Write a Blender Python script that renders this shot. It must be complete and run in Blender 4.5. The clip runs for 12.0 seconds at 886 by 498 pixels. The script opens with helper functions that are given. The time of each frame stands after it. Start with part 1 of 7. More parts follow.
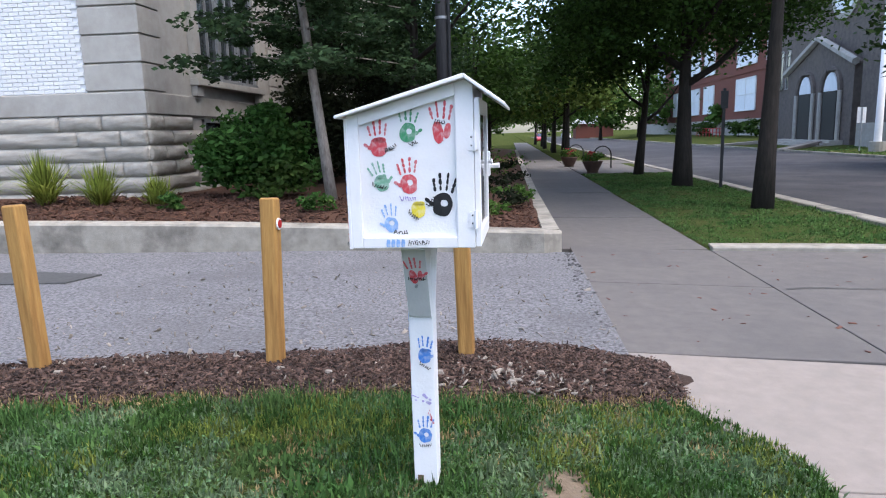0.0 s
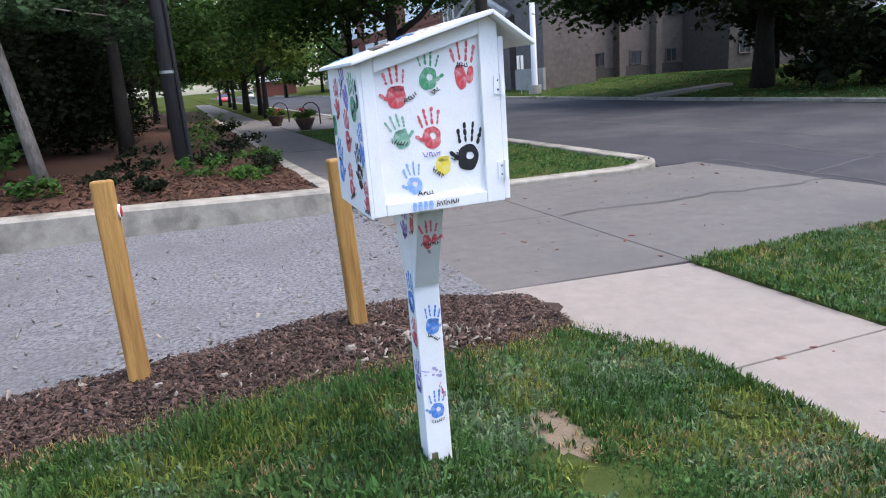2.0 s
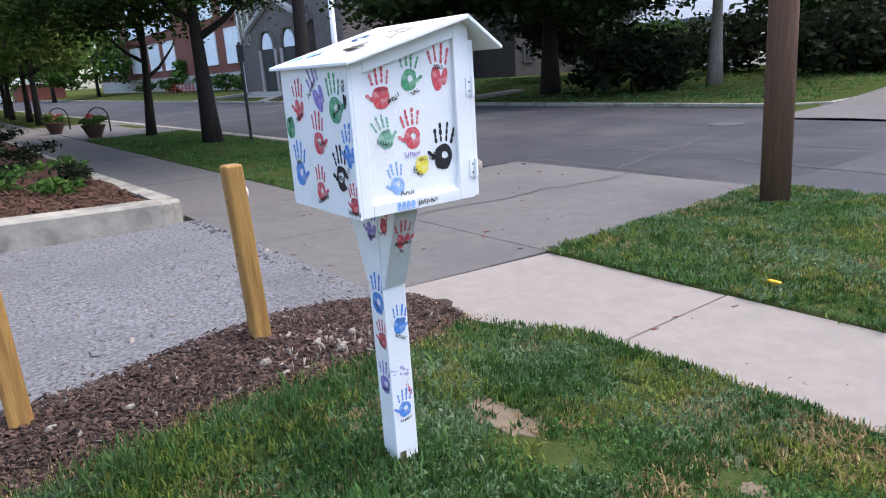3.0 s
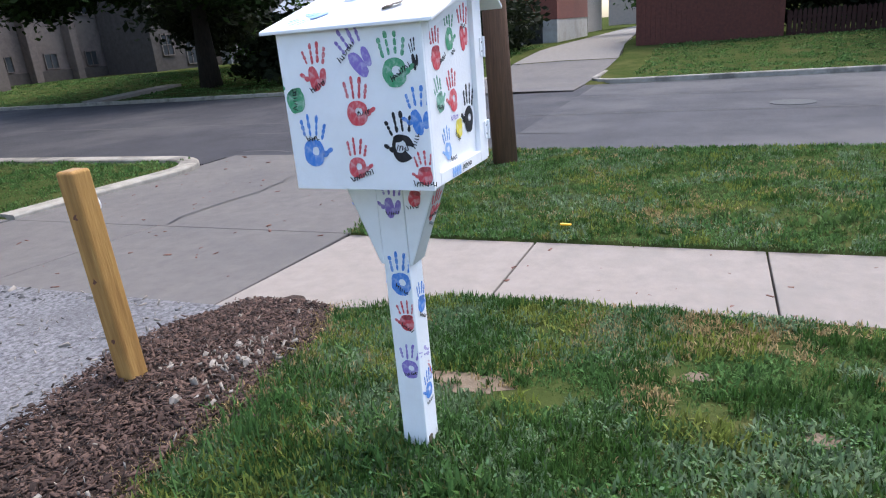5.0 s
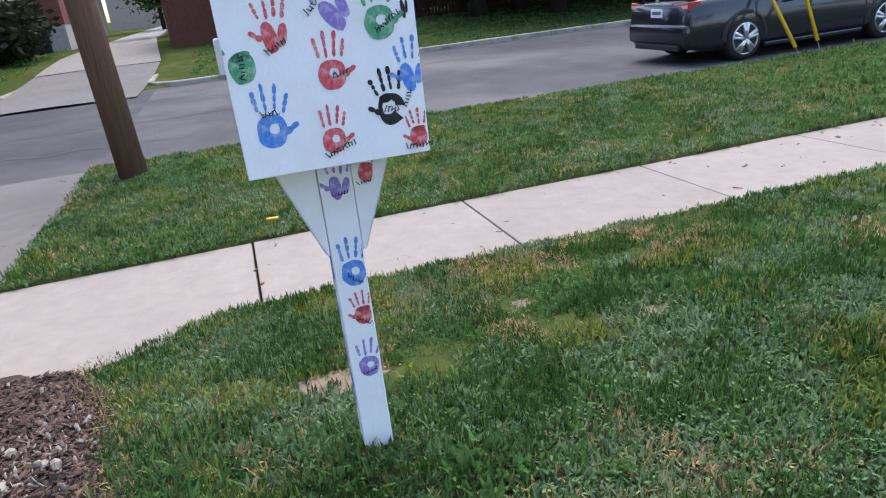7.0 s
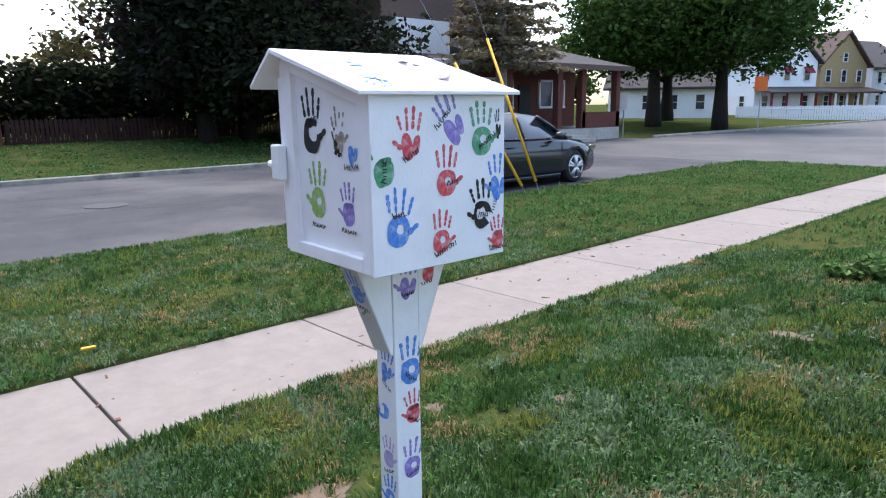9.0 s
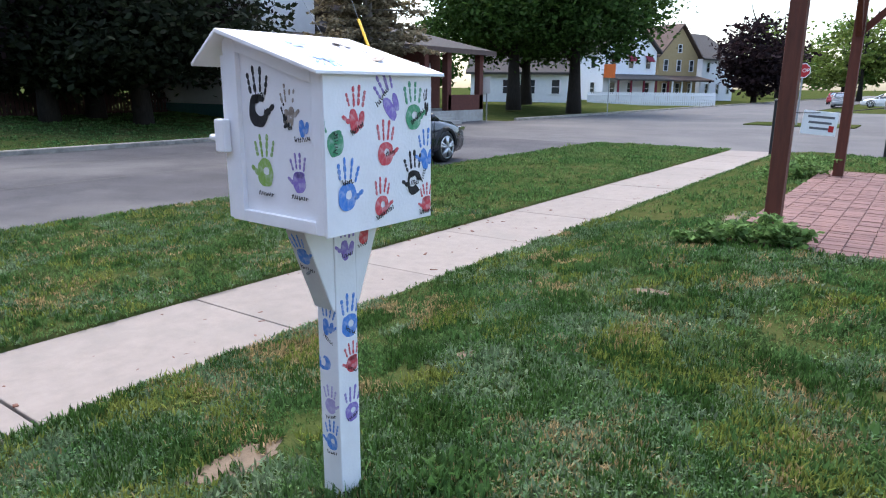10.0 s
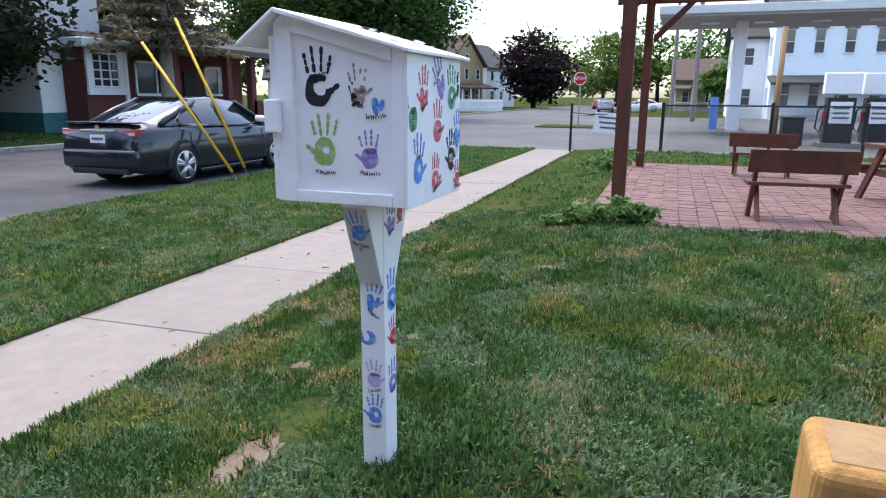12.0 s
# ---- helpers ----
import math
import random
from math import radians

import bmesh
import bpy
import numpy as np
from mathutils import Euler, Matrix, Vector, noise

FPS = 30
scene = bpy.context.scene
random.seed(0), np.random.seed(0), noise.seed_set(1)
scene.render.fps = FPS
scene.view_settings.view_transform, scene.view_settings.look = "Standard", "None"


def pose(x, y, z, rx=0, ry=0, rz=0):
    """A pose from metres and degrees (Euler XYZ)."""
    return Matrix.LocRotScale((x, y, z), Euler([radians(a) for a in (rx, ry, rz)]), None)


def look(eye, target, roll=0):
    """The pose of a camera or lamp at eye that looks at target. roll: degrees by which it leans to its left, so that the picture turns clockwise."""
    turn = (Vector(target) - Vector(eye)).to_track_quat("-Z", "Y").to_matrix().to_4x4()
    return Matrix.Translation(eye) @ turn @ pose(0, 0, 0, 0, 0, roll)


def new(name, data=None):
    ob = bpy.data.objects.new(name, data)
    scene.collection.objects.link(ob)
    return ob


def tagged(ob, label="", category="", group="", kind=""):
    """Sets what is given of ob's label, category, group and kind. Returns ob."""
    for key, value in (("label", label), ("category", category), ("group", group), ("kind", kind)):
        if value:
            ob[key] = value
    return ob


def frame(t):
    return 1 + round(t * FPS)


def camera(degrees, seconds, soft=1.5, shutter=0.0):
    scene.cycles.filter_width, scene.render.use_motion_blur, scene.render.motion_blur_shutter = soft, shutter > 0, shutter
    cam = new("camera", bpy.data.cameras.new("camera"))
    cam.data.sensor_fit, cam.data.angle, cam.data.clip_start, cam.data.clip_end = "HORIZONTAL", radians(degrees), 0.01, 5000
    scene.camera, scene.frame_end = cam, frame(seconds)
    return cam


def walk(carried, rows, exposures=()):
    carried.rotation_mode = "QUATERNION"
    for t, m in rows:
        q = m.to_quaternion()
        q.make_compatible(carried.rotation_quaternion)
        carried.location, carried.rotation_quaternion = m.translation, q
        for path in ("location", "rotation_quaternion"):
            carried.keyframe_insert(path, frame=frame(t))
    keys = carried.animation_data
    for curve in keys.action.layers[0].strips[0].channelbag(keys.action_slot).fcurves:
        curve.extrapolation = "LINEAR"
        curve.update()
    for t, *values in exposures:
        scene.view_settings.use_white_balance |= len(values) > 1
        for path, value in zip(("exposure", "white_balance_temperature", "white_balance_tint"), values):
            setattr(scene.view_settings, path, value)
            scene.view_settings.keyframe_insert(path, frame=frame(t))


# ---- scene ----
cam = camera(67.6, 12.0, soft=1.15)
PATH = [
    (0, (0.1, 0.067, 1.502), (-0.103, 2.027, 1.161), -1.6),
    (0.5, (-0.211, 0.093, 1.486), (-0.213, 2.052, 1.085), -2.4),
    (1, (-0.506, 0.113, 1.514), (-0.193, 2.045, 1.105), -1.9),
    (1.5, (-0.793, 0.269, 1.489), (-0.362, 2.157, 0.99), -6.5),
    (2, (-1.028, 0.435, 1.52), (-0.364, 2.252, 1.013), -4.4),
    (2.5, (-1.33, 0.55, 1.53), (-0.38, 2.235, 1.022), -4.4),
    (3, (-1.577, 0.683, 1.549), (-0.407, 2.216, 1.017), -3.6),
    (3.2, (-1.658, 0.779, 1.543), (-0.486, 2.304, 0.994), -6.9),
    (4.8, (-2.298, 1.593, 1.555), (-0.563, 2.389, 0.957), -2.5),
    (5, (-2.314, 1.73, 1.538), (-0.567, 2.476, 0.914), -4.9),
    (5.5, (-2.318, 2.09, 1.562), (-0.5, 2.629, 0.926), -6.0),
    (6, (-2.423, 2.435, 1.529), (-0.539, 2.519, 0.863), -5.3),
    (6.5, (-2.433, 2.721, 1.539), (-0.569, 2.495, 0.848), -4.4),
    (6.7, (-2.37, 2.831, 1.505), (-0.536, 2.484, 0.787), -5.5),
    (8.3, (-2.117, 3.723, 1.508), (-0.529, 2.705, 0.843), -5.8),
    (8.5, (-2.034, 3.82, 1.494), (-0.51, 2.708, 0.831), -6.2),
    (9, (-1.919, 4.037, 1.537), (-0.466, 2.729, 1.115), -0.7),
    (9.5, (-1.974, 4.253, 1.53), (-0.65, 2.838, 1.035), 0.4),
    (10, (-1.948, 4.393, 1.533), (-0.799, 2.826, 1.058), 0.4),
    (10.5, (-1.809, 4.496, 1.53), (-0.797, 2.829, 1.087), -0.6),
    (11, (-1.675, 4.637, 1.52), (-0.723, 2.923, 1.129), -0.6),
    (11.5, (-1.51, 4.835, 1.477), (-0.867, 2.999, 1.012), -0.1),
    (12, (-1.286, 4.973, 1.439), (-0.658, 3.129, 0.989), 0.4),
]
walk(cam, [(t, look(eye, target, roll)) for t, eye, target, roll in PATH],
     exposures=[(0.0, 1.95), (3.0, 1.98), (5.0, 1.98), (6.5, 2.07), (12.0, 2.07)])

# ---- world and light ----
world = bpy.data.worlds.new("world")
scene.world = world
world.use_nodes = True
wt = world.node_tree
sky = wt.nodes.new("ShaderNodeTexSky")
sky.sky_type = "NISHITA"
sky.sun_disc = False
sky.sun_elevation = radians(66)
sky.sun_rotation = radians(120)
sky.air_density = 1.0
sky.dust_density = 2.5
sky.ozone_density = 1.0
wt.links.new(sky.outputs[0], wt.nodes["Background"].inputs[0])
wt.nodes["Background"].inputs[1].default_value = 0.14
sun = new("sun", bpy.data.lights.new("sun", "SUN"))
sun.data.energy = 0.5
sun.data.angle = radians(50)
sun.data.color = (1.0, 0.97, 0.93)
sun.matrix_world = look((15.6, -9, 40), (0, 0, 0))


# ---- materials ----
def material(name, c1, c2=None, scale=8.0, rough=0.8, bump=0.0, bump_scale=60.0, metal=0.0, stain=None, stain_scale=1.2,
             stain_amount=0.4, per="", per_amount=0.25, stretch=(1, 1, 1), spec=0.3):
    """Base colour with grain at one scale, stains at another, and a fine relief."""
    m = bpy.data.materials.new(name)
    m.use_nodes = True
    nt = m.node_tree
    n, l = nt.nodes, nt.links
    p = n["Principled BSDF"]
    p.inputs["Roughness"].default_value = rough
    p.inputs["Metallic"].default_value = metal
    p.inputs["Specular IOR Level"].default_value = spec
    co = n.new("ShaderNodeTexCoord")
    mp = n.new("ShaderNodeMapping")
    mp.inputs["Scale"].default_value = stretch
    geo = n.new("ShaderNodeNewGeometry")
    l.new(geo.outputs["Position"] if per == "world" else co.outputs["Object"], mp.inputs["Vector"])
    c2 = c2 or tuple(v * 0.75 for v in c1)
    g = n.new("ShaderNodeTexNoise")
    g.inputs["Scale"].default_value = scale
    g.inputs["Detail"].default_value = 6
    g.inputs["Roughness"].default_value = 0.65
    l.new(mp.outputs[0], g.inputs["Vector"])
    r = n.new("ShaderNodeMapRange")
    r.inputs[1].default_value, r.inputs[2].default_value = 0.32, 0.68
    l.new(g.outputs["Fac"], r.inputs[0])
    mix = n.new("ShaderNodeMix")
    mix.data_type = "RGBA"
    mix.inputs[6].default_value, mix.inputs[7].default_value = (*c1, 1), (*c2, 1)
    l.new(r.outputs[0], mix.inputs[0])
    out = mix.outputs[2]
    if stain:
        s = n.new("ShaderNodeTexNoise")
        s.inputs["Scale"].default_value = stain_scale
        s.inputs["Detail"].default_value = 5
        s.inputs["Roughness"].default_value = 0.6
        l.new(mp.outputs[0], s.inputs["Vector"])
        sr = n.new("ShaderNodeMapRange")
        sr.inputs[1].default_value, sr.inputs[2].default_value = 0.48, 0.68
        sr.inputs[4].default_value = stain_amount
        l.new(s.outputs["Fac"], sr.inputs[0])
        m2 = n.new("ShaderNodeMix")
        m2.data_type = "RGBA"
        m2.inputs[7].default_value = (*stain, 1)
        l.new(sr.outputs[0], m2.inputs[0])
        l.new(out, m2.inputs[6])
        out = m2.outputs[2]
    if per in ("island", "object"):
        if per == "island":
            rnd = geo.outputs["Random Per Island"]
        else:
            rnd = n.new("ShaderNodeObjectInfo").outputs["Random"]
        hs = n.new("ShaderNodeHueSaturation")
        vr = n.new("ShaderNodeMapRange")
        vr.inputs[3].default_value, vr.inputs[4].default_value = 1 - per_amount, 1 + per_amount
        l.new(rnd, vr.inputs[0])
        l.new(vr.outputs[0], hs.inputs["Value"])
        l.new(out, hs.inputs["Color"])
        out = hs.outputs[0]
    l.new(out, p.inputs["Base Color"])
    if bump:
        b = n.new("ShaderNodeTexNoise")
        b.inputs["Scale"].default_value = bump_scale
        b.inputs["Detail"].default_value = 5
        l.new(mp.outputs[0], b.inputs["Vector"])
        bn = n.new("ShaderNodeBump")
        bn.inputs["Strength"].default_value = bump
        bn.inputs["Distance"].default_value = 0.01
        l.new(b.outputs["Fac"], bn.inputs["Height"])
        l.new(bn.outputs[0], p.inputs["Normal"])
    return m


def leaf_material(name, c1, c2, dry=None, dry_amount=0.5, rough=0.7, spec=0.12):
    """Thin leaves: two greens by leaf and by patch, some light through them."""
    m = material(name, c1, c2, 1.6, rough, per="island", per_amount=0.55, stain=dry, stain_scale=0.9, stain_amount=dry_amount, spec=spec)
    n, l = m.node_tree.nodes, m.node_tree.links
    p = n["Principled BSDF"]
    tr = n.new("ShaderNodeBsdfTranslucent")
    l.new(p.inputs["Base Color"].links[0].from_socket, tr.inputs["Color"])
    mx = n.new("ShaderNodeMixShader")
    mx.inputs[0].default_value = 0.38
    l.new(p.outputs[0], mx.inputs[1])
    l.new(tr.outputs[0], mx.inputs[2])
    l.new(mx.outputs[0], n["Material Output"].inputs["Surface"])
    return m


def glass_material(name, tint=(0.03, 0.035, 0.04), rough=0.06):
    m = material(name, tint, tuple(v * 1.4 for v in tint), 2.0, rough, spec=0.9)
    return m


def paint_material(name, c):
    """Tempera pressed on white boards, thin and broken up."""
    return material(name, c, tuple(min(0.85, v * 0.8 + 0.12) for v in c), 70.0, 0.6, 0.15, 120, stain=(0.8, 0.8, 0.82), stain_scale=48, stain_amount=0.36)


M = {}
# dark base stands in for shade between grass clumps; stains are dry patches
M["grass_soil"] = material("grass_soil", (0.034, 0.05, 0.014), (0.058, 0.072, 0.024), 9.0, 0.95, 1.0, 40, stain=(0.11, 0.095, 0.04), stain_scale=0.9, stain_amount=0.5, per="world", spec=0.0)
M["grass"] = leaf_material("grass", (0.052, 0.122, 0.032), (0.1, 0.18, 0.056), (0.18, 0.165, 0.065), 0.3)
M["clover"] = leaf_material("clover", (0.07, 0.145, 0.055), (0.125, 0.21, 0.10), None)
M["dewy"] = leaf_material("dewy", (0.095, 0.16, 0.072), (0.175, 0.24, 0.13), rough=0.4, spec=0.3)
M["grass_yellow"] = leaf_material("grass_yellow", (0.14, 0.185, 0.034), (0.20, 0.225, 0.055))
M["grass_dark"] = leaf_material("grass_dark", (0.036, 0.088, 0.018), (0.06, 0.12, 0.028))
M["dark_board"] = material("dark_board", (0.05, 0.021, 0.018), (0.03, 0.014, 0.012), 7, 0.95, 0.4, 25, stretch=(5, 5, 0.6))
M["herb"] = leaf_material("herb", (0.10, 0.19, 0.055), (0.16, 0.25, 0.085))
M["lily"] = leaf_material("lily", (0.15, 0.20, 0.035), (0.25, 0.28, 0.06))
M["straw"] = leaf_material("straw", (0.30, 0.215, 0.10), (0.40, 0.30, 0.16))
M["soil"] = material("soil", (0.125, 0.092, 0.062), (0.175, 0.132, 0.092), 12, 0.95, 0.6, 60)
M["mulch_bed"] = material("mulch_bed", (0.025, 0.015, 0.011), (0.05, 0.031, 0.023), 25, 0.95, 0.9, 50)
M["chip"] = material("chip", (0.04, 0.023, 0.018), (0.085, 0.053, 0.041), 10, 0.9, per="island", per_amount=0.85)
# reddish bed mulch, its colour lowered to take in the conifers' shade
M["red_mulch_shaded"] = material("red_mulch_shaded", (0.05, 0.023, 0.014), (0.085, 0.04, 0.023), 25, 0.95, 0.9, 40)
M["red_chip"] = material("red_chip", (0.058, 0.027, 0.018), (0.09, 0.044, 0.028), 10, 0.9, per="island", per_amount=0.5)
M["stone"] = material("stone", (0.27, 0.24, 0.205), (0.19, 0.165, 0.14), 14, 0.85, 0.4, 40, per="island", per_amount=0.35)
M["concrete"] = material("concrete", (0.258, 0.223, 0.197), (0.215, 0.186, 0.164), 7, 0.9, 0.25, 150, stain=(0.2, 0.18, 0.16), stain_scale=1.1, stain_amount=0.5, per="object", per_amount=0.05)
M["old_concrete"] = material("old_concrete", (0.136, 0.124, 0.116), (0.108, 0.099, 0.094), 6, 0.95, 0.3, 120, stain=(0.09, 0.085, 0.084), stain_scale=0.6, stain_amount=0.65, per="object", per_amount=0.05)
M["kerb"] = material("kerb", (0.36, 0.33, 0.28), (0.25, 0.23, 0.195), 6, 0.9, 0.5, 60, stain=(0.085, 0.075, 0.065), stain_scale=1.7, stain_amount=0.75)
M["asphalt"] = material("asphalt", (0.078, 0.076, 0.081), (0.054, 0.053, 0.057), 1.0, 0.85, 0.35, 140, stain=(0.15, 0.142, 0.138), stain_scale=0.22, stain_amount=0.6, spec=0.12)
# darker copy of the street asphalt; the trees' shade is in its colour
M["asphalt_shaded"] = material("asphalt_shaded", (0.06, 0.059, 0.065), (0.042, 0.041, 0.046), 1.0, 0.85, 0.35, 140, stain=(0.11, 0.105, 0.103), stain_scale=0.3, stain_amount=0.5, spec=0.12)
M["asphalt_pale"] = material("asphalt_pale", (0.125, 0.12, 0.12), (0.09, 0.087, 0.088), 1.0, 0.85, 0.35, 140, stain=(0.17, 0.16, 0.15), stain_scale=0.25, stain_amount=0.6, spec=0.12)
M["alley"] = material("alley", (0.235, 0.23, 0.24), (0.045, 0.044, 0.047), 34, 0.9, 0.8, 70, stain=(0.10, 0.097, 0.10), stain_scale=0.5, stain_amount=0.7)
M["gravel"] = material("gravel", (0.22, 0.2, 0.18), (0.15, 0.138, 0.125), 8, 0.95, 0.5, 40)
M["tar"] = material("tar", (0.05, 0.05, 0.05), (0.08, 0.08, 0.08), 20, 0.8)
M["white_paint"] = material("white_paint", (0.86, 0.86, 0.885), (0.81, 0.81, 0.835), 5, 0.5, 0.12, 90, stain=(0.66, 0.65, 0.63), stain_scale=4, stain_amount=0.3)
M["brace_grey"] = material("brace_grey", (0.60, 0.60, 0.60), (0.53, 0.53, 0.53), 9, 0.65, 0.15, 90)
M["dark"] = material("dark", (0.02, 0.02, 0.022), (0.03, 0.03, 0.03), 10, 0.6)
M["wood_post"] = material("wood_post", (0.44, 0.25, 0.078), (0.27, 0.14, 0.042), 6, 0.75, 0.4, 25, stain=(0.2, 0.095, 0.03), stain_scale=3.4, stain_amount=0.55, stretch=(5, 5, 0.5))
M["end_grain"] = material("end_grain", (0.34, 0.215, 0.105), (0.25, 0.155, 0.075), 30, 0.85, 0.3, 80)
M["brown_stain"] = material("brown_stain", (0.13, 0.042, 0.026), (0.085, 0.03, 0.02), 5, 0.65, 0.25, 30, stretch=(5, 5, 0.6))
M["bench_wood"] = material("bench_wood", (0.16, 0.065, 0.042), (0.10, 0.042, 0.03), 6, 0.7, 0.25, 30)
M["utility_wood"] = material("utility_wood", (0.16, 0.088, 0.055), (0.09, 0.05, 0.033), 6, 0.9, 0.6, 22, stretch=(6, 6, 0.35))
M["grey_pole"] = material("grey_pole", (0.06, 0.058, 0.06), (0.035, 0.034, 0.036), 6, 0.85, 0.5, 22, stretch=(6, 6, 0.35))
M["paver"] = material("paver", (0.235, 0.138, 0.122), (0.172, 0.1, 0.088), 14, 0.9, 0.3, 80, per="object", per_amount=0.16)
M["paver_rest"] = material("paver_rest", (0.235, 0.138, 0.122), (0.172, 0.1, 0.088), 14, 0.9, 0.3, 80, per="island", per_amount=0.16)
M["bark"] = material("bark", (0.036, 0.029, 0.024), (0.016, 0.013, 0.011), 7, 0.95, 1.0, 14, stretch=(3, 3, 0.5))
M["pale_bark"] = material("pale_bark", (0.31, 0.275, 0.245), (0.14, 0.118, 0.10), 9, 0.95, 0.9, 18, stretch=(2.5, 2.5, 0.7))
M["leaf"] = leaf_material("leaf", (0.026, 0.058, 0.011), (0.05, 0.094, 0.02))
# near-black greens: the crown's backlit shade is put into the leaf colour
M["leaf_maple_backlit"] = leaf_material("leaf_maple_backlit", (0.014, 0.028, 0.007), (0.028, 0.05, 0.012))
M["leaf_yellow"] = leaf_material("leaf_yellow", (0.085, 0.125, 0.025), (0.12, 0.16, 0.035))
M["leaf_bright"] = leaf_material("leaf_bright", (0.062, 0.125, 0.026), (0.10, 0.175, 0.04))
M["leaf_shrub"] = leaf_material("leaf_shrub", (0.035, 0.095, 0.02), (0.07, 0.15, 0.035), (0.20, 0.06, 0.03), 0.16)
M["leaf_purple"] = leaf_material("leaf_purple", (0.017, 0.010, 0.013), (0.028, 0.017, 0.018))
M["leaf_brown"] = leaf_material("leaf_brown", (0.06, 0.055, 0.022), (0.10, 0.085, 0.035))
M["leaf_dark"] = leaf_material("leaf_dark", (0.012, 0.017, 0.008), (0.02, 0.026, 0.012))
M["needle"] = leaf_material("needle", (0.022, 0.044, 0.018), (0.038, 0.068, 0.028))
M["needle_grey"] = leaf_material("needle_grey", (0.17, 0.145, 0.09), (0.25, 0.205, 0.13))
M["limestone"] = material("limestone", (0.42, 0.40, 0.37), (0.35, 0.33, 0.30), 4, 0.9, 0.3, 30, stain=(0.24, 0.215, 0.185), stain_scale=0.9, stain_amount=0.5)
M["rock_face"] = material("rock_face", (0.40, 0.375, 0.335), (0.29, 0.265, 0.23), 4, 0.95, 0.6, 9, stain=(0.22, 0.19, 0.16), stain_scale=1.2, stain_amount=0.45, per="object", per_amount=0.07)
M["white_brick"] = material("white_brick", (0.72, 0.72, 0.73), (0.66, 0.66, 0.67), 6, 0.75, 0.3, 50, per="object", per_amount=0.05)
M["mortar"] = material("mortar", (0.70, 0.70, 0.71), (0.65, 0.65, 0.66), 10, 0.95)
M["church_stone"] = material("church_stone", (0.165, 0.138, 0.125), (0.108, 0.09, 0.083), 3, 0.95, 0.8, 8, stain=(0.17, 0.142, 0.12), stain_scale=0.4, stain_amount=0.5)
# church stone darkened to hold the tree shade on the annex walls
M["stone_shaded"] = material("stone_shaded", (0.085, 0.075, 0.07), (0.055, 0.048, 0.045), 3, 0.95, 0.6, 8)
M["annex_tan"] = material("annex_tan", (0.34, 0.27, 0.22), (0.29, 0.23, 0.19), 3, 0.9)
M["school_brick"] = material("school_brick", (0.21, 0.075, 0.055), (0.15, 0.055, 0.042), 6, 0.9, 0.3, 30, stain=(0.12, 0.05, 0.04), stain_scale=0.4, stain_amount=0.4)
M["house_brick"] = material("house_brick", (0.13, 0.045, 0.033), (0.085, 0.032, 0.025), 9, 0.9, 0.4, 30)
M["siding_white"] = material("siding_white", (0.82, 0.82, 0.83), (0.76, 0.76, 0.77), 3, 0.7, 0.1, 30)
M["siding_tan"] = material("siding_tan", (0.42, 0.31, 0.16), (0.36, 0.26, 0.13), 3, 0.75)
M["siding_blue"] = material("siding_blue", (0.78, 0.83, 0.85), (0.72, 0.77, 0.79), 3, 0.7)
M["roof_dark"] = material("roof_dark", (0.075, 0.068, 0.065), (0.05, 0.045, 0.043), 8, 0.95, 0.5, 25)
M["roof_brown"] = material("roof_brown", (0.12, 0.085, 0.07), (0.085, 0.06, 0.05), 8, 0.95, 0.5, 25)
M["trim_white"] = material("trim_white", (0.78, 0.78, 0.79), (0.72, 0.72, 0.73), 6, 0.6)
M["blind_white"] = material("blind_white", (0.80, 0.83, 0.88), (0.72, 0.75, 0.80), 2, 0.5)
M["awning_red"] = material("awning_red", (0.19, 0.02, 0.04), (0.14, 0.016, 0.03), 6, 0.8)
M["teal"] = material("teal", (0.05, 0.17, 0.17), (0.04, 0.13, 0.13), 6, 0.8)
M["window_glass"] = glass_material("window_glass")
M["metal_black"] = material("metal_black", (0.018, 0.018, 0.02), (0.03, 0.03, 0.032), 20, 0.45, metal=0.2)
M["metal_grey"] = material("metal_grey", (0.36, 0.37, 0.38), (0.28, 0.29, 0.30), 12, 0.5, metal=0.6)
M["sign_white"] = material("sign_white", (0.80, 0.80, 0.80), (0.74, 0.74, 0.74), 8, 0.5)
M["sign_red"] = material("sign_red", (0.42, 0.02, 0.025), (0.36, 0.02, 0.02), 8, 0.5)
M["sign_bars"] = material("sign_bars", (0.10, 0.10, 0.11), (0.14, 0.14, 0.15), 8, 0.6)
M["orange"] = material("orange", (0.75, 0.17, 0.03), (0.65, 0.14, 0.03), 6, 0.6)
M["yellow_plastic"] = material("yellow_plastic", (0.72, 0.42, 0.02), (0.62, 0.35, 0.02), 8, 0.45)
M["canopy_white"] = material("canopy_white", (0.62, 0.62, 0.60), (0.54, 0.54, 0.52), 2, 0.6)
M["canopy_soffit"] = material("canopy_soffit", (0.36, 0.34, 0.31), (0.30, 0.28, 0.26), 2, 0.7)
M["car_paint"] = material("car_paint", (0.016, 0.018, 0.026), (0.02, 0.022, 0.03), 3, 0.14, metal=0.1, spec=0.7)
M["car_glass"] = glass_material("car_glass", (0.012, 0.016, 0.02), 0.03)
M["rubber"] = material("rubber", (0.018, 0.018, 0.018), (0.026, 0.026, 0.026), 20, 0.85)
M["rim"] = material("rim", (0.62, 0.63, 0.65), (0.52, 0.53, 0.55), 12, 0.28, metal=0.85)
M["chrome"] = material("chrome", (0.75, 0.75, 0.77), (0.68, 0.68, 0.70), 10, 0.12, metal=1.0)
M["tail_red"] = material("tail_red", (0.50, 0.06, 0.07), (0.40, 0.04, 0.05), 9, 0.18, spec=0.7)
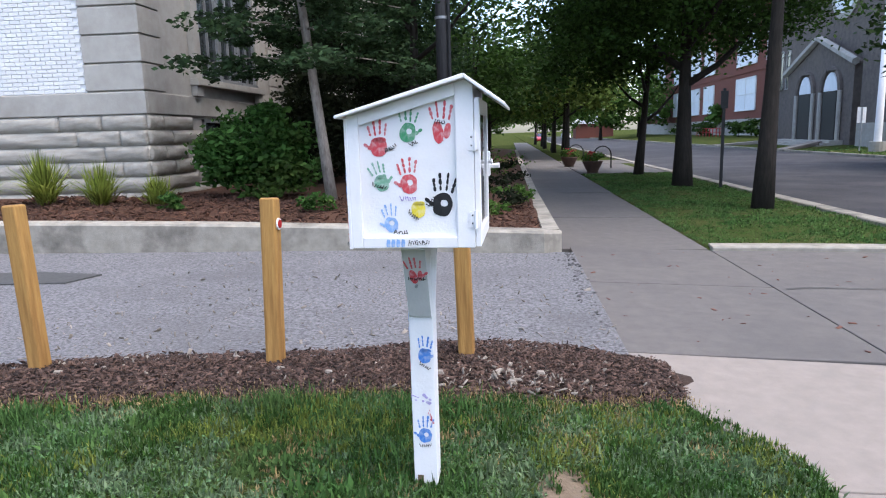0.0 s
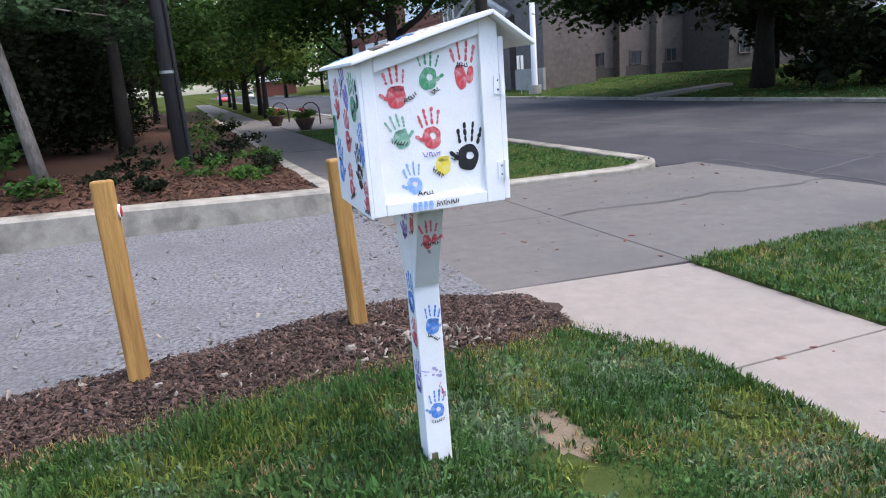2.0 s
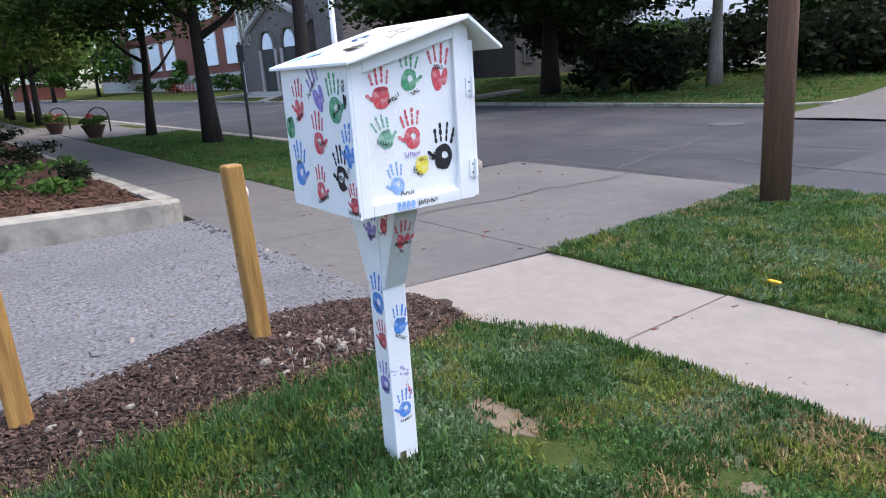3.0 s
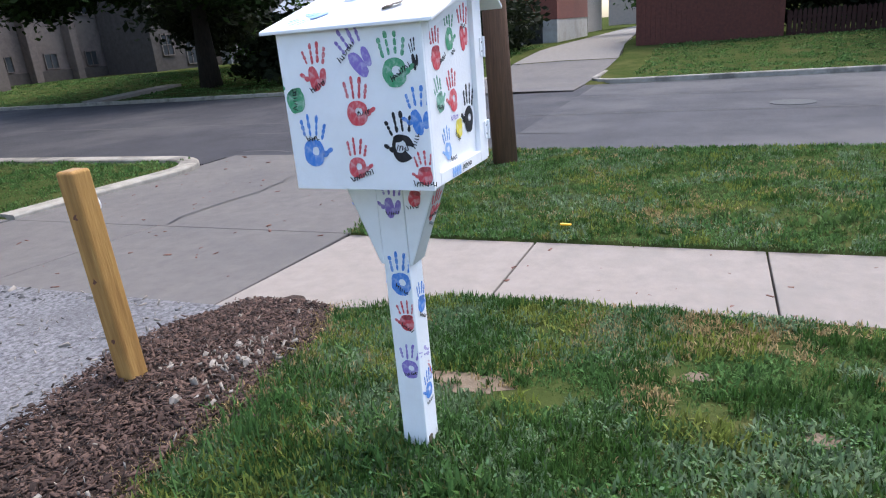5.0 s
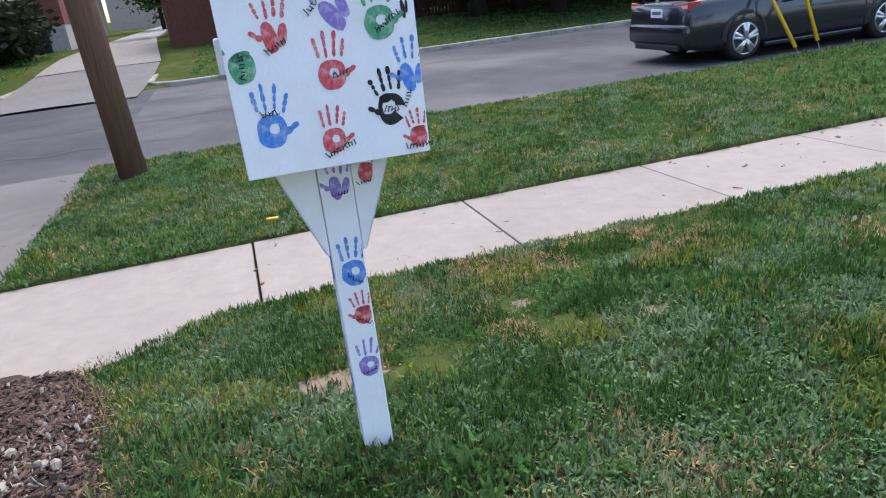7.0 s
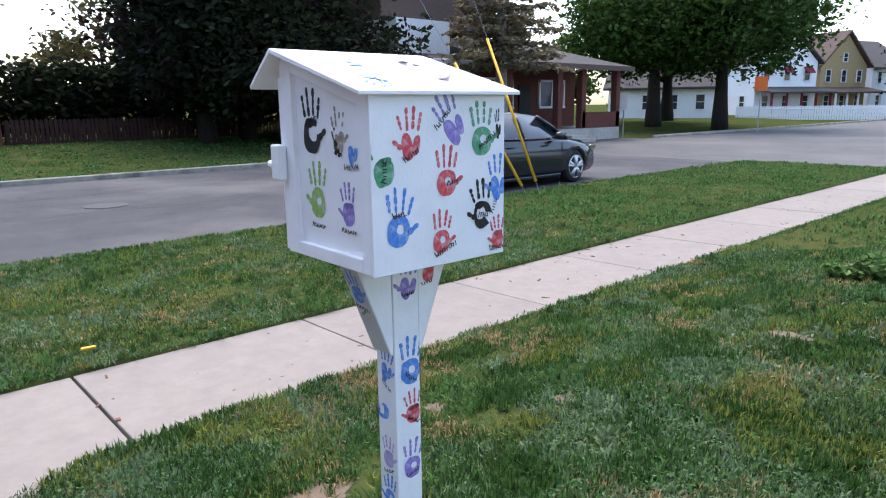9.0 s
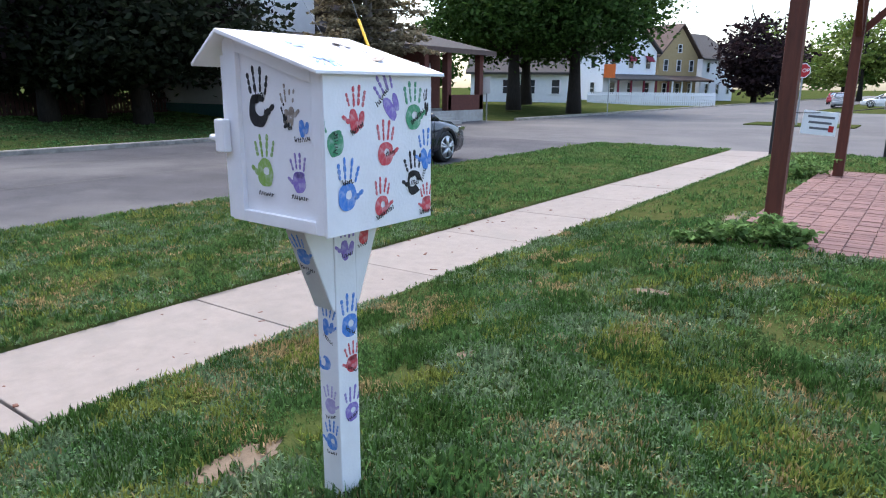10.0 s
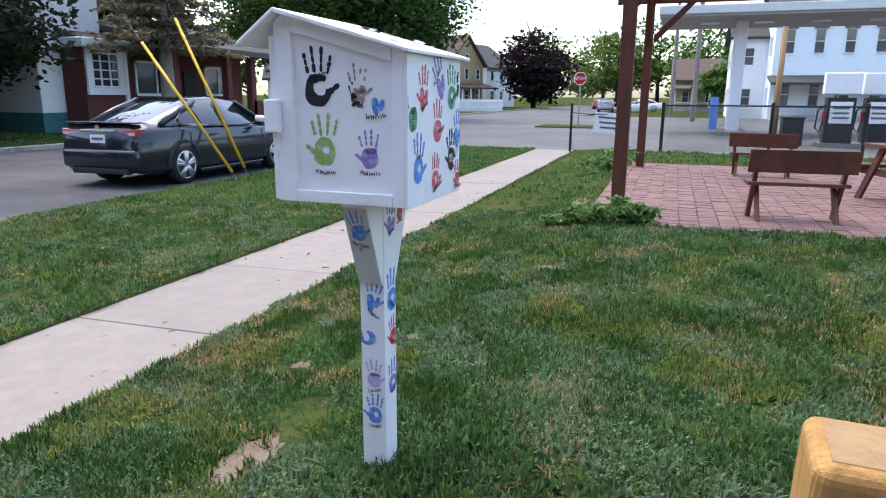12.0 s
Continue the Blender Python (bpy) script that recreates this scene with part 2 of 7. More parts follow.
M["clear_lens"] = material("clear_lens", (0.7, 0.55, 0.55), (0.6, 0.45, 0.45), 9, 0.15, spec=0.7)
M["terracotta"] = material("terracotta", (0.10, 0.06, 0.045), (0.07, 0.042, 0.034), 8, 0.85)
M["blossom"] = leaf_material("blossom", (0.45, 0.05, 0.07), (0.32, 0.04, 0.05))
PAINT = {
    "red": paint_material("paint_red", (0.62, 0.035, 0.055)), "green": paint_material("paint_green", (0.03, 0.29, 0.12)),
    "blue": paint_material("paint_blue", (0.03, 0.20, 0.64)), "black": material("paint_black", (0.012, 0.012, 0.014), (0.03, 0.03, 0.034), 40, 0.5, 0.15, 120),
    "yellow": paint_material("paint_yellow", (0.82, 0.66, 0.02)), "purple": paint_material("paint_purple", (0.22, 0.14, 0.50)),
    "pale_green": paint_material("paint_pale_green", (0.16, 0.40, 0.27)), "pale_blue": paint_material("paint_pale_blue", (0.22, 0.42, 0.78)),
    "lavender": paint_material("paint_lavender", (0.42, 0.36, 0.66)), "lime": paint_material("paint_lime", (0.22, 0.40, 0.05)), "tan": paint_material("paint_tan", (0.28, 0.22, 0.17)),
}


# ---- builders ----
class Geo:
    """Collects corners and faces of one mesh."""

    def __init__(self):
        self.v, self.f = [], []

    def add(self, verts, faces):
        k = len(self.v)
        self.v += [tuple(p) for p in verts]
        self.f += [tuple(k + i for i in f) for f in faces]
        return self

    def box(self, x0, x1, y0, y1, z0, z1, m=None):
        vs = [Vector((x, y, z)) for z in (z0, z1) for x, y in ((x0, y0), (x1, y0), (x1, y1), (x0, y1))]
        if m:
            vs = [m @ p for p in vs]
        return self.add(vs, [(3, 2, 1, 0), (4, 5, 6, 7), (0, 1, 5, 4), (1, 2, 6, 5), (2, 3, 7, 6), (3, 0, 4, 7)])

    def prism(self, poly, a0, a1, axis="z", m=None):
        """A polygon of two coordinates, drawn out along an axis from a0 to a1."""
        n = len(poly)
        put = {"z": lambda p, a: (p[0], p[1], a), "y": lambda p, a: (p[0], a, p[1]), "x": lambda p, a: (a, p[0], p[1])}[axis]
        vs = [Vector(put(p, a)) for a in (a0, a1) for p in poly]
        if m:
            vs = [m @ p for p in vs]
        return self.add(vs, [tuple(range(n))[::-1], tuple(range(n, 2 * n))] + [(i, (i + 1) % n, n + (i + 1) % n, n + i) for i in range(n)])

    def tube(self, pts, radii, n=8, caps=True):
        pts = [Vector(p) for p in pts]
        if not isinstance(radii, (list, tuple)):
            radii = [radii] * len(pts)
        vs, k = [], len(pts)
        for i, p in enumerate(pts):
            d = (pts[min(i + 1, k - 1)] - pts[max(i - 1, 0)]).normalized()
            u = d.cross(Vector((0, 1, 0)) if abs(d.y) < 0.9 else Vector((1, 0, 0))).normalized()
            w = d.cross(u)
            vs += [p + (u * math.cos(a) + w * math.sin(a)) * radii[i] for a in (2 * math.pi * j / n for j in range(n))]
        fs = [(i * n + j, i * n + (j + 1) % n, (i + 1) * n + (j + 1) % n, (i + 1) * n + j) for i in range(k - 1) for j in range(n)]
        if caps:
            fs += [tuple(range(n))[::-1], tuple(range((k - 1) * n, k * n))]
        return self.add(vs, fs)

    def mesh(self, name, mat, bevel=0.0, smooth=False):
        me = bpy.data.meshes.new(name)
        me.from_pydata(self.v, [], self.f)
        bm = bmesh.new()
        bm.from_mesh(me)
        bmesh.ops.recalc_face_normals(bm, faces=bm.faces)
        if bevel:
            bmesh.ops.bevel(bm, geom=[e for e in bm.edges if len(e.link_faces) == 2 and e.calc_face_angle(0) > 0.5], offset=bevel, segments=4 if bevel == 0.016 else 2, profile=0.5, affect="EDGES", clamp_overlap=True)
        bm.to_mesh(me)
        bm.free()
        me.materials.append(mat)
        if smooth:
            me.polygons.foreach_set("use_smooth", [True] * len(me.polygons))
        return me


def np_mesh(name, verts, faces, mat):
    """A mesh from arrays of corners and of quads or triangles."""
    me = bpy.data.meshes.new(name)
    verts, faces = np.asarray(verts, np.float32), np.asarray(faces, np.int32)
    me.vertices.add(len(verts))
    me.vertices.foreach_set("co", verts.ravel())
    me.loops.add(faces.size)
    me.loops.foreach_set("vertex_index", faces.ravel())
    me.polygons.add(len(faces))
    me.polygons.foreach_set("loop_start", np.arange(len(faces), dtype=np.int32) * faces.shape[1])
    me.update(calc_edges=True)
    me.materials.append(mat)
    return me


def thing(name, label, category, m=None, group="", kind=""):
    ob = new(name)
    ob.empty_display_size = 0.1
    ob.matrix_basis = m or Matrix()
    return tagged(ob, label, category, group, kind)


def part(name, geo, mat, parent, label="", bevel=0.0, smooth=False):
    """One mesh object under a thing or a part; geo is a Geo or a ready mesh."""
    ob = new(name, geo.mesh(name, mat, bevel, smooth) if isinstance(geo, Geo) else geo)
    ob.parent = parent
    return tagged(ob, label)


def solo(name, geo, mat, label, category, kind="", bevel=0.0, smooth=False, m=None, group=""):
    ob = new(name, geo.mesh(name, mat, bevel, smooth) if isinstance(geo, Geo) else geo)
    if m:
        ob.matrix_basis = m
    return tagged(ob, label, category, group, kind)


def smoothstep(a, b, v):
    t = np.clip((v - a) / (b - a), 0, 1)
    return t * t * (3 - 2 * t)


# ---- ground levels ----
WALK_Z, ROAD_Z = -0.21, -0.26
NEAR_KERB, FAR_KERB = 7.0, 17.2


def lawn_z(x, y):
    """Height of the open ground: a lawn that falls to the pavement and rises to the patio."""
    x, y = np.asarray(x, float), np.asarray(y, float)
    z = -0.20 * smoothstep(-0.6, 1.55, x)
    z = z + 0.15 * smoothstep(1.2, -2.0, y) * smoothstep(0.9, -0.9, x) * smoothstep(-15.5, -10, y)
    z = z - 0.2 * smoothstep(-12.0, -16.0, y) * smoothstep(1.0, -0.9, x)
    z = z + 0.02 * np.sin(x * 2.1 + 1) * np.sin(y * 1.7) * smoothstep(1.4, 0.8, x)
    far = smoothstep(FAR_KERB + 0.2, FAR_KERB + 14, x)
    return z + far * 0.55

# ---- ground, road, pavements ----
def lane_edges(x):
    """South and north edge of the lane across the street."""
    return np.interp(x, [17, 24, 44, 66, 95], [5.25, 5.2, 6.8, 7.4, 7.6]), np.interp(x, [17, 24, 44, 66, 95], [9.2, 9.3, 9.7, 10.2, 11.0])


def paved(x, y):
    """Where slabs, asphalt or beds lie on the ground."""
    road = (x > NEAR_KERB) & (x < FAR_KERB) | (x > 6.35) & (x < FAR_KERB) & (y > 4.9) & (y < 200) | (x > 17) & (x < FAR_KERB + 1.3) & (y > 9.7) & (y < 200)
    walk_s = (x > 1.6) & (x < 2.9) & (y < 4.95) & (y > -16.6)
    walk_s |= (y > 3.15) & (y < 5) & (x > 1.6 - 0.64 * smoothstep(3.1, 4.6, y)) & (x < 1.7)
    walk_n = (x > 0.8) & (x < 2.9) & (y > 4.9)
    apron = (x > 0.8) & (x < 7.1) & (y > 4.93) & (y < 9.6)
    alley = (x < 1.0) & (y > 4.7 + 0.2 * np.minimum(x, 0.6)) & (y < 9.1)
    bed = (x < 0.8) & (y >= 9.1)
    cross = (y < -16.6)
    patio = (x < -0.42) & (x > -6.2) & (y < -2.1) & (y > -9.1)
    lane = (x > 17) & (x < 90) & (y > lane_edges(x)[0]) & (y < lane_edges(x)[1])
    return road | lane | walk_s | walk_n | apron | alley | bed | cross | patio


def ground():
    near_x = np.concatenate([np.arange(-9, 7.2, 0.2), [1.59, 1.61, 2.89, 2.91, 6.99, 7.01, 0.79, 0.81]])
    near_y = np.concatenate([np.arange(-18, 12, 0.2), [4.89, 4.95, -16.59, -16.62]])
    far = np.array([14, 17.1, 17.3, 18.45, 18.55, 19, 22, 24, 26, 29, 32, 36, 40, 50, 60, 100, 200, 400, 900, 2500])
    xs = np.unique(np.concatenate([near_x, far, -far[:3] + 5, -far[5:]]))
    ys = np.unique(np.concatenate([near_y, far + 4, -far[1:] - 4]))
    X, Y = np.meshgrid(xs, ys)
    Z = lawn_z(X, Y)
    Z = np.where(paved(X, Y), np.where((X > 17.25) & (Y < 9.65), Z - 0.25, np.minimum(Z, -0.3) - 0.02), Z)
    w, h = len(xs), len(ys)
    i = np.arange(w * h).reshape(h, w)
    faces = np.stack([i[:-1, :-1], i[:-1, 1:], i[1:, 1:], i[1:, :-1]], -1).reshape(-1, 4)
    ob = solo("ground", np_mesh("ground", np.stack([X, Y, Z], -1).reshape(-1, 3), faces, M["grass_soil"]), None,
              "mown lawn ground with dry worn patches", "ground", "structure")
    return ob


ground()

# main road, its crossing road and the yard of the fuel station
g = Geo()
g.box(NEAR_KERB - 0.05, FAR_KERB, -16.6, 4.9, ROAD_Z - 0.2, ROAD_Z)
solo("road", g, M["asphalt"], "worn grey asphalt street with patches and tar seams", "road", "structure")
solo("road_north", Geo().box(6.42, FAR_KERB + 1.3, 9.701, 230, ROAD_Z - 0.2, ROAD_Z).box(NEAR_KERB - 0.05, FAR_KERB, 4.901, 9.7, ROAD_Z - 0.2, ROAD_Z), M["asphalt_shaded"], "asphalt street with tree shade darkened into its colour", "road", "structure")
g = Geo()
g.box(NEAR_KERB - 0.05, FAR_KERB, -250, -27.5, ROAD_Z - 0.2, ROAD_Z)
g.box(-120, 120, -27.499, -16.601, ROAD_Z - 0.2, ROAD_Z)
g.box(-60, NEAR_KERB - 0.051, -58, -27.501, ROAD_Z - 0.2, ROAD_Z)
solo("crossing_road", g, M["asphalt_pale"], "pale asphalt crossing and fuel station yard", "road", "structure")
solo("verge_island", Geo().box(1.2, 6.2, -36.2, -33.0, ROAD_Z - 0.05, ROAD_Z + 0.06), M["grass_soil"], "small grass island beside the side road", "verge", "structure", bevel=0.03)

# alley with loose gravel on old asphalt
g = Geo()
n = 24
xs = [-60, -30, -15, -8] + [-6 + i * 0.3 for i in range(24)] + [0.95]
south = [4.69 + 0.2 * min(x, 0.6) * (1 if x > -4 else 0) - (0.8 if x <= -4 else 0) + 0.03 * math.sin(x * 5) for x in xs]
vs = [(x, y, -0.03 - 0.08 * float(smoothstep(-2.5, 1, x))) for x, y in zip(xs, south)] + [(x, 9.05, -0.05 - 0.07 * float(smoothstep(-2.5, 1, x))) for x in xs]
k = len(xs)
g.add(vs, [(i, i + 1, k + i + 1, k + i) for i in range(k - 1)])
g.add([(p[0], p[1], p[2] - 0.3) for p in vs], [(i, i + 1, k + i + 1, k + i) for i in range(k - 1)])
solo("alley_road", g, M["alley"], "pale weathered asphalt alley strewn with fine gravel", "road", "structure")

def slab_row(name, label, x0, x1, cuts, z0, z1, mat):
    """A strip of pavement cut into slabs by joints across it; heights at its two sides."""
    top = thing(name, label, "pavement", kind="structure")
    for a, b in zip(cuts, cuts[1:]):
        a, b = min(a, b), max(a, b)
        j = random.uniform(-0.004, 0.004)
        g = Geo().add([(x, y, (z0 if x == x0 else z1) + d + (j if d == 0 else 0)) for d in (-0.12, 0) for x, y in ((x0, a + 0.007), (x1, a + 0.007), (x1, b - 0.007), (x0, b - 0.007))],
                      [(3, 2, 1, 0), (4, 5, 6, 7), (0, 1, 5, 4), (1, 2, 6, 5), (2, 3, 7, 6), (3, 0, 4, 7)])
        part("slab", g, mat, top, bevel=0.008)
    return top


slab_row("pavement_south", "pale concrete pavement slabs with leaf litter", 1.6, 2.9, [3.1, 1.33, -0.42, -2.2, -3.97, -5.74, -7.5, -9.3, -11.1, -12.9, -14.7, -16.5], -0.205, -0.225, M["concrete"])
ring = [(1.6, 3.11), (2.9, 3.11), (2.9, 4.895), (0.96, 4.895), (0.97, 4.6), (1.08, 4.2), (1.24, 3.8), (1.4, 3.4)]
g = Geo().add([(x, y, -0.205 - 0.0154 * (x - 1.6) + (0.1 * max(0.0, 1.6 - x)) + d) for d in (-0.12, 0) for x, y in ring],
              [tuple(range(8))[::-1], tuple(range(8, 16))] + [(i, (i + 1) % 8, 8 + (i + 1) % 8, 8 + i) for i in range(8)])
part("slab", g, M["concrete"], bpy.data.objects["pavement_south"], "flared slab at the alley", bevel=0.008)
slab_row("pavement_north", "grey concrete pavement beside the mulch bed", 0.8, 2.88, [9.6, 11.4, 13.2, 15.0, 16.8, 18.6, 20.4, 22.2, 24, 27.6, 31.2, 34.8, 38.4, 42, 50, 60, 80, 110], -0.17, -0.20, M["old_concrete"])
slab_row("apron_inner", "stained concrete alley crossing beside the lawn", 0.95, 2.9, [4.91, 7.3, 9.59], -0.14, -0.215, M["old_concrete"])
slab_row("apron_outer", "cracked concrete alley mouth meeting the street", 2.92, 7.1, [4.91, 9.59], -0.215, -0.25, M["old_concrete"])
slab_row("planter_pad", "concrete pad with planters beside the street", 2.9, 6.4, [26.9, 30.9, 34.9, 38.9], -0.19, -0.2, M["old_concrete"])


def kerb(name, pts, w, h0, h1, label):
    """A kerb of concrete swept along points, with a rounded top edge."""
    g = Geo()
    pts = [Vector((*p, 0)) for p in pts]
    vs, k = [], len(pts)
    for i, p in enumerate(pts):
        d = (pts[min(i + 1, k - 1)] - pts[max(i - 1, 0)]).normalized()
        s = Vector((d.y, -d.x, 0)) * w / 2
        r = 0.02
        vs += [p - s + Vector((0, 0, h0)), p - s + Vector((0, 0, h1 - r)), p - s * (1 - 2 * r / w) + Vector((0, 0, h1)),
               p + s * (1 - 2 * r / w) + Vector((0, 0, h1)), p + s + Vector((0, 0, h1 - r)), p + s + Vector((0, 0, h0))]
    fs = [(i * 6 + j, i * 6 + j + 1, (i + 1) * 6 + j + 1, (i + 1) * 6 + j) for i in range(k - 1) for j in range(5)]
    fs += [tuple(range(6)), tuple(range((k - 1) * 6, k * 6))[::-1]]
    solo(name, g.add(vs, fs), M["kerb"], label, "kerb", "structure")


arc = [(5.5 + 1.0 * math.cos(a), 10.55 + 1.05 * math.sin(a)) for a in (math.radians(d) for d in range(-90, 1, 15))]
kerb("kerb_north", [(2.95, 9.75), (4.2, 9.65)] + arc + [(6.5, 24), (6.5, 120)], 0.32, -0.35, -0.16, "rounded concrete kerb at the grass verge corner")
arc = [(FAR_KERB + 1.0 + 1.0 * math.cos(a), 4.12 + 1.0 * math.sin(a)) for a in (math.radians(d) for d in range(90, 181, 15))]
kerb("kerb_far_south", [(FAR_KERB + 4.2, 5.12)] + arc + [(FAR_KERB, -8), (FAR_KERB, -16.0)], 0.16, -0.35, -0.12, "low concrete kerb across the street")
kerb("kerb_far_north", [(FAR_KERB + 6, 9.2), (FAR_KERB + 2.2, 9.2), (FAR_KERB + 1.4, 10.2), (FAR_KERB + 1.3, 60), (FAR_KERB + 1.3, 200)], 0.16, -0.35, -0.12, "low concrete kerb across the street")
kerb("kerb_crossing", [(FAR_KERB, -28.5), (FAR_KERB, -200)], 0.16, -0.35, -0.12, "low concrete kerb beyond the crossing")

# side alley across the road
def lane(name, xs, mat, label, category, lift):
    """A strip of the lane that follows the rising ground."""
    g, vs = Geo(), []
    for x in xs:
        lo, hi = lane_edges(x)
        z = max(float(lawn_z(x, 7)) + lift, ROAD_Z + 0.012)
        vs += [(x, lo, z - 0.4), (x, lo, z), (x, (lo + hi) / 2, z + 0.03), (x, hi, z), (x, hi, z - 0.4)]
    fs = [(i * 5 + j, i * 5 + j + 1, i * 5 + j + 6, i * 5 + j + 5) for i in range(len(xs) - 1) for j in range(4)]
    solo(name, g.add(vs, fs), mat, label, category, "structure")


lane("alley_apron", [15.6, 17.2, 19, 22, 24], M["old_concrete"], "pale concrete alley mouth across the street", "pavement", -0.03)
lane("far_alley", [24.01, 26, 29, 32, 36, 40, 44, 50, 58, 66, 80, 95], M["gravel"], "pale gravel alley running between the yards", "road", -0.01)
g = Geo()
for y0, x1 in ((25.6, 23.5),):
    g.add([(18.6, y0, -0.06), (18.6, y0 + 1.1, -0.06), (x1, y0 + 1.0, 0.16), (x1, y0 + 0.1, 0.16), (18.6, y0, -0.3), (18.6, y0 + 1.1, -0.3), (x1, y0 + 1.0, -0.1), (x1, y0 + 0.1, -0.1)], [(0, 1, 2, 3), (4, 5, 1, 0), (0, 3, 7, 4), (1, 5, 6, 2), (2, 6, 7, 3)])
solo("lawn_path", g, M["concrete"], "short pale concrete path across the church lawn", "path", "structure")
g = Geo()
for a, b in (((15, 47), (24, 52)), ((15, 62), (24, 58))):
    g.add([(FAR_KERB + 1.3, a[1], -0.1), (FAR_KERB + 1.3, a[1] + 1.4, -0.1), (b[0], b[1] + 1.4, 0.45), (b[0], b[1], 0.45),
           (FAR_KERB + 1.3, a[1], -0.3), (FAR_KERB + 1.3, a[1] + 1.4, -0.3), (b[0], b[1] + 1.4, 0.2), (b[0], b[1], 0.2)], [(0, 1, 2, 3), (4, 5, 1, 0), (0, 3, 7, 4), (1, 5, 6, 2)])
solo("church_path", g, M["concrete"], "concrete path over the lawn to the church", "path", "structure")

g = Geo()
for x, y, r in ((14.1, 9.4, 0.42), (11.8, 0.4, 0.4)):
    g.prism([(x + r * math.cos(a), y + r * math.sin(a)) for a in (j * math.pi / 10 for j in range(20))], ROAD_Z - 0.05, ROAD_Z + 0.012)
solo("manhole_cover", g, M["tar"], "dark iron utility cover set in the street", "manhole", "structure")
rng = np.random.default_rng(8)
g = Geo()
for x0, y0, x1, y1 in ((7.2, 5.2, 7.6, 9.6), (8.8, 4, 9.6, 11), (7.4, 7.6, 12, 8.6), (3.0, 7.3, 7.1, 7.0), (11, -16, 11.2, 20), (14, -20, 14.1, 5)):
    pts = [(x0 + (x1 - x0) * i / 14 + rng.normal(0, 0.06), y0 + (y1 - y0) * i / 14 + rng.normal(0, 0.06)) for i in range(15)]
    z = -0.243 if x1 < 7.11 else ROAD_Z + 0.006
    w = 0.012 if x1 < 7.11 else 0.03
    for a, b in zip(pts, pts[1:]):
        d = Vector((b[0] - a[0], b[1] - a[1], 0)).normalized()
        s = Vector((-d.y, d.x, 0)) * w
        zz = [z + (0.018 if x1 < 7.11 else 0) - (0.0084 * (p[0] - 3.0) if x1 < 7.11 else 0) + 0.02 * (x1 < 7.11) for p in (a, b)]
        g.add([(a[0] - s.x, a[1] - s.y, zz[0]), (b[0] - s.x, b[1] - s.y, zz[1]), (b[0] + s.x, b[1] + s.y, zz[1]), (a[0] + s.x, a[1] + s.y, zz[0])], [(0, 1, 2, 3)])
solo("tar_seam", g, M["tar"], "dark tar seams crossing the worn street", "seam", "stuff")

g = Geo().prism([(-6.6, 6.75), (-4.9, 6.9), (-4.75, 7.35), (-5.6, 7.5), (-6.7, 7.4)], -0.06, -0.026)
solo("alley_patch", g, M["tar"], "dark tar patch in the alley asphalt", "patch", "structure")

# raised bed with its concrete wall
g = Geo()
xs = [-40, -12, -8, -6, -4, -2, -0.5, 0.55, 0.8]
tops = [0.42, 0.42, 0.41, 0.38, 0.34, 0.28, 0.22, 0.18, 0.15]
ys0 = [8.95] * 6 + [8.93, 8.95, 9.12]
vs = []
for x, t, y in zip(xs, tops, ys0):
    vs += [(x, y, -0.3), (x, y, t - 0.03), (x, y + 0.03, t), (x, 9.27, t), (x, 9.30, t - 0.03), (x, 9.3, -0.3)]
k = len(xs)
fs = [(i * 6 + j, (i + 1) * 6 + j, (i + 1) * 6 + j + 1, i * 6 + j + 1) for i in range(k - 1) for j in range(5)] + [tuple(range((k - 1) * 6, k * 6))]
g.add(vs, fs)
g.add([(x, y, z) for y, t in ((9.3, 0.16), (16, 0.05), (60, -0.02)) for x, z in ((0.55, -0.3), (0.55, t), (0.78, t), (0.8, -0.3))],
      [(i * 4 + j, i * 4 + j + 1, (i + 1) * 4 + j + 1, (i + 1) * 4 + j) for i in range(2) for j in range(3)])
solo("bed_wall", g, M["kerb"], "stained low concrete wall holding the mulch bed", "wall", "structure")
xs = np.linspace(-40, 0.56, 60)
ys = np.concatenate([np.linspace(9.28, 14, 20), np.linspace(15, 60, 12)])
X, Y = np.meshgrid(xs, ys)
Z = np.interp(X, [-8, 0.56], [0.36, 0.12]) + 0.03 * np.sin(X * 3) * np.sin(Y * 2.3) + 0.12 * smoothstep(9.4, 11, Y) * smoothstep(0.5, -1.5, X) - 0.12 * smoothstep(14, 40, Y)
i = np.arange(X.size).reshape(X.shape)
BED = (X, Y, Z)
solo("mulch_bed", np_mesh("mulch_bed", np.stack([X, Y, Z], -1).reshape(-1, 3), np.stack([i[:-1, :-1], i[:-1, 1:], i[1:, 1:], i[1:, :-1]], -1).reshape(-1, 4), M["red_mulch_shaded"]), None,
     "reddish bark mulch planting bed", "planting bed", "structure")


def bed_z(x, y):
    return float(np.interp(x, [-8, 0.56], [0.36, 0.12]) + 0.12 * smoothstep(9.4, 11, y) * smoothstep(0.5, -1.5, x) - 0.12 * smoothstep(14, 40, y))


# mulch strip round the short posts
def mulch_edges(x):
    north = 4.74 + 0.2 * np.minimum(x, 0.5)
    south = 3.72 + 0.1 * x + 0.2 * smoothstep(0.3, 1.3, x)
    return south, north


def in_mulch(x, y):
    s, n_ = mulch_edges(x)
    e = 1.36 - np.abs(y - 4.35) * 0.45
    return (y > s + 0.05 * np.sin(x * 6)) & (y < n_) & (x < e)


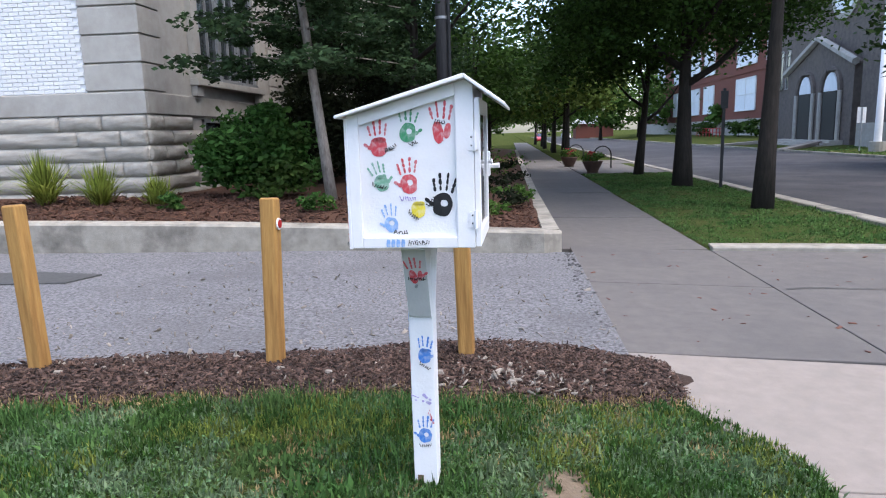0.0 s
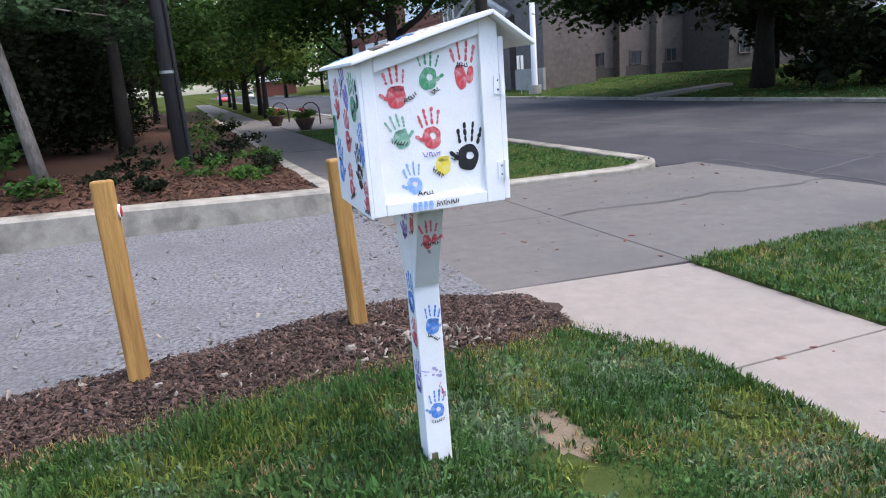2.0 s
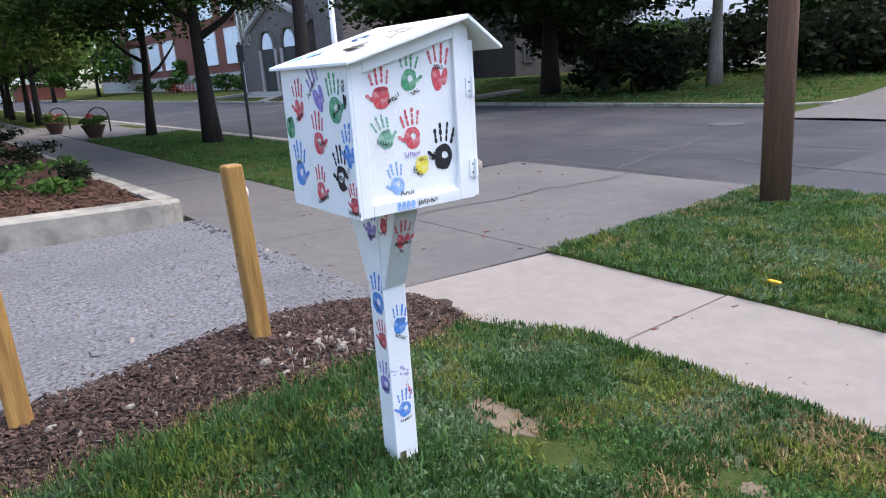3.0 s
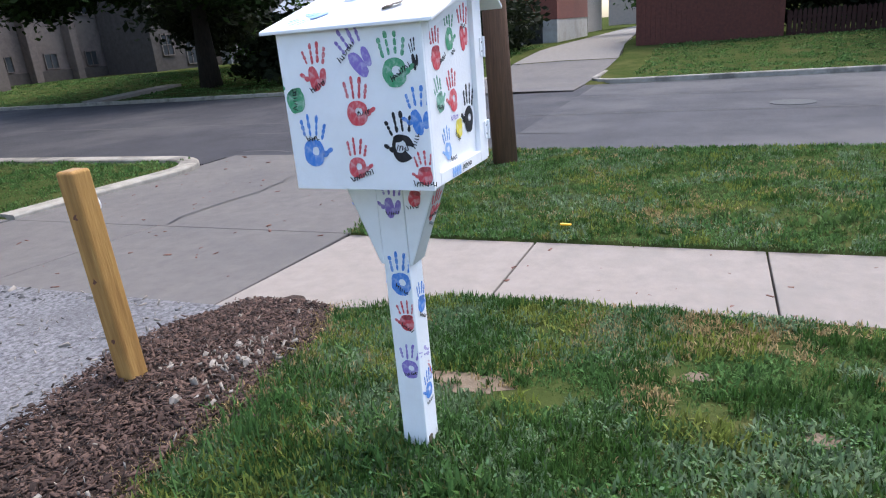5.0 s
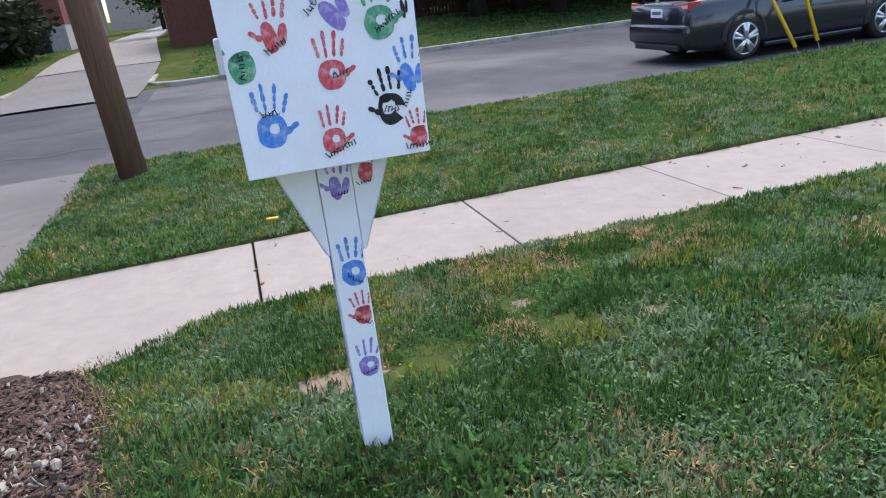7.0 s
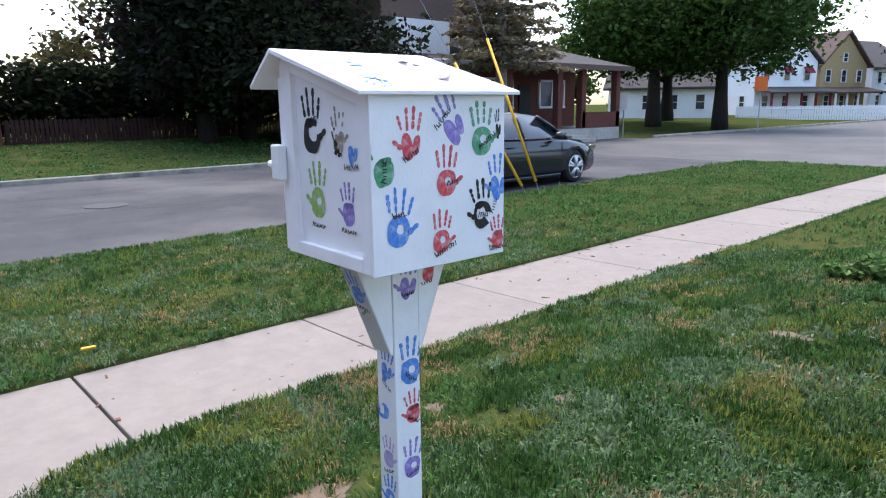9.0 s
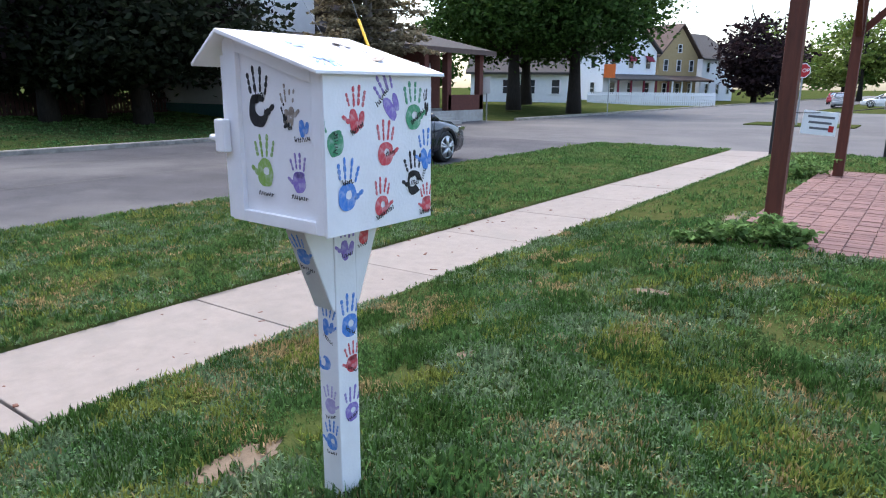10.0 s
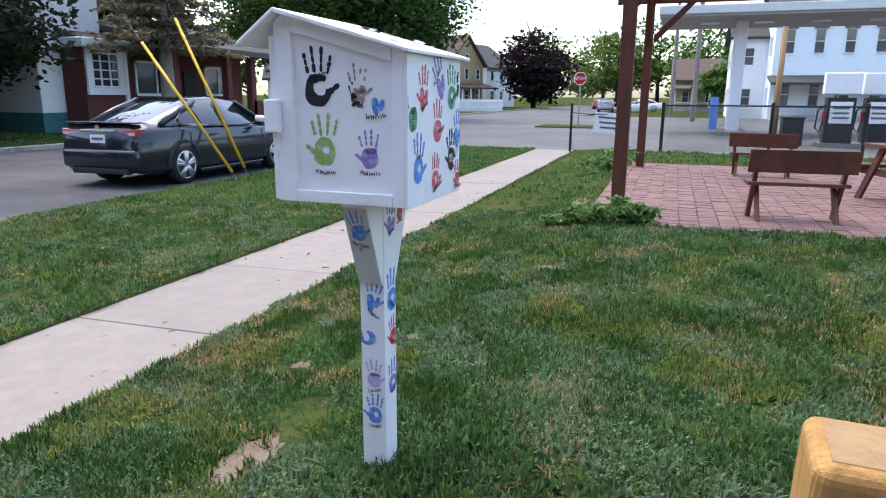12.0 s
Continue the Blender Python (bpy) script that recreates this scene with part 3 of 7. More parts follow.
xs = np.linspace(-12, 1.3, 80)
S, N = mulch_edges(xs)
vs, rows = [], 7
for j in range(rows):
    t = j / (rows - 1)
    y = S + (N - S) * t
    shrink = 1 - 0.4 * smoothstep(0.9, 1.3, xs)
    y = 0.5 * (S + N) + (y - 0.5 * (S + N)) * shrink
    z = lawn_z(xs, y) + 0.035 * math.sin(math.pi * t) ** 0.5 + 0.008 - (0.04 if j in (0, rows - 1) else 0)
    vs += list(zip(xs, y, z))
w = len(xs)
solo("mulch_strip", Geo().add(vs, [(j * w + i, j * w + i + 1, (j + 1) * w + i + 1, (j + 1) * w + i) for j in range(rows - 1) for i in range(w - 1)]), M["mulch_bed"],
     "dark wood mulch strip between lawn and alley", "mulch", "structure")

# ---- little library on its post ----
def palm_mesh(name, mat, size, seed, lean=0.0, style="solid", thumb=1, fingers=4):
    """A painted print about the palm's middle; size runs from there to the middle finger's tip."""
    r = random.Random(seed)
    g = Geo()

    def outline(cx, cy, rx, ry, rot=0.0, n=14, rough=0.06):
        waves = [(k, r.uniform(-1, 1) * rough / k ** 0.5, r.uniform(0, 6.28)) for k in (2, 3, 5, 7)]
        pts = []
        for j in range(n):
            a = 2 * math.pi * j / n
            k = 1 + sum(w * math.sin(q * a + p) for q, w, p in waves)
            x, y = rx * k * math.copysign(abs(math.cos(a)) ** 0.85, math.cos(a)), ry * k * math.copysign(abs(math.sin(a)) ** 0.85, math.sin(a))
            pts.append((cx + x * math.cos(rot) - y * math.sin(rot), cy + x * math.sin(rot) + y * math.cos(rot)))
        return pts

    def blob(*a, **k):
        g.prism(outline(*a, **k), 0.0, 0.0012)

    def ring(cx, cy, rx, ry, hx, hy, hr, a0=0.0, a1=1.0, n=30):
        """A palm with a bare hollow; a0 to a1 is the painted share of the turn."""
        outer = outline(cx, cy, rx, ry, 0, n, 0.07)
        inner = outline(cx + hx, cy + hy, hr, hr * 0.95, 0, n, 0.12)
        vs = [(x, y, 0.0012) for p in zip(outer, inner) for x, y in p]
        g.add(vs, [(2 * j, 2 * ((j + 1) % n), 2 * ((j + 1) % n) + 1, 2 * j + 1) for j in range(n) if a0 <= (j + 0.5) / n <= a1])

    rx, ry = 0.315, 0.36
    if style == "hole":
        ring(0, 0, rx, ry, 0.05, 0.05, 0.11)
    elif style == "wide":
        ring(0, 0, rx, ry, 0.03, 0.07, 0.125)
    elif style == "curl":
        ring(0, 0, rx * 1.05, ry * 1.05, 0.06 * thumb, 0.06, 0.17, 0.0 if thumb < 0 else 0.12, 0.88 if thumb < 0 else 1.0)
        blob(-0.1, 0.27, 0.15, 0.1)
    elif style == "half":
        blob(-0.1, -0.02, rx * 0.55, ry, 0.15)
        blob(0.2, 0.02, rx * 0.35, ry * 0.7, -0.2)
    elif style == "smudge":
        for k in range(7):
            blob(r.uniform(-0.2, 0.2), r.uniform(-0.3, 0.3), r.uniform(0.06, 0.14), r.uniform(0.08, 0.16), r.uniform(-0.5, 0.5))
    elif style != "fingers":
        blob(0, 0, rx, ry, 0, n=26)
        blob(0.05, 0.25, rx * 0.8, ry * 0.3, 0.05, n=16)
    for i in range(fingers):
        u = i - 1.5
        base = (0.17 * u, 0.40 - 0.025 * abs(u))
        tip = (0.86, 1.0, 0.98, 0.80)[i if thumb > 0 else 3 - i]
        length = tip - base[1]
        a = -0.16 * u + r.uniform(-0.06, 0.06)
        t0 = r.uniform(0.0, 0.12)
        cuts = [t0, r.uniform(0.36, 0.42), r.uniform(0.66, 0.72), 1.0]
        for k in range(3):
            if style == "smudge" and r.random() < 0.3:
                continue
            lo, hi = cuts[k] * length, cuts[k + 1] * length
            c, h = (lo + hi) / 2, (hi - lo) / 2 * r.uniform(0.86, 1.12)
            blob(base[0] + math.sin(-a) * c, base[1] + math.cos(a) * c, (0.044, 0.046, 0.05)[k] * r.uniform(0.7, 1.15), h * 1.05, a, n=12, rough=0.1)
    if thumb and fingers:
        a = -0.95 * thumb
        for c, w, h in ((0.1, 0.075, 0.1), (0.27, 0.06, 0.1)):
            if c > 0.2 or style != "fingers":
                blob(0.26 * thumb - math.sin(a) * c, -0.06 + math.cos(a) * c, w, h * r.uniform(0.8, 1.1), a, n=12)
    ca, sa = math.cos(lean), math.sin(lean)
    g.v = [((x * ca - y * sa) * size, (x * sa + y * ca) * size, z) for x, y, z in g.v]
    return g.mesh(name, mat)


def name_bar(parent, m, w, h, mat, tilt=0.0):
    """A thin uneven bar in place of a handwritten name."""
    g = Geo()
    k = max(4, int(w / 0.0085))
    r = random.Random(int(w * 1e4 + tilt * 100))
    for i in range(k):
        x = -w / 2 + w * (i + 0.5) / k
        q = Matrix.Translation((x, 0, 0)) @ Matrix.Rotation(r.uniform(-0.5, 0.5), 4, "Z")
        g.box(-0.0014, 0.0014, -h * r.uniform(0.3, 0.5), h * (0.75 if i == 0 else r.uniform(0.3, 0.55)), 0.0014, 0.0021, q)
        if r.random() < 0.6:
            g.box(-0.001, w / k, -0.0013, 0.0013, 0.0014, 0.002, Matrix.Translation((x, r.uniform(-0.4, 0.4) * h, 0)) @ Matrix.Rotation(r.uniform(-0.4, 0.4), 4, "Z"))
    ob = part("lettering", g, mat, parent)
    ob.matrix_basis = m @ Matrix.Rotation(tilt, 4, "Z")


def face_matrix(face, a, z, x0, x1, y0, y1, off=0.0):
    """Places a print on the south, west or north side: a runs along the side."""
    if face == "s":
        return Matrix.Translation((a, y0 - off, z)) @ Euler((radians(90), 0, 0)).to_matrix().to_4x4()
    if face == "w":
        return Matrix.Translation((x0 - off, a, z)) @ Euler((radians(90), 0, radians(-90))).to_matrix().to_4x4()
    return Matrix.Translation((a, y1 + off, z)) @ Euler((radians(90), 0, radians(180))).to_matrix().to_4x4()


CX, CY = -0.247, 2.752
lib = thing("little_library", "white painted book box with colourful palm prints on a post", "library box", pose(CX, CY, 0, 0, 0, -1.6))
BX0, BX1, BY0, BY1, BZ = -0.245, 0.225, -0.25, 0.25, 1.083
WEST_TOP, RIDGE_X, RIDGE_Z = 1.575, 0.195, 1.695


def roof_line(x):
    return WEST_TOP + (RIDGE_Z - WEST_TOP) * (x - BX0) / (RIDGE_X - BX0) if x <= RIDGE_X else RIDGE_Z - (x - RIDGE_X) * 0.75


for side, y_out, s in (("s", BY0, 1), ("n", BY1, -1)):
    panel = Geo().prism([(BX0 + 0.03, BZ + 0.03), (BX1 - 0.02, BZ + 0.03), (BX1 - 0.02, roof_line(BX1 - 0.02) - 0.01), (RIDGE_X, RIDGE_Z - 0.01), (BX0 + 0.03, roof_line(BX0 + 0.03) - 0.01)], y_out + s * 0.018, y_out + s * 0.03, "y")
    part("side_panel", panel, M["white_paint"], lib)
    fr = Geo().prism([(BX0, BZ), (BX0 + 0.042, BZ), (BX0 + 0.042, roof_line(BX0 + 0.042)), (BX0, WEST_TOP)], y_out, y_out + s * 0.019, "y")
    part("corner_board", fr, M["white_paint"], lib, bevel=0.0025)
    fr = Geo().prism([(BX1 - 0.066, BZ), (BX1, BZ), (BX1, roof_line(BX1)), (RIDGE_X, RIDGE_Z), (BX1 - 0.066, roof_line(BX1 - 0.066))], y_out, y_out + s * 0.019, "y")
    part("corner_board", fr, M["white_paint"], lib, bevel=0.0025)
    tr = Geo().prism([(BX0 + 0.043, BZ), (BX1 - 0.067, BZ), (BX1 - 0.067, BZ + 0.04), (BX0 + 0.043, BZ + 0.04)], y_out, y_out + s * 0.019, "y")
    part("bottom_rail", tr, M["white_paint"], lib, bevel=0.0025)
    tr = Geo().prism([(BX0 + 0.043, roof_line(BX0 + 0.043) - 0.045), (BX1 - 0.067, roof_line(BX1 - 0.067) - 0.045), (BX1 - 0.067, roof_line(BX1 - 0.067)), (BX0 + 0.043, roof_line(BX0 + 0.043))], y_out, y_out + s * 0.019, "y")
    part("top_rail", tr, M["white_paint"], lib, bevel=0.0025)
part("back_panel", Geo().box(BX0 - 0.012, BX0, BY0, BY1, BZ - 0.004, WEST_TOP - 0.004), M["white_paint"], lib, "smooth white back panel", bevel=0.002)
part("floor_board", Geo().box(BX0 + 0.002, BX1 - 0.002, BY0 + 0.02, BY1 - 0.02, BZ + 0.001, BZ + 0.02), M["white_paint"], lib)
# roof boards with overhang
t, o = 0.014, 0.045
sl = (RIDGE_Z - WEST_TOP) / (RIDGE_X - BX0)
xw = BX0 - 0.035
part("roof_board", Geo().prism([(xw, roof_line(BX0) - 0.035 * sl + 0.002), (RIDGE_X, RIDGE_Z + 0.002), (RIDGE_X, RIDGE_Z + t + 0.004), (xw, roof_line(BX0) - 0.035 * sl + t)], BY0 - o, BY1 + o, "y"), M["white_paint"], lib, "white roof board dabbed with paint", bevel=0.003)
part("roof_board", Geo().prism([(RIDGE_X + 0.001, RIDGE_Z + 0.002), (RIDGE_X + 0.145, RIDGE_Z - 0.1), (RIDGE_X + 0.148, RIDGE_Z - 0.088), (RIDGE_X + 0.001, RIDGE_Z + t + 0.004)], BY0 - o, BY1 + o, "y"), M["white_paint"], lib, bevel=0.003)
# door on the street side
door = part("door", Geo().box(BX1 + 0.002, BX1 + 0.022, BY0 + 0.004, BY0 + 0.05, BZ + 0.004, 1.63).box(BX1 + 0.002, BX1 + 0.022, BY1 - 0.05, BY1 - 0.004, BZ + 0.004, 1.63)
            .box(BX1 + 0.002, BX1 + 0.022, BY0 + 0.05, BY1 - 0.05, BZ + 0.004, BZ + 0.06).box(BX1 + 0.002, BX1 + 0.022, BY0 + 0.05, BY1 - 0.05, 1.575, 1.63), M["white_paint"], lib, "white framed door", bevel=0.002)
part("pane", Geo().box(BX1 + 0.008, BX1 + 0.014, BY0 + 0.05, BY1 - 0.05, BZ + 0.06, 1.575), M["window_glass"], door, "dark glass pane")
part("knob", Geo().tube([(BX1 + 0.022, BY1 - 0.03, 1.38), (BX1 + 0.035, BY1 - 0.03, 1.38), (BX1 + 0.038, BY1 - 0.03, 1.38), (BX1 + 0.043, BY1 - 0.03, 1.38)], [0.007, 0.008, 0.015, 0.009], 12), M["white_paint"], door, smooth=True)
for z in (1.19, 1.475):
    h = part("hinge", Geo().box(BX1 - 0.022, BX1 + 0.016, BY0 - 0.004, BY0 - 0.0005, z - 0.03, z + 0.03), M["white_paint"], lib, "painted steel hinge")
    part("hinge_pin", Geo().tube([(BX1 + 0.004, BY0 - 0.006, z - 0.034), (BX1 + 0.004, BY0 - 0.006, z + 0.034)], 0.006, 8), M["white_paint"], h)
    part("screw", Geo().box(BX1 - 0.011, BX1 - 0.006, BY0 - 0.005, BY0 - 0.004, z + 0.012, z + 0.018), M["dark"], h)
    part("screw", Geo().box(BX1 - 0.011, BX1 - 0.006, BY0 - 0.005, BY0 - 0.004, z - 0.018, z - 0.012), M["dark"], h)
latch = part("latch_block", Geo().box(BX1 - 0.024, BX1 + 0.03, BY1 + 0.002, BY1 + 0.032, 1.315, 1.425), M["white_paint"], lib, bevel=0.006)
part("latch_peg", Geo().tube([(BX1 + 0.03, BY1 + 0.017, 1.36), (BX1 + 0.07, BY1 + 0.014, 1.362)], 0.011, 10), M["white_paint"], latch)
# books seen through the glass
for i in range(9):
    z0 = BZ + 0.022
    y = -0.19 + i * 0.042
    h = random.uniform(0.18, 0.26)
    part("book", Geo().box(0.02, 0.18, y, y + 0.034, z0, z0 + h), random.choice([M["sign_red"], M["teal"], M["siding_tan"], PAINT["blue"], M["dark"]]), lib, bevel=0.002)

# post and its two knee braces
PX, PW = -0.027, 0.051
part("post", Geo().box(PX - PW, PX + PW, -PW + 0.01, PW + 0.01, -0.25, BZ - 0.004), M["white_paint"], lib, "white square post with palm prints", bevel=0.004)
for s in (-1, 1):
    y0 = 0.01 + s * PW
    gs = Geo().prism([(y0 + s * 0.002, BZ - 0.005), (y0 + s * 0.128, BZ - 0.005), (y0 + s * 0.128, BZ - 0.02), (y0 + s * 0.01, BZ - 0.325), (y0 + s * 0.002, BZ - 0.325)], PX - PW + 0.003, PX + PW - 0.003, "x")
    br = part("knee_brace", gs, M["white_paint"], lib, bevel=0.002)
    part("brace_face", Geo().add([(PX + dx, y0 + s * a, b) for dx in (-PW + 0.005, PW - 0.005) for a, b in ((0.1285, BZ - 0.022), (0.0125, BZ - 0.322), (0.0145, BZ - 0.322), (0.1305, BZ - 0.022))],
                           [(0, 1, 2, 3), (4, 7, 6, 5), (0, 4, 5, 1), (3, 2, 6, 7), (0, 3, 7, 4), (1, 5, 6, 2)]), M["brace_grey"], br, "grey sloping face")
    part("screw", Geo().tube([(PX, y0 + s * 0.07, BZ - 0.175), (PX, y0 + s * 0.083, BZ - 0.18)], 0.006, 8), M["metal_grey"], br)
part("base_chip", Geo().box(PX - 0.036, PX - 0.01, -PW + 0.006, -PW + 0.0095, 0.0, 0.045), M["soil"], lib, "worn flake at the foot of the post")

# prints: side, place along it, palm height, colour, size, lean, seed, style, thumb, fingers, bar (dx, dz, width, tilt)
BOX_PRINTS = (
    ("s", -0.131, 1.462, "red", 0.100, 0.05, 1, "solid", -1, 4, (0.045, -0.005, 0.06, 0.5)), ("s", -0.019, 1.512, "green", 0.096, -0.06, 2, "hole", 1, 4, (0.02, -0.04, 0.03, 0.6)),
    ("s", 0.105, 1.512, "red", 0.113, 0.0, 3, "half", 0, 4, (-0.005, 0.035, 0.05, 0)), ("s", -0.125, 1.328, "pale_green", 0.085, 0.3, 4, "solid", 1, 4, (-0.01, -0.012, 0.065, -0.25)),
    ("s", -0.021, 1.323, "red", 0.100, 0.12, 5, "hole", -1, 4, (-0.005, -0.055, 0.07, 0)), ("s", 0.103, 1.244, "black", 0.120, -0.1, 6, "hole", -1, 4, (-0.042, 0.012, 0.05, 0.9)),
    ("s", 0.011, 1.227, "yellow", 0.085, 0, 7, "solid", 0, 0, (-0.022, -0.022, 0.05, -0.7)), ("s", -0.094, 1.171, "pale_blue", 0.080, 0.15, 8, "wide", -1, 4, (0.035, -0.03, 0.065, 0)),
    ("w", 0.117, 1.431, "red", 0.107, 0.02, 11, "half", -1, 4, (0.0, -0.025, 0.07, 0.5)), ("w", -0.044, 1.471, "purple", 0.120, 0.52, 12, "half", 0, 4, (-0.045, 0.03, 0.09, 0.75)),
    ("w", -0.153, 1.434, "green", 0.120, 0.04, 13, "hole", 1, 4, (0.02, 0.0, 0.09, 0.6)), ("w", -0.012, 1.320, "red", 0.110, -0.03, 14, "hole", 1, 4, (0.02, 0.0, 0.05, 0.2)),
    ("w", 0.208, 1.365, "green", 0.105, 0.2, 15, "solid", 0, 1, (0.0, 0.0, 0.07, 1.5)), ("w", 0.165, 1.199, "blue", 0.122, -0.08, 16, "hole", 1, 4, (0.0, 0.045, 0.05, 0.05)),
    ("w", -0.156, 1.211, "black", 0.112, 0.1, 17, "curl", -1, 4, (0.0, 0.0, 0.05, 0)), ("w", 0.010, 1.150, "red", 0.096, -0.08, 18, "hole", 1, 4, (0.015, -0.025, 0.1, 0.35)),
    ("w", -0.222, 1.126, "red", 0.078, 0.08, 19, "solid", -1, 4, (0.0, -0.025, 0.09, 0)), ("w", -0.222, 1.290, "blue", 0.105, 0.05, 20, "half", -1, 4, (-0.02, -0.06, 0.05, 1.2)),
    ("n", 0.072, 1.454, "black", 0.142, -0.02, 21, "curl", 1, 4, (0.01, 0.05, 0.05, 0.1)), ("n", -0.075, 1.447, "tan", 0.095, 0.02, 22, "smudge", 1, 4, (0.01, -0.04, 0.02, 0)),
    ("n", -0.145, 1.408, "blue", 0.075, 0.0, 23, "half", 0, 0, (-0.005, -0.035, 0.085, 0.1)), ("n", 0.054, 1.255, "lime", 0.128, 0.0, 24, "hole", -1, 4, (0, -0.07, 0.085, 0)),
    ("n", -0.114, 1.238, "purple", 0.094, 0.05, 25, "solid", -1, 4, (0.0, -0.05, 0.085, 0.0)), ("n", -0.068, 1.425, "black", 0.06, 0.1, 26, "smudge", 0, 2, (0.0, -0.01, 0.012, 0)),
)
for side, a, z, colour, size, lean, seed, style, thumb, fingers, bar in BOX_PRINTS:
    inner = side != "w"
    off = (-0.018 if inner else 0.0) + (0.012 if side == "w" else 0)
    m = face_matrix(side, a, z, BX0, BX1, BY0, BY1, off + 0.0006)
    ob = part("palm_print", palm_mesh("palm_print", PAINT[colour], size, seed, lean, style, thumb, fingers), None, lib, colour.replace("_", " ") + " painted palm print")
    ob.matrix_basis = m
    lo, hi = (BY0 + 0.002, BY1 - 0.002) if side == "w" else (BX0 + 0.044, BX1 - 0.068)
    sx = 1 if side == "s" else -1
    for vert in ob.data.vertices:
        vert.co.x = sx * (min(max(a + sx * vert.co.x, lo), hi) - a)
        vert.co.y = max(vert.co.y, BZ + (0.042 if inner else 0.003) - z)
    name_bar(lib, m @ Matrix.Translation((bar[0], bar[1], 0.0015)), bar[2] * 0.9, 0.016, PAINT["purple" if seed == 5 else "black"], bar[3])
# finger marks on the bottom rail and dabs at the corner edge
for k in range(4):
    ob = part("finger_mark", Geo().prism([(x * 0.008, y * 0.015) for x, y in ((-1, -0.8), (-0.3, -1), (0.8, -0.9), (1, 0.2), (0.7, 0.9), (-0.5, 1), (-0.9, 0.3))], 0, 0.0012), PAINT["pale_blue"], lib, "pale blue painted finger mark")
    ob.matrix_basis = face_matrix("s", -0.105 + k * 0.019, 1.102, BX0, BX1, BY0, BY1, 0.0006)
name_bar(lib, face_matrix("s", 0.012, 1.103, BX0, BX1, BY0, BY1, 0.001), 0.085, 0.018, PAINT["black"], 0.05)
ob = part("palm_print", palm_mesh("palm_print", PAINT["black"], 0.06, 27, 0.1, "half", 0, 3), None, lib, "black smeared palm print")
ob.matrix_basis = face_matrix("w", -0.222, 1.462, BX0, BX1, BY0, BY1, 0.0126) @ Matrix.Diagonal((0.55, 1.1, 1, 1))
# side, place along it, palm height, colour, size, style, thumb, lean
POST_PRINTS = (
    ("s", -0.016, 0.587, "blue", 0.088, "solid", 1, -0.08), ("s", -0.014, 0.394, "lavender", 0.07, "smudge", 0, 1.2), ("s", -0.024, 0.229, "blue", 0.09, "hole", -1, -0.02),
    ("w", 0.0, 0.687, "blue", 0.122, "hole", 1, -0.05), ("w", -0.008, 0.534, "red", 0.089, "solid", -1, 0.03), ("w", 0.0, 0.342, "purple", 0.106, "hole", 0, -0.05), ("w", 0.002, 0.972, "purple", 0.105, "half", -1, -0.05),
    ("n", -0.03, 0.686, "blue", 0.09, "half", 1, -0.1), ("n", -0.004, 0.543, "blue", 0.09, "curl", 0, 1.5), ("n", -0.03, 0.373, "lavender", 0.085, "solid", 1, 0.0), ("n", -0.032, 0.225, "blue", 0.092, "hole", -1, 0.0),
)
for i, (side, a, z, colour, size, style, thumb, lean) in enumerate(POST_PRINTS):
    m = face_matrix(side, a, z, PX - PW, PX + PW, -PW + 0.01, PW + 0.01, 0.0006)
    ob = part("palm_print", palm_mesh("palm_print", PAINT[colour], size, 31 + i, lean, style, thumb, 2 if abs(lean) > 1 else 4), None, lib, colour + " painted palm print")
    ob.matrix_basis = m
    mid, sx = (0.01 if side == "w" else PX), (1 if side == "s" else -1)
    for vert in ob.data.vertices:
        vert.co.x = sx * (min(max(a + sx * vert.co.x, mid - PW + 0.003), mid + PW - 0.003) - a)
        vert.co.y = min(vert.co.y, BZ - 0.006 - z)
    if abs(lean) < 1:
        name_bar(lib, m @ Matrix.Translation((0.0, -0.045 if side != "w" else -0.02, 0.001)), 0.055, 0.014, PAINT["black"], (-0.5, 0.3, 0.1, -0.6)[i % 4])
ob = part("palm_print", palm_mesh("palm_print", PAINT["red"], 0.05, 57, 0.2, "smudge", 0, 2), None, lib, "red dab beside the blue print")
ob.matrix_basis = face_matrix("s", PX + 0.034, 0.30, PX - PW, PX + PW, -PW + 0.01, PW + 0.01, 0.0006) @ Matrix.Diagonal((0.6, 1, 1, 1))
for s, dz, colour, seed, style in ((-1, 0.135, "red", 51, "half"), (1, 0.115, "blue", 52, "solid")):
    tilt = math.atan2(0.116, 0.30)
    m = Matrix.Translation((PX, 0.01 + s * (PW + 0.1305 - 0.116 * (dz - 0.022) / 0.3), BZ - dz)) @ Euler((radians(90) + tilt, 0, radians(0 if s < 0 else 180))).to_matrix().to_4x4()
    ob = part("palm_print", palm_mesh("palm_print", PAINT[colour], 0.09, seed, 0.1, style, 1, 4), None, lib, colour + " painted palm print")
    ob.matrix_basis = m @ Matrix.Translation((0, 0, 0.0006))
    name_bar(lib, m @ Matrix.Translation((0, -0.012 if s < 0 else -0.05, 0.0015)), 0.07, 0.016, PAINT["black"], 0.0 if s < 0 else -0.2)
ob = part("palm_print", palm_mesh("palm_print", PAINT["red"], 0.08, 53, -0.2, "solid", 0, 4), None, lib, "red painted palm print")
ob.matrix_basis = face_matrix("w", -0.085, 1.005, PX - PW + 0.003, 0, 0, 0, 0.0006) @ Matrix.Diagonal((0.9, 1, 1, 1))
name_bar(lib, face_matrix("w", -0.078, 0.975, PX - PW + 0.003, 0, 0, 0, 0.0016), 0.05, 0.014, PAINT["black"], 0.2)
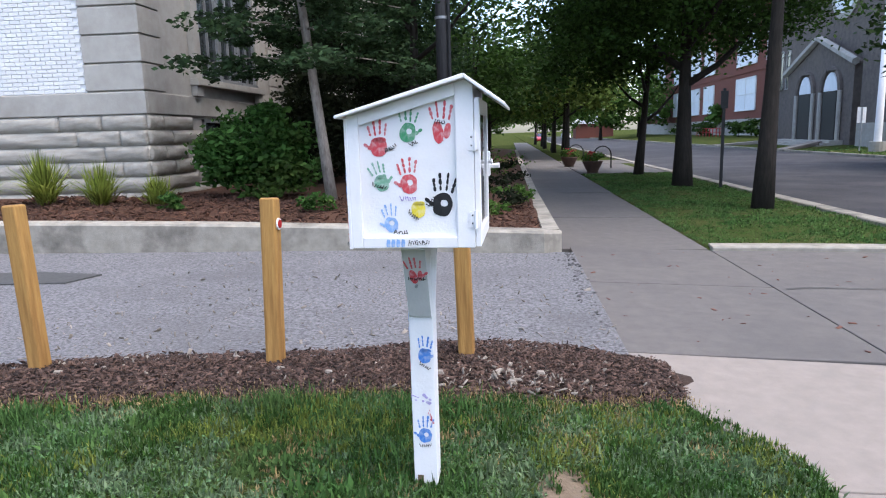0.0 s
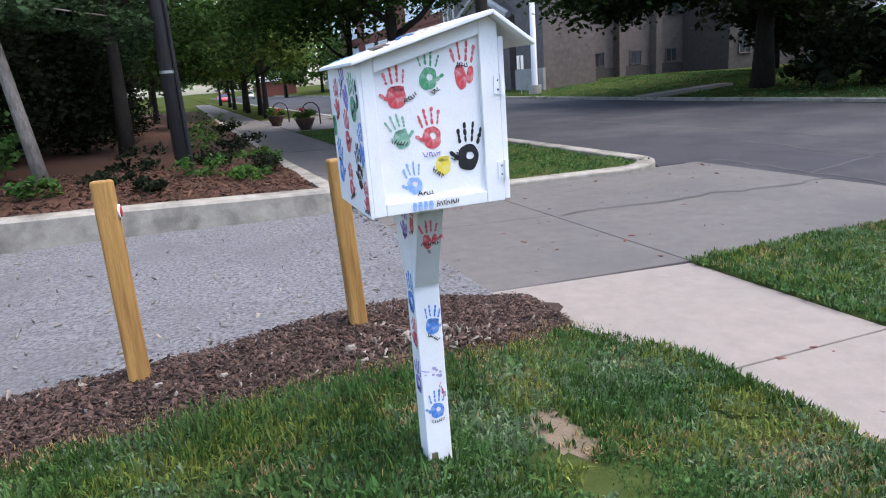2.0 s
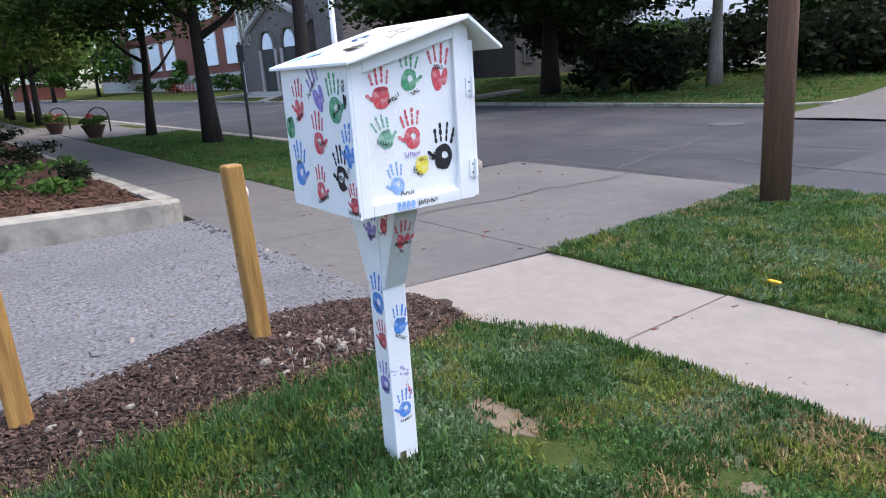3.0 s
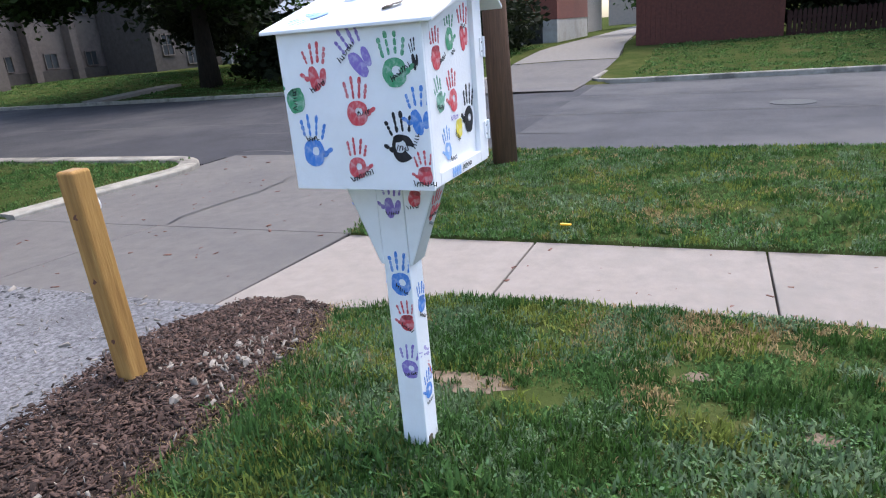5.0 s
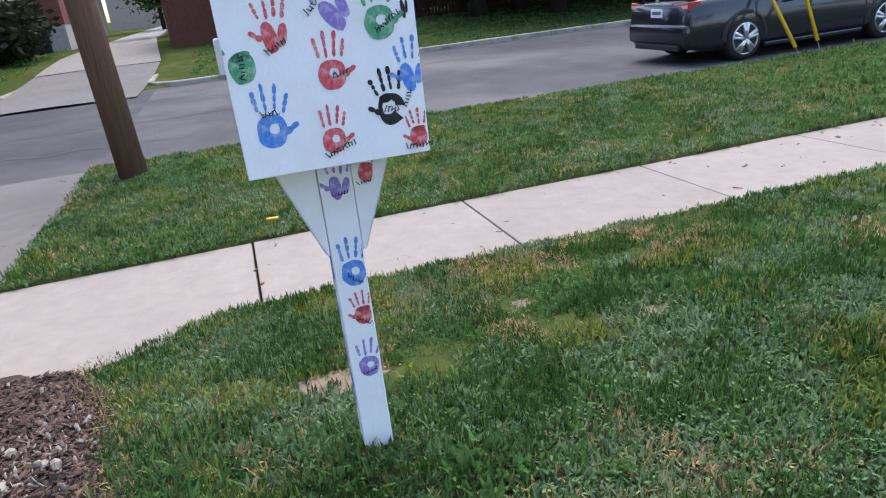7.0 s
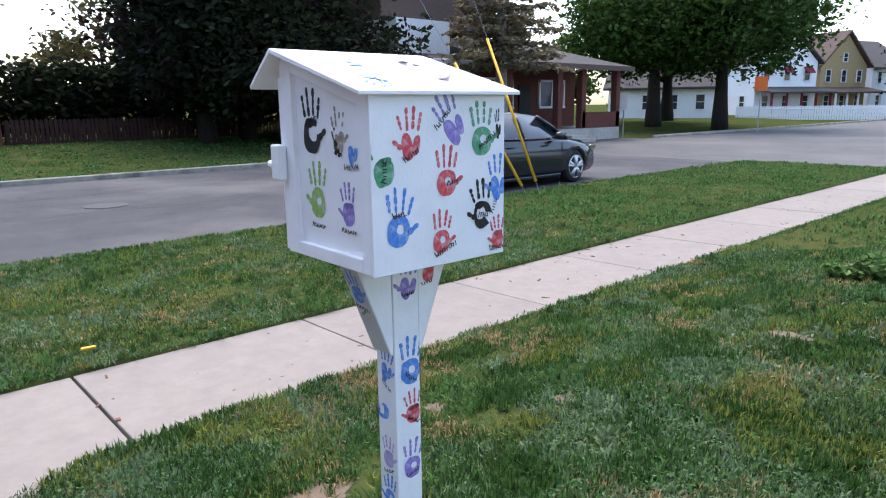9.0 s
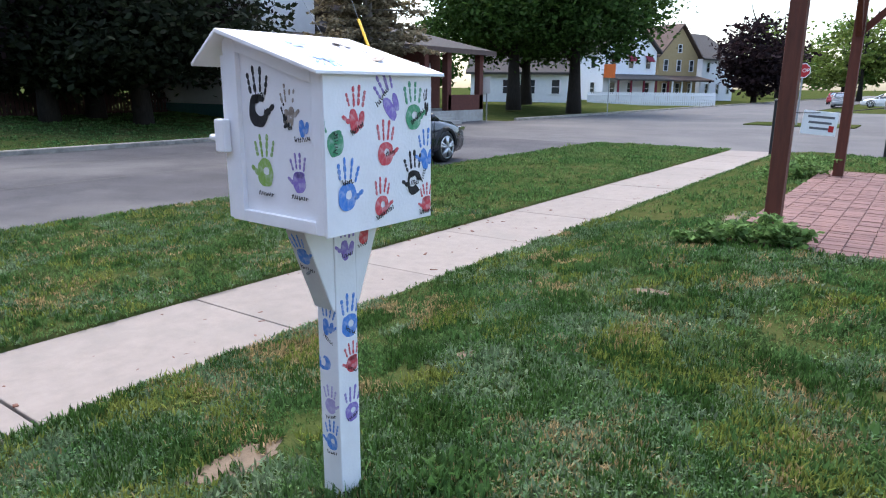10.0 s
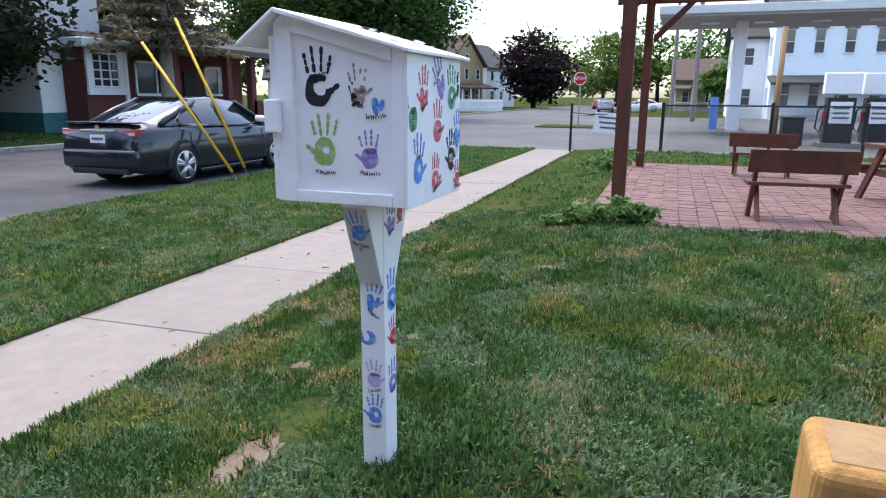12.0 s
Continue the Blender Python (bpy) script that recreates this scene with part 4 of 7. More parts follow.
for i, (u, y, c) in enumerate(((0.3, -0.1, "tan"), (0.62, 0.12, "pale_blue"), (0.25, 0.15, "pale_blue"), (0.7, -0.12, "tan"))):
    x = xw + u * (RIDGE_X - xw)
    z = roof_line(BX0) - 0.035 * sl + t + 0.003 + (x - xw) * (sl * 1.012)
    ob = part("palm_print", palm_mesh("palm_print", PAINT[c], 0.105, 60 + i, 0.5 * i, "wide" if i % 2 else "half", 1), None, lib, c.replace("_", " ") + " painted palm print")
    ob.matrix_basis = Matrix.Translation((x, y, z + 0.0015)) @ Euler((0, -math.atan(sl * 1.012), radians(-80 + 40 * i))).to_matrix().to_4x4()


# ---- short timber posts in the mulch ----
def timber_post(x, y, h, lean, reflector):
    z = float(lawn_z(x, y)) - 0.02
    top = thing("timber_post", "honey-coloured square timber post with rounded edges, set in mulch", "post", pose(x, y, z, *lean), "posts along the alley")
    w = 0.053
    body = part("shaft", Geo().box(-w, w, -w, w, -0.3, h - 0.006), M["wood_post"], top, bevel=0.016)
    part("cut_end", Geo().box(-w + 0.016, w - 0.016, -w + 0.016, w - 0.016, h - 0.016, h - 0.005), M["end_grain"], top, "pale sawn end grain", bevel=0.001)
    if reflector:
        rf = part("reflector", Geo().prism([(0.04 * math.cos(a), h - 0.18 + 0.04 * math.sin(a)) for a in (j * math.pi / 8 for j in range(16))], w + 0.001, w + 0.012, "x"), M["sign_white"], top, "round white and red reflector", bevel=0.003)
        part("lens", Geo().prism([(0.028 * math.cos(a), h - 0.18 + 0.028 * math.sin(a)) for a in (j * math.pi / 8 for j in range(16))], w + 0.012, w + 0.016, "x"), M["sign_red"], rf)
    for k in range(3):
        part("knot", Geo().prism([(random.uniform(-0.01, 0.01) + 0.011 * math.cos(a), h * (0.25 + 0.28 * k) + 0.015 * math.sin(a)) for a in (j * math.pi / 4 for j in range(8))], -w - 0.0008, -w + 0.002, "x"), M["bench_wood"], body)
    return top


timber_post(-3.03, 4.0, 1.15, (-2.5, -4.2, -3), False)
timber_post(-1.48, 4.195, 1.165, (-5.6, -0.6, -3), True)
timber_post(-0.2, 4.36, 1.12, (-1, -1.5, -2), True)

# ---- vegetation ----
def blades(pts, length, width, rng, lean=0.6, wide=0.5):
    """Leaf blades as bent pointed quads standing on points."""
    n = len(pts)
    a = rng.uniform(0, 2 * np.pi, n)
    L = length * rng.uniform(0.5, 1.35, n)
    W = width * rng.uniform(0.7, 1.4, n)
    t = np.abs(rng.normal(0, lean, n)).clip(0, 1.35)
    d = np.stack([np.cos(a), np.sin(a), np.zeros(n)], -1)
    s = np.stack([-np.sin(a), np.cos(a), np.zeros(n)], -1)
    up = np.array([0, 0, 1.0])
    mid = pts + (d * np.sin(t * 0.6)[:, None] + up * np.cos(t * 0.6)[:, None]) * (L * wide)[:, None]
    tip = mid + (d * np.sin(t)[:, None] + up * np.cos(t)[:, None]) * (L * (1 - wide))[:, None]
    v = np.stack([pts - up * 0.006, mid + s * W[:, None] / 2, tip, mid - s * W[:, None] / 2], 1).reshape(-1, 3)
    return v, np.arange(4 * n).reshape(-1, 4)


def value_noise(x, y, f, seed):
    """Smooth patches between 0 and 1."""
    r = np.random.default_rng(seed)
    t = r.random((64, 64))
    u, v = x * f + 31.7, y * f + 17.3
    i, j = np.floor(u).astype(int), np.floor(v).astype(int)
    a, b = u - i, v - j
    a, b = a * a * (3 - 2 * a), b * b * (3 - 2 * b)
    T = lambda p, q: t[p % 64, q % 64]
    return (T(i, j) * (1 - a) + T(i + 1, j) * a) * (1 - b) + (T(i, j + 1) * (1 - a) + T(i + 1, j + 1) * a) * b


BARE = ((-0.35, -0.35, 0.16, 0.08), (-0.2, -1.15, 0.13, 0.08), (0.7, 1.75, 0.06, 0.06), (-1.0, -1.45, 0.12, 0.06), (0.36, 2.83, 0.125, 0.25), (0.15, 1.3, 0.06, 0.08), (-0.2, -2.75, 0.22, 0.22), (-0.18, -3.6, 0.2, 0.6), (0.75, -0.6, 0.06, 0.1), (-1.35, -2.0, 0.22, 0.09))


def lawn_points(x0, x1, y0, y1, count, rng, thin=0.0):
    x, y = rng.uniform(x0, x1, count), rng.uniform(y0, y1, count)
    ok = ~paved(x, y) & ~in_mulch(x, y)
    for bx, by, rx, ry in BARE:
        ok &= ((x - bx) / rx) ** 2 + ((y - by) / ry) ** 2 > rng.uniform(0.1, 1.9, count)
    patch = value_noise(x, y, 1.3, 3) * 0.4 + value_noise(x, y, 4.6, 4) * 0.6
    ok &= patch > thin * rng.uniform(0.4, 1.5, count)
    x, y = x[ok], y[ok]
    return np.stack([x, y, lawn_z(x, y)], -1), patch[ok]


rng = np.random.default_rng(21)
LAWN = ((-10.0, -3.6, -4.0, 3.6, 22000, 0.1, 0.06, 0.025), (-3.6, 1.6, 0.2, 4.2, 185000, 0.36, 0.038, 0.0105), (-4.5, 1.6, -4.0, 0.2, 115000, 0.34, 0.041, 0.0125), (-8.0, 1.6, -16.5, -4.0, 42000, 0.15, 0.06, 0.02),
        (2.9, 7.02, -3.5, 4.95, 105000, 0.22, 0.036, 0.0125), (2.9, 7.02, -16.6, -3.5, 45000, 0.1, 0.055, 0.019), (2.95, 6.3, 9.8, 26.8, 52000, 0.1, 0.038, 0.02),
        (17.3, 27.9, -16, 4.0, 42000, 0.1, 0.055, 0.038), (18.7, 34, 10, 46, 50000, 0.1, 0.06, 0.05), (17.3, 30, -62, -28, 16000, 0.1, 0.14, 0.1))
V, F, k = [], [], 0
for x0, x1, y0, y1, count, thin, ln, wd in LAWN:
    p, patch = lawn_points(x0, x1, y0, y1, count // 9, rng, thin)
    p = np.repeat(p, 9, 0) + np.concatenate([rng.normal(0, wd * 2.2, (len(p) * 9, 2)), np.zeros((len(p) * 9, 1))], 1)
    patch = np.repeat(patch * rng.uniform(0.55, 1.4, len(patch)), 9)
    tall = (0.4 + 1.35 * patch ** 1.5) * (1 - 0.5 * smoothstep(0.9, 1.5, p[:, 0]) * (p[:, 0] < 1.7))
    v, f = blades(p, ln, wd, rng, 1.45)
    v = (v.reshape(-1, 4, 3) - p[:, None]) * tall[:, None, None] + p[:, None]
    V.append(v.reshape(-1, 3)), F.append(f + k)
    k += len(p) * 4
solo("lawn_grass", np_mesh("lawn_grass", np.concatenate(V), np.concatenate(F), M["grass"]), None, "uneven green lawn grass with dry yellow patches", "grass", "stuff")

# broad blades in patches: dewy grey-green, yellow-green tufts, dry straw
def patch_grass(name, regions, test, mat, length, width, lean, label, per=8):
    V, F, k = [], [], 0
    for x0, x1, y0, y1, count in regions:
        p, _ = lawn_points(x0, x1, y0, y1, count, rng, 0.0)
        p = p[test(p[:, 0], p[:, 1])]
        p = np.repeat(p, per, 0) + np.concatenate([rng.normal(0, width * 1.6, (len(p) * per, 2)), np.zeros((len(p) * per, 1))], 1)
        v, f = blades(p, length, width, rng, lean, 0.45)
        V.append(v), F.append(f + k)
        k += len(v)
    solo(name, np_mesh(name, np.concatenate(V), np.concatenate(F), mat), None, label, "grass", "stuff")


near = ((-3.6, 1.6, 0.2, 4.1, 12000), (-4.5, 1.6, -4.0, 0.2, 8000))
verge = ((2.9, 7.0, -3.5, 4.9, 6000),)
soft = lambda x, y, f, s: value_noise(x, y, f, s) + 0.25 * (rng.random(len(x)) - 0.5)
patch_grass("dewy_grass", near + verge, lambda x, y: soft(x, y, 2.7, 31) > 0.47, M["dewy"], 0.046, 0.0125, 1.35, "broad grey-green dewy grass lying in clumps")
patch_grass("yellow_grass", near + verge, lambda x, y: soft(x, y, 3.1, 32) > 0.67, M["grass_yellow"], 0.055, 0.0095, 1.05, "yellow-green grass tufts in the lawn")
patch_grass("straw_grass", near + verge, lambda x, y: soft(x, y, 2.9, 33) > 0.64, M["straw"], 0.042, 0.0075, 1.3, "dry straw-coloured dead grass patches")
patch_grass("dark_grass_tufts", near + verge, lambda x, y: soft(x, y, 3.3, 34) > 0.6, M["grass_dark"], 0.055, 0.0075, 1.0, "dark green taller tufts standing in the lawn", 14)
t = rng.uniform(-3.6, 1.25, 5200)
s_, n_ = mulch_edges(t)
p = np.stack([t, s_ + rng.normal(0.05, 0.085, len(t)), lawn_z(t, s_) + 0.01], -1)
v, f = blades(p, 0.045, 0.006, rng, 1.4)
solo("edge_straw", np_mesh("edge_straw", v, f, M["straw"]), None, "dry straw fringe between mulch and lawn", "grass", "stuff")

# low round-leaved clover between the blades
V, F, k = [], [], 0
for x0, x1, y0, y1, count, thin in ((-3.6, 1.62, 0.2, 4.0, 110000, 0.75), (-4.5, 1.62, -4.0, 0.2, 60000, 0.75), (2.88, 7.0, -3.5, 4.95, 60000, 0.75)):
    p, patch = lawn_points(x0, x1, y0, y1, count, rng, thin)
    p = p[value_noise(p[:, 0], p[:, 1], 2.7, 31) > 0.5]
    n = len(p)
    c = p + np.stack([rng.normal(0, 0.01, n), rng.normal(0, 0.01, n), rng.uniform(0.012, 0.042, n)], -1)
    a = rng.uniform(0, 6.28, n)
    r = rng.uniform(0.006, 0.013, n)[:, None]
    u = np.stack([np.cos(a), np.sin(a), rng.normal(0, 0.35, n)], -1)
    w = np.stack([-np.sin(a), np.cos(a), rng.normal(0, 0.35, n)], -1)
    V.append(np.stack([c - u * r, c + w * r * 0.5, c + u * r, c - w * r * 0.5], 1).reshape(-1, 3))
    F.append(np.arange(4 * n).reshape(-1, 4) + k)
    k += 4 * n
solo("clover", np_mesh("clover", np.concatenate(V), np.concatenate(F), M["clover"]), None, "pale green clover patches in the lawn", "clover", "stuff")

# longer tufts along the pavement and mulch edges
p = []
for x0, y0, x1, y1, count, spread in ((1.54, -16, 1.54, 3.15, 9000, 0.03), (1.5, 3.15, 1.15, 3.95, 700, 0.03), (2.94, -16, 2.94, 4.9, 8000, 0.04), (-3.5, 3.3, 0.4, 3.72, 3500, 0.05), (0.4, 3.72, 1.3, 3.95, 1500, 0.05), (6.98, -16, 6.98, 4.9, 5000, 0.05), (2.95, 9.9, 2.95, 24, 3500, 0.04)):
    t = rng.uniform(0, 1, count)
    w = value_noise(t * 60, t * 0 + x0 * 7, 1.0, 9)
    t = t[w > rng.uniform(0.1, 0.75, count)]
    x, y = x0 + (x1 - x0) * t + rng.normal(0, spread, len(t)), y0 + (y1 - y0) * t + rng.normal(0, spread, len(t))
    p.append(np.stack([x, y, np.maximum(lawn_z(x, y), -0.21)], -1))
p = np.concatenate(p)
v, f = blades(p, 0.04, 0.009, rng, 1.15)
solo("edge_grass", np_mesh("edge_grass", v, f, M["grass"]), None, "longer grass fringe overhanging the pavement edges", "grass", "stuff")
p = []
for cx, cy, n in ((-0.28, 2.74, 260), (-1.2, 3.45, 500), (-0.45, 3.45, 420), (-2.6, 3.25, 500), (-0.05, 3.5, 260), (0.9, 0.2, 200), (-2.2, -0.4, 300), (0.2, -1.4, 250)):
    a, r = rng.uniform(0, 6.28, n), np.abs(rng.normal(0, 0.13, n)) + (0.06 if n == 260 else 0)
    x, y = cx + r * np.cos(a) * 1.6, cy + r * np.sin(a)
    p.append(np.stack([x, y, lawn_z(x, y)], -1))
v, f = blades(np.concatenate(p), 0.11, 0.008, rng, 1.0)
solo("grass_tufts", np_mesh("grass_tufts", v, f, M["grass"]), None, "taller uncut grass tufts beside the mulch and post", "grass", "stuff")
for i, (bx, by, rx, ry) in enumerate(BARE):
    g = Geo()
    r = random.Random(i)
    ring = [(bx + rx * r.uniform(0.8, 1.3) * math.cos(a), by + ry * r.uniform(0.8, 1.3) * math.sin(a)) for a in (j * math.pi / 9 for j in range(18))]
    vs = [(x, y, float(lawn_z(x, y)) + 0.003) for x, y in ring] + [(bx, by, float(lawn_z(bx, by)) + 0.006)]
    solo("bare_patch", g.add(vs, [(j, (j + 1) % 18, 18) for j in range(18)]), M["soil"], "bare tan soil patch worn in the lawn", "soil", "structure")


def chips(name, pts, size, mat, label, rng, flat=0.4):
    """Small wedges of bark lying at all angles."""
    n = len(pts)
    base = np.array([(-1, -1, -1), (1, -1, -1), (1, 1, -1), (-1, 1, -1), (-0.8, -1, 1), (0.9, -0.7, 1), (1, 0.8, 1), (-1, 0.9, 1)], float)
    fs = np.array([(3, 2, 1, 0), (4, 5, 6, 7), (0, 1, 5, 4), (1, 2, 6, 5), (2, 3, 7, 6), (3, 0, 4, 7)])
    L = size * rng.lognormal(-0.15, 0.5, (n, 1)).clip(0.3, 2.2)
    dims = np.concatenate([L, L * rng.uniform(0.14, 0.5, (n, 1)), L * rng.uniform(0.05, 0.13, (n, 1))], 1) / 2
    e = np.stack([rng.normal(0, flat, n), rng.normal(0, flat, n), rng.uniform(0, 6.28, n)], 1)
    v = base[None] * dims[:, None]
    for ax in (0, 1, 2):
        c, s = np.cos(e[:, ax])[:, None], np.sin(e[:, ax])[:, None]
        i, j = [(1, 2), (2, 0), (0, 1)][ax]
        vi, vj = v[..., i].copy(), v[..., j].copy()
        v[..., i], v[..., j] = vi * c - vj * s, vi * s + vj * c
    v = v + pts[:, None]
    f = (fs[None] + 8 * np.arange(n)[:, None, None]).reshape(-1, 4)
    return solo(name, np_mesh(name, v.reshape(-1, 3), f, mat), None, label, "mulch", "stuff")


x, y = rng.uniform(-3.9, 1.5, 52000), rng.uniform(3.2, 4.95, 52000)
s_, n_ = mulch_edges(x)
ok = in_mulch(x, y + rng.normal(0, 0.05, len(x)))
x, y, s_, n_ = x[ok], y[ok], s_[ok], n_[ok]
t = ((y - s_) / (n_ - s_)).clip(0, 1)
chips("mulch_chips", np.stack([x, y, lawn_z(x, y) + 0.02 + 0.035 * np.sin(np.pi * t) ** 0.5 * (x < 1.2)], -1), 0.027, M["chip"], "brown shredded bark chips in the strip", rng)
x, y = rng.uniform(-9, 0.5, 6500), rng.uniform(9.32, 13, 6500)
chips("red_mulch_chips", np.stack([x, y, [bed_z(a, b) + 0.03 for a, b in zip(x, y)]], -1), 0.07, M["red_chip"], "reddish bark chips in the raised bed", rng, 0.4)
x, y = np.concatenate([rng.normal(0.2, 0.25, 160), rng.uniform(-3, 1.2, 120)]), np.concatenate([rng.normal(4.0, 0.13, 160), rng.uniform(3.7, 4.5, 120)])
ok = in_mulch(x, y)
chips("pebbles", np.stack([x, y, lawn_z(x, y) + 0.05], -1)[ok], 0.035, M["stone"], "pale gravel pebbles scattered over the mulch", rng, 1.0)
x, y = rng.uniform(-4, 0.95, 2600), rng.uniform(4.2, 8.9, 2600)
ok = (y > mulch_edges(x)[1] + 0.02) & (rng.uniform(0, 1, 2600) < np.exp(-(y - mulch_edges(x)[1]) * 0.7))
chips("alley_gravel", np.stack([x, y, -0.045 - 0.08 * smoothstep(-2.5, 1, x) + 0.02], -1)[ok], 0.03, M["stone"], "loose gravel along the alley edge", rng, 1.0)
x, y = np.concatenate([rng.uniform(1.6, 2.9, 130), rng.uniform(1, 7, 110)]), np.concatenate([rng.uniform(-10, 4.9, 130), rng.uniform(4.9, 9.4, 110)])
chips("leaf_litter", np.stack([x, y, np.where(y > 4.9, np.interp(x, [0.95, 2.9, 7.1], [-0.133, -0.207, -0.242]), -0.203 - 0.015 * (x - 1.6))], -1), 0.035, M["bench_wood"], "small dead leaves scattered on the pavement", rng, 0.15)
for sx, sy, s in ((-1.38, 4.0, 0.028), (-0.35, 3.95, 0.03), (0.1, 3.9, 0.028), (-1.05, 3.95, 0.024), (0.28, 4.1, 0.03), (-2.8, 3.85, 0.03)):
    g = Geo().tube([(sx - s, sy, float(lawn_z(sx, sy)) + 0.045), (sx - s * 0.4, sy, float(lawn_z(sx, sy)) + 0.055), (sx + s * 0.5, sy + 0.01, float(lawn_z(sx, sy)) + 0.052), (sx + s, sy, float(lawn_z(sx, sy)) + 0.04)], [s * 0.35, s * 0.75, s * 0.7, s * 0.3], 7)
    solo("stone", g, M["stone"], "pale limestone lump lying on the mulch", "stone", smooth=False, group="stones in the mulch")
g = Geo().prism([(3.2, 2.86), (3.235, 2.855), (3.25, 2.95), (3.21, 2.96)], -0.165, -0.15)
solo("paper_wrapper", g, M["yellow_plastic"], "crumpled pale yellow wrapper lying in the verge grass", "litter", bevel=0.004)


x = 0.93 - np.abs(rng.normal(0, 0.13, 420))
y = rng.uniform(4.85, 9.0, 420)
chips("asphalt_crumbs", np.stack([x, y, -0.12 + 0 * x], -1), 0.045, M["tar"], "dark crumbled asphalt along the concrete edge", rng, 0.3)


def leaf_cloud(blobs, count, size, rng, flat=1.0):
    """Leaves gathered in clumps within ellipsoids (x, y, z, rx, ry, rz)."""
    vol = np.array([b[3] * b[4] * b[5] for b in blobs]) ** 0.7
    share = (vol / vol.sum() * count).astype(int)
    V = []
    for (bx, by, bz, rx, ry, rz), n in zip(blobs, share):
        m = min(max(8, n // 45), 75)
        d = rng.normal(0, 1, (m, 3))
        d /= np.linalg.norm(d, axis=1)[:, None]
        rad = rng.uniform(0.25, 1.05, (m, 1)) ** 0.5
        clump = d * rad * np.array([rx, ry, rz]) + np.array([bx, by, bz])
        k = rng.integers(0, m, n)
        spread = 0.2 * (rx + ry + rz) / 3
        c = clump[k] + rng.normal(0, 1, (n, 3)) * spread * np.array([1.15, 1.15, 0.6])
        u = rng.normal(0, 1, (n, 3)) * np.array([1, 1, 0.55 * flat])
        u /= np.linalg.norm(u, axis=1)[:, None]
        w = np.cross(u, rng.normal(0, 1, (n, 3)))
        w /= np.linalg.norm(w, axis=1)[:, None]
        s = size * rng.uniform(0.6, 1.4, (n, 1))
        V.append(np.stack([c - u * s, c + w * s * 0.55, c + u * s, c - w * s * 0.55], 1).reshape(-1, 3))
    V = np.concatenate(V)
    return V, np.arange(len(V)).reshape(-1, 4)


def trunk_geo(x, y, z, h, r, lean, limbs, rng, fork=0.45):
    g = Geo()
    pts, rad = [], []
    for i in range(7):
        t = i / 6
        pts.append((x + lean[0] * t * h + 0.06 * math.sin(3 * t + x), y + lean[1] * t * h + 0.05 * math.sin(4 * t + y), z - 0.1 + t * h))
        rad.append(r * (1.2 if i == 0 else 0.92 if i == 1 else 0.95 - 0.72 * t))
    g.tube(pts, rad, 10)
    arms = []
    for i in range(limbs):
        t = fork + (0.95 - fork) * i / max(1, limbs - 1)
        a = 2.4 * i + rng.uniform(-0.5, 0.5)
        b = Vector((x + lean[0] * t * h, y + lean[1] * t * h, z + t * h))
        L = h * rng.uniform(0.22, 0.42)
        d = Vector((math.cos(a), math.sin(a), 0))
        arms.append(Geo().tube([b, b + d * L * 0.4 + Vector((0, 0, L * 0.25)), b + d * L * 0.8 + Vector((0, 0, L * 0.65)), b + d * L + Vector((0, 0, L * 0.95))], [r * 0.42, r * 0.32, r * 0.18, r * 0.06], 6))
    return g, arms


def tree(name, x, y, h, r, blobs, leafmat, barkmat, label, count=6000, size=0.12, lean=(0, 0), limbs=7, z=None, trunk_h=None, fork=0.45, group=""):
    """Tapered trunk with limbs and a clumped crown; blobs are relative to the foot."""
    rg = np.random.default_rng(int(abs(x * 37 + y * 91)) + 1)
    z = float(lawn_z(x, y)) if z is None else z
    top = thing(name, label, "tree" if "shrub" not in name and "plant" not in name else "plant", pose(x, y, z), group)
    if r:
        stem, arms = trunk_geo(0, 0, 0, trunk_h or h * 0.8, r, lean, limbs, rg, fork)
        part("trunk", stem, barkmat, top, smooth=True)
        for arm in arms:
            part("limb", arm, barkmat, top, smooth=True)
    share, grow = (0.34, 1.5) if math.hypot(x, y) > 24 else (0.72, 1.1)
    v, f = leaf_cloud(blobs, int(count * share), size * grow, rg)
    v[:, 2] = np.maximum(v[:, 2], 0.03)
    part("crown", np_mesh("crown", v, f, leafmat), None, top)
    return top


street = "street trees on the verge"
# verge trees, from the alley northward
tree("street_tree", 5.33, 14.4, 10.5, 0.2, [(0.2, 0.5, 8.9, 3.4, 3.8, 2.2), (-1.9, -0.8, 8.0, 2.6, 2.8, 1.5), (1.8, 1.5, 8.3, 2.4, 2.6, 1.6)], M["leaf"], M["bark"], "dark-trunked street tree standing in the grass verge", 60000, 0.062, (0.012, 0.0), 8, fork=0.66, group=street)
tree("street_tree", 5.2, 20.4, 9, 0.27, [(0, 0, 6.8, 3.6, 3.8, 2.6), (-2.2, -1, 5.4, 2.4, 2.6, 1.6), (2, 0, 5.6, 2.2, 2.6, 1.8)], M["leaf"], M["bark"], "dark-trunked street tree standing in the grass verge", 60000, 0.068, (-0.02, 0.0), 9, fork=0.4, group=street)
tree("street_tree", 4.94, 25.9, 8, 0.17, [(0, 0, 6.0, 3.2, 3.4, 2.4), (-2.2, 0, 4.8, 2.0, 2.4, 1.4)], M["leaf"], M["bark"], "slender forked street tree beside the planters", 44000, 0.068, (0.06, 0), 8, fork=0.3, group=street)
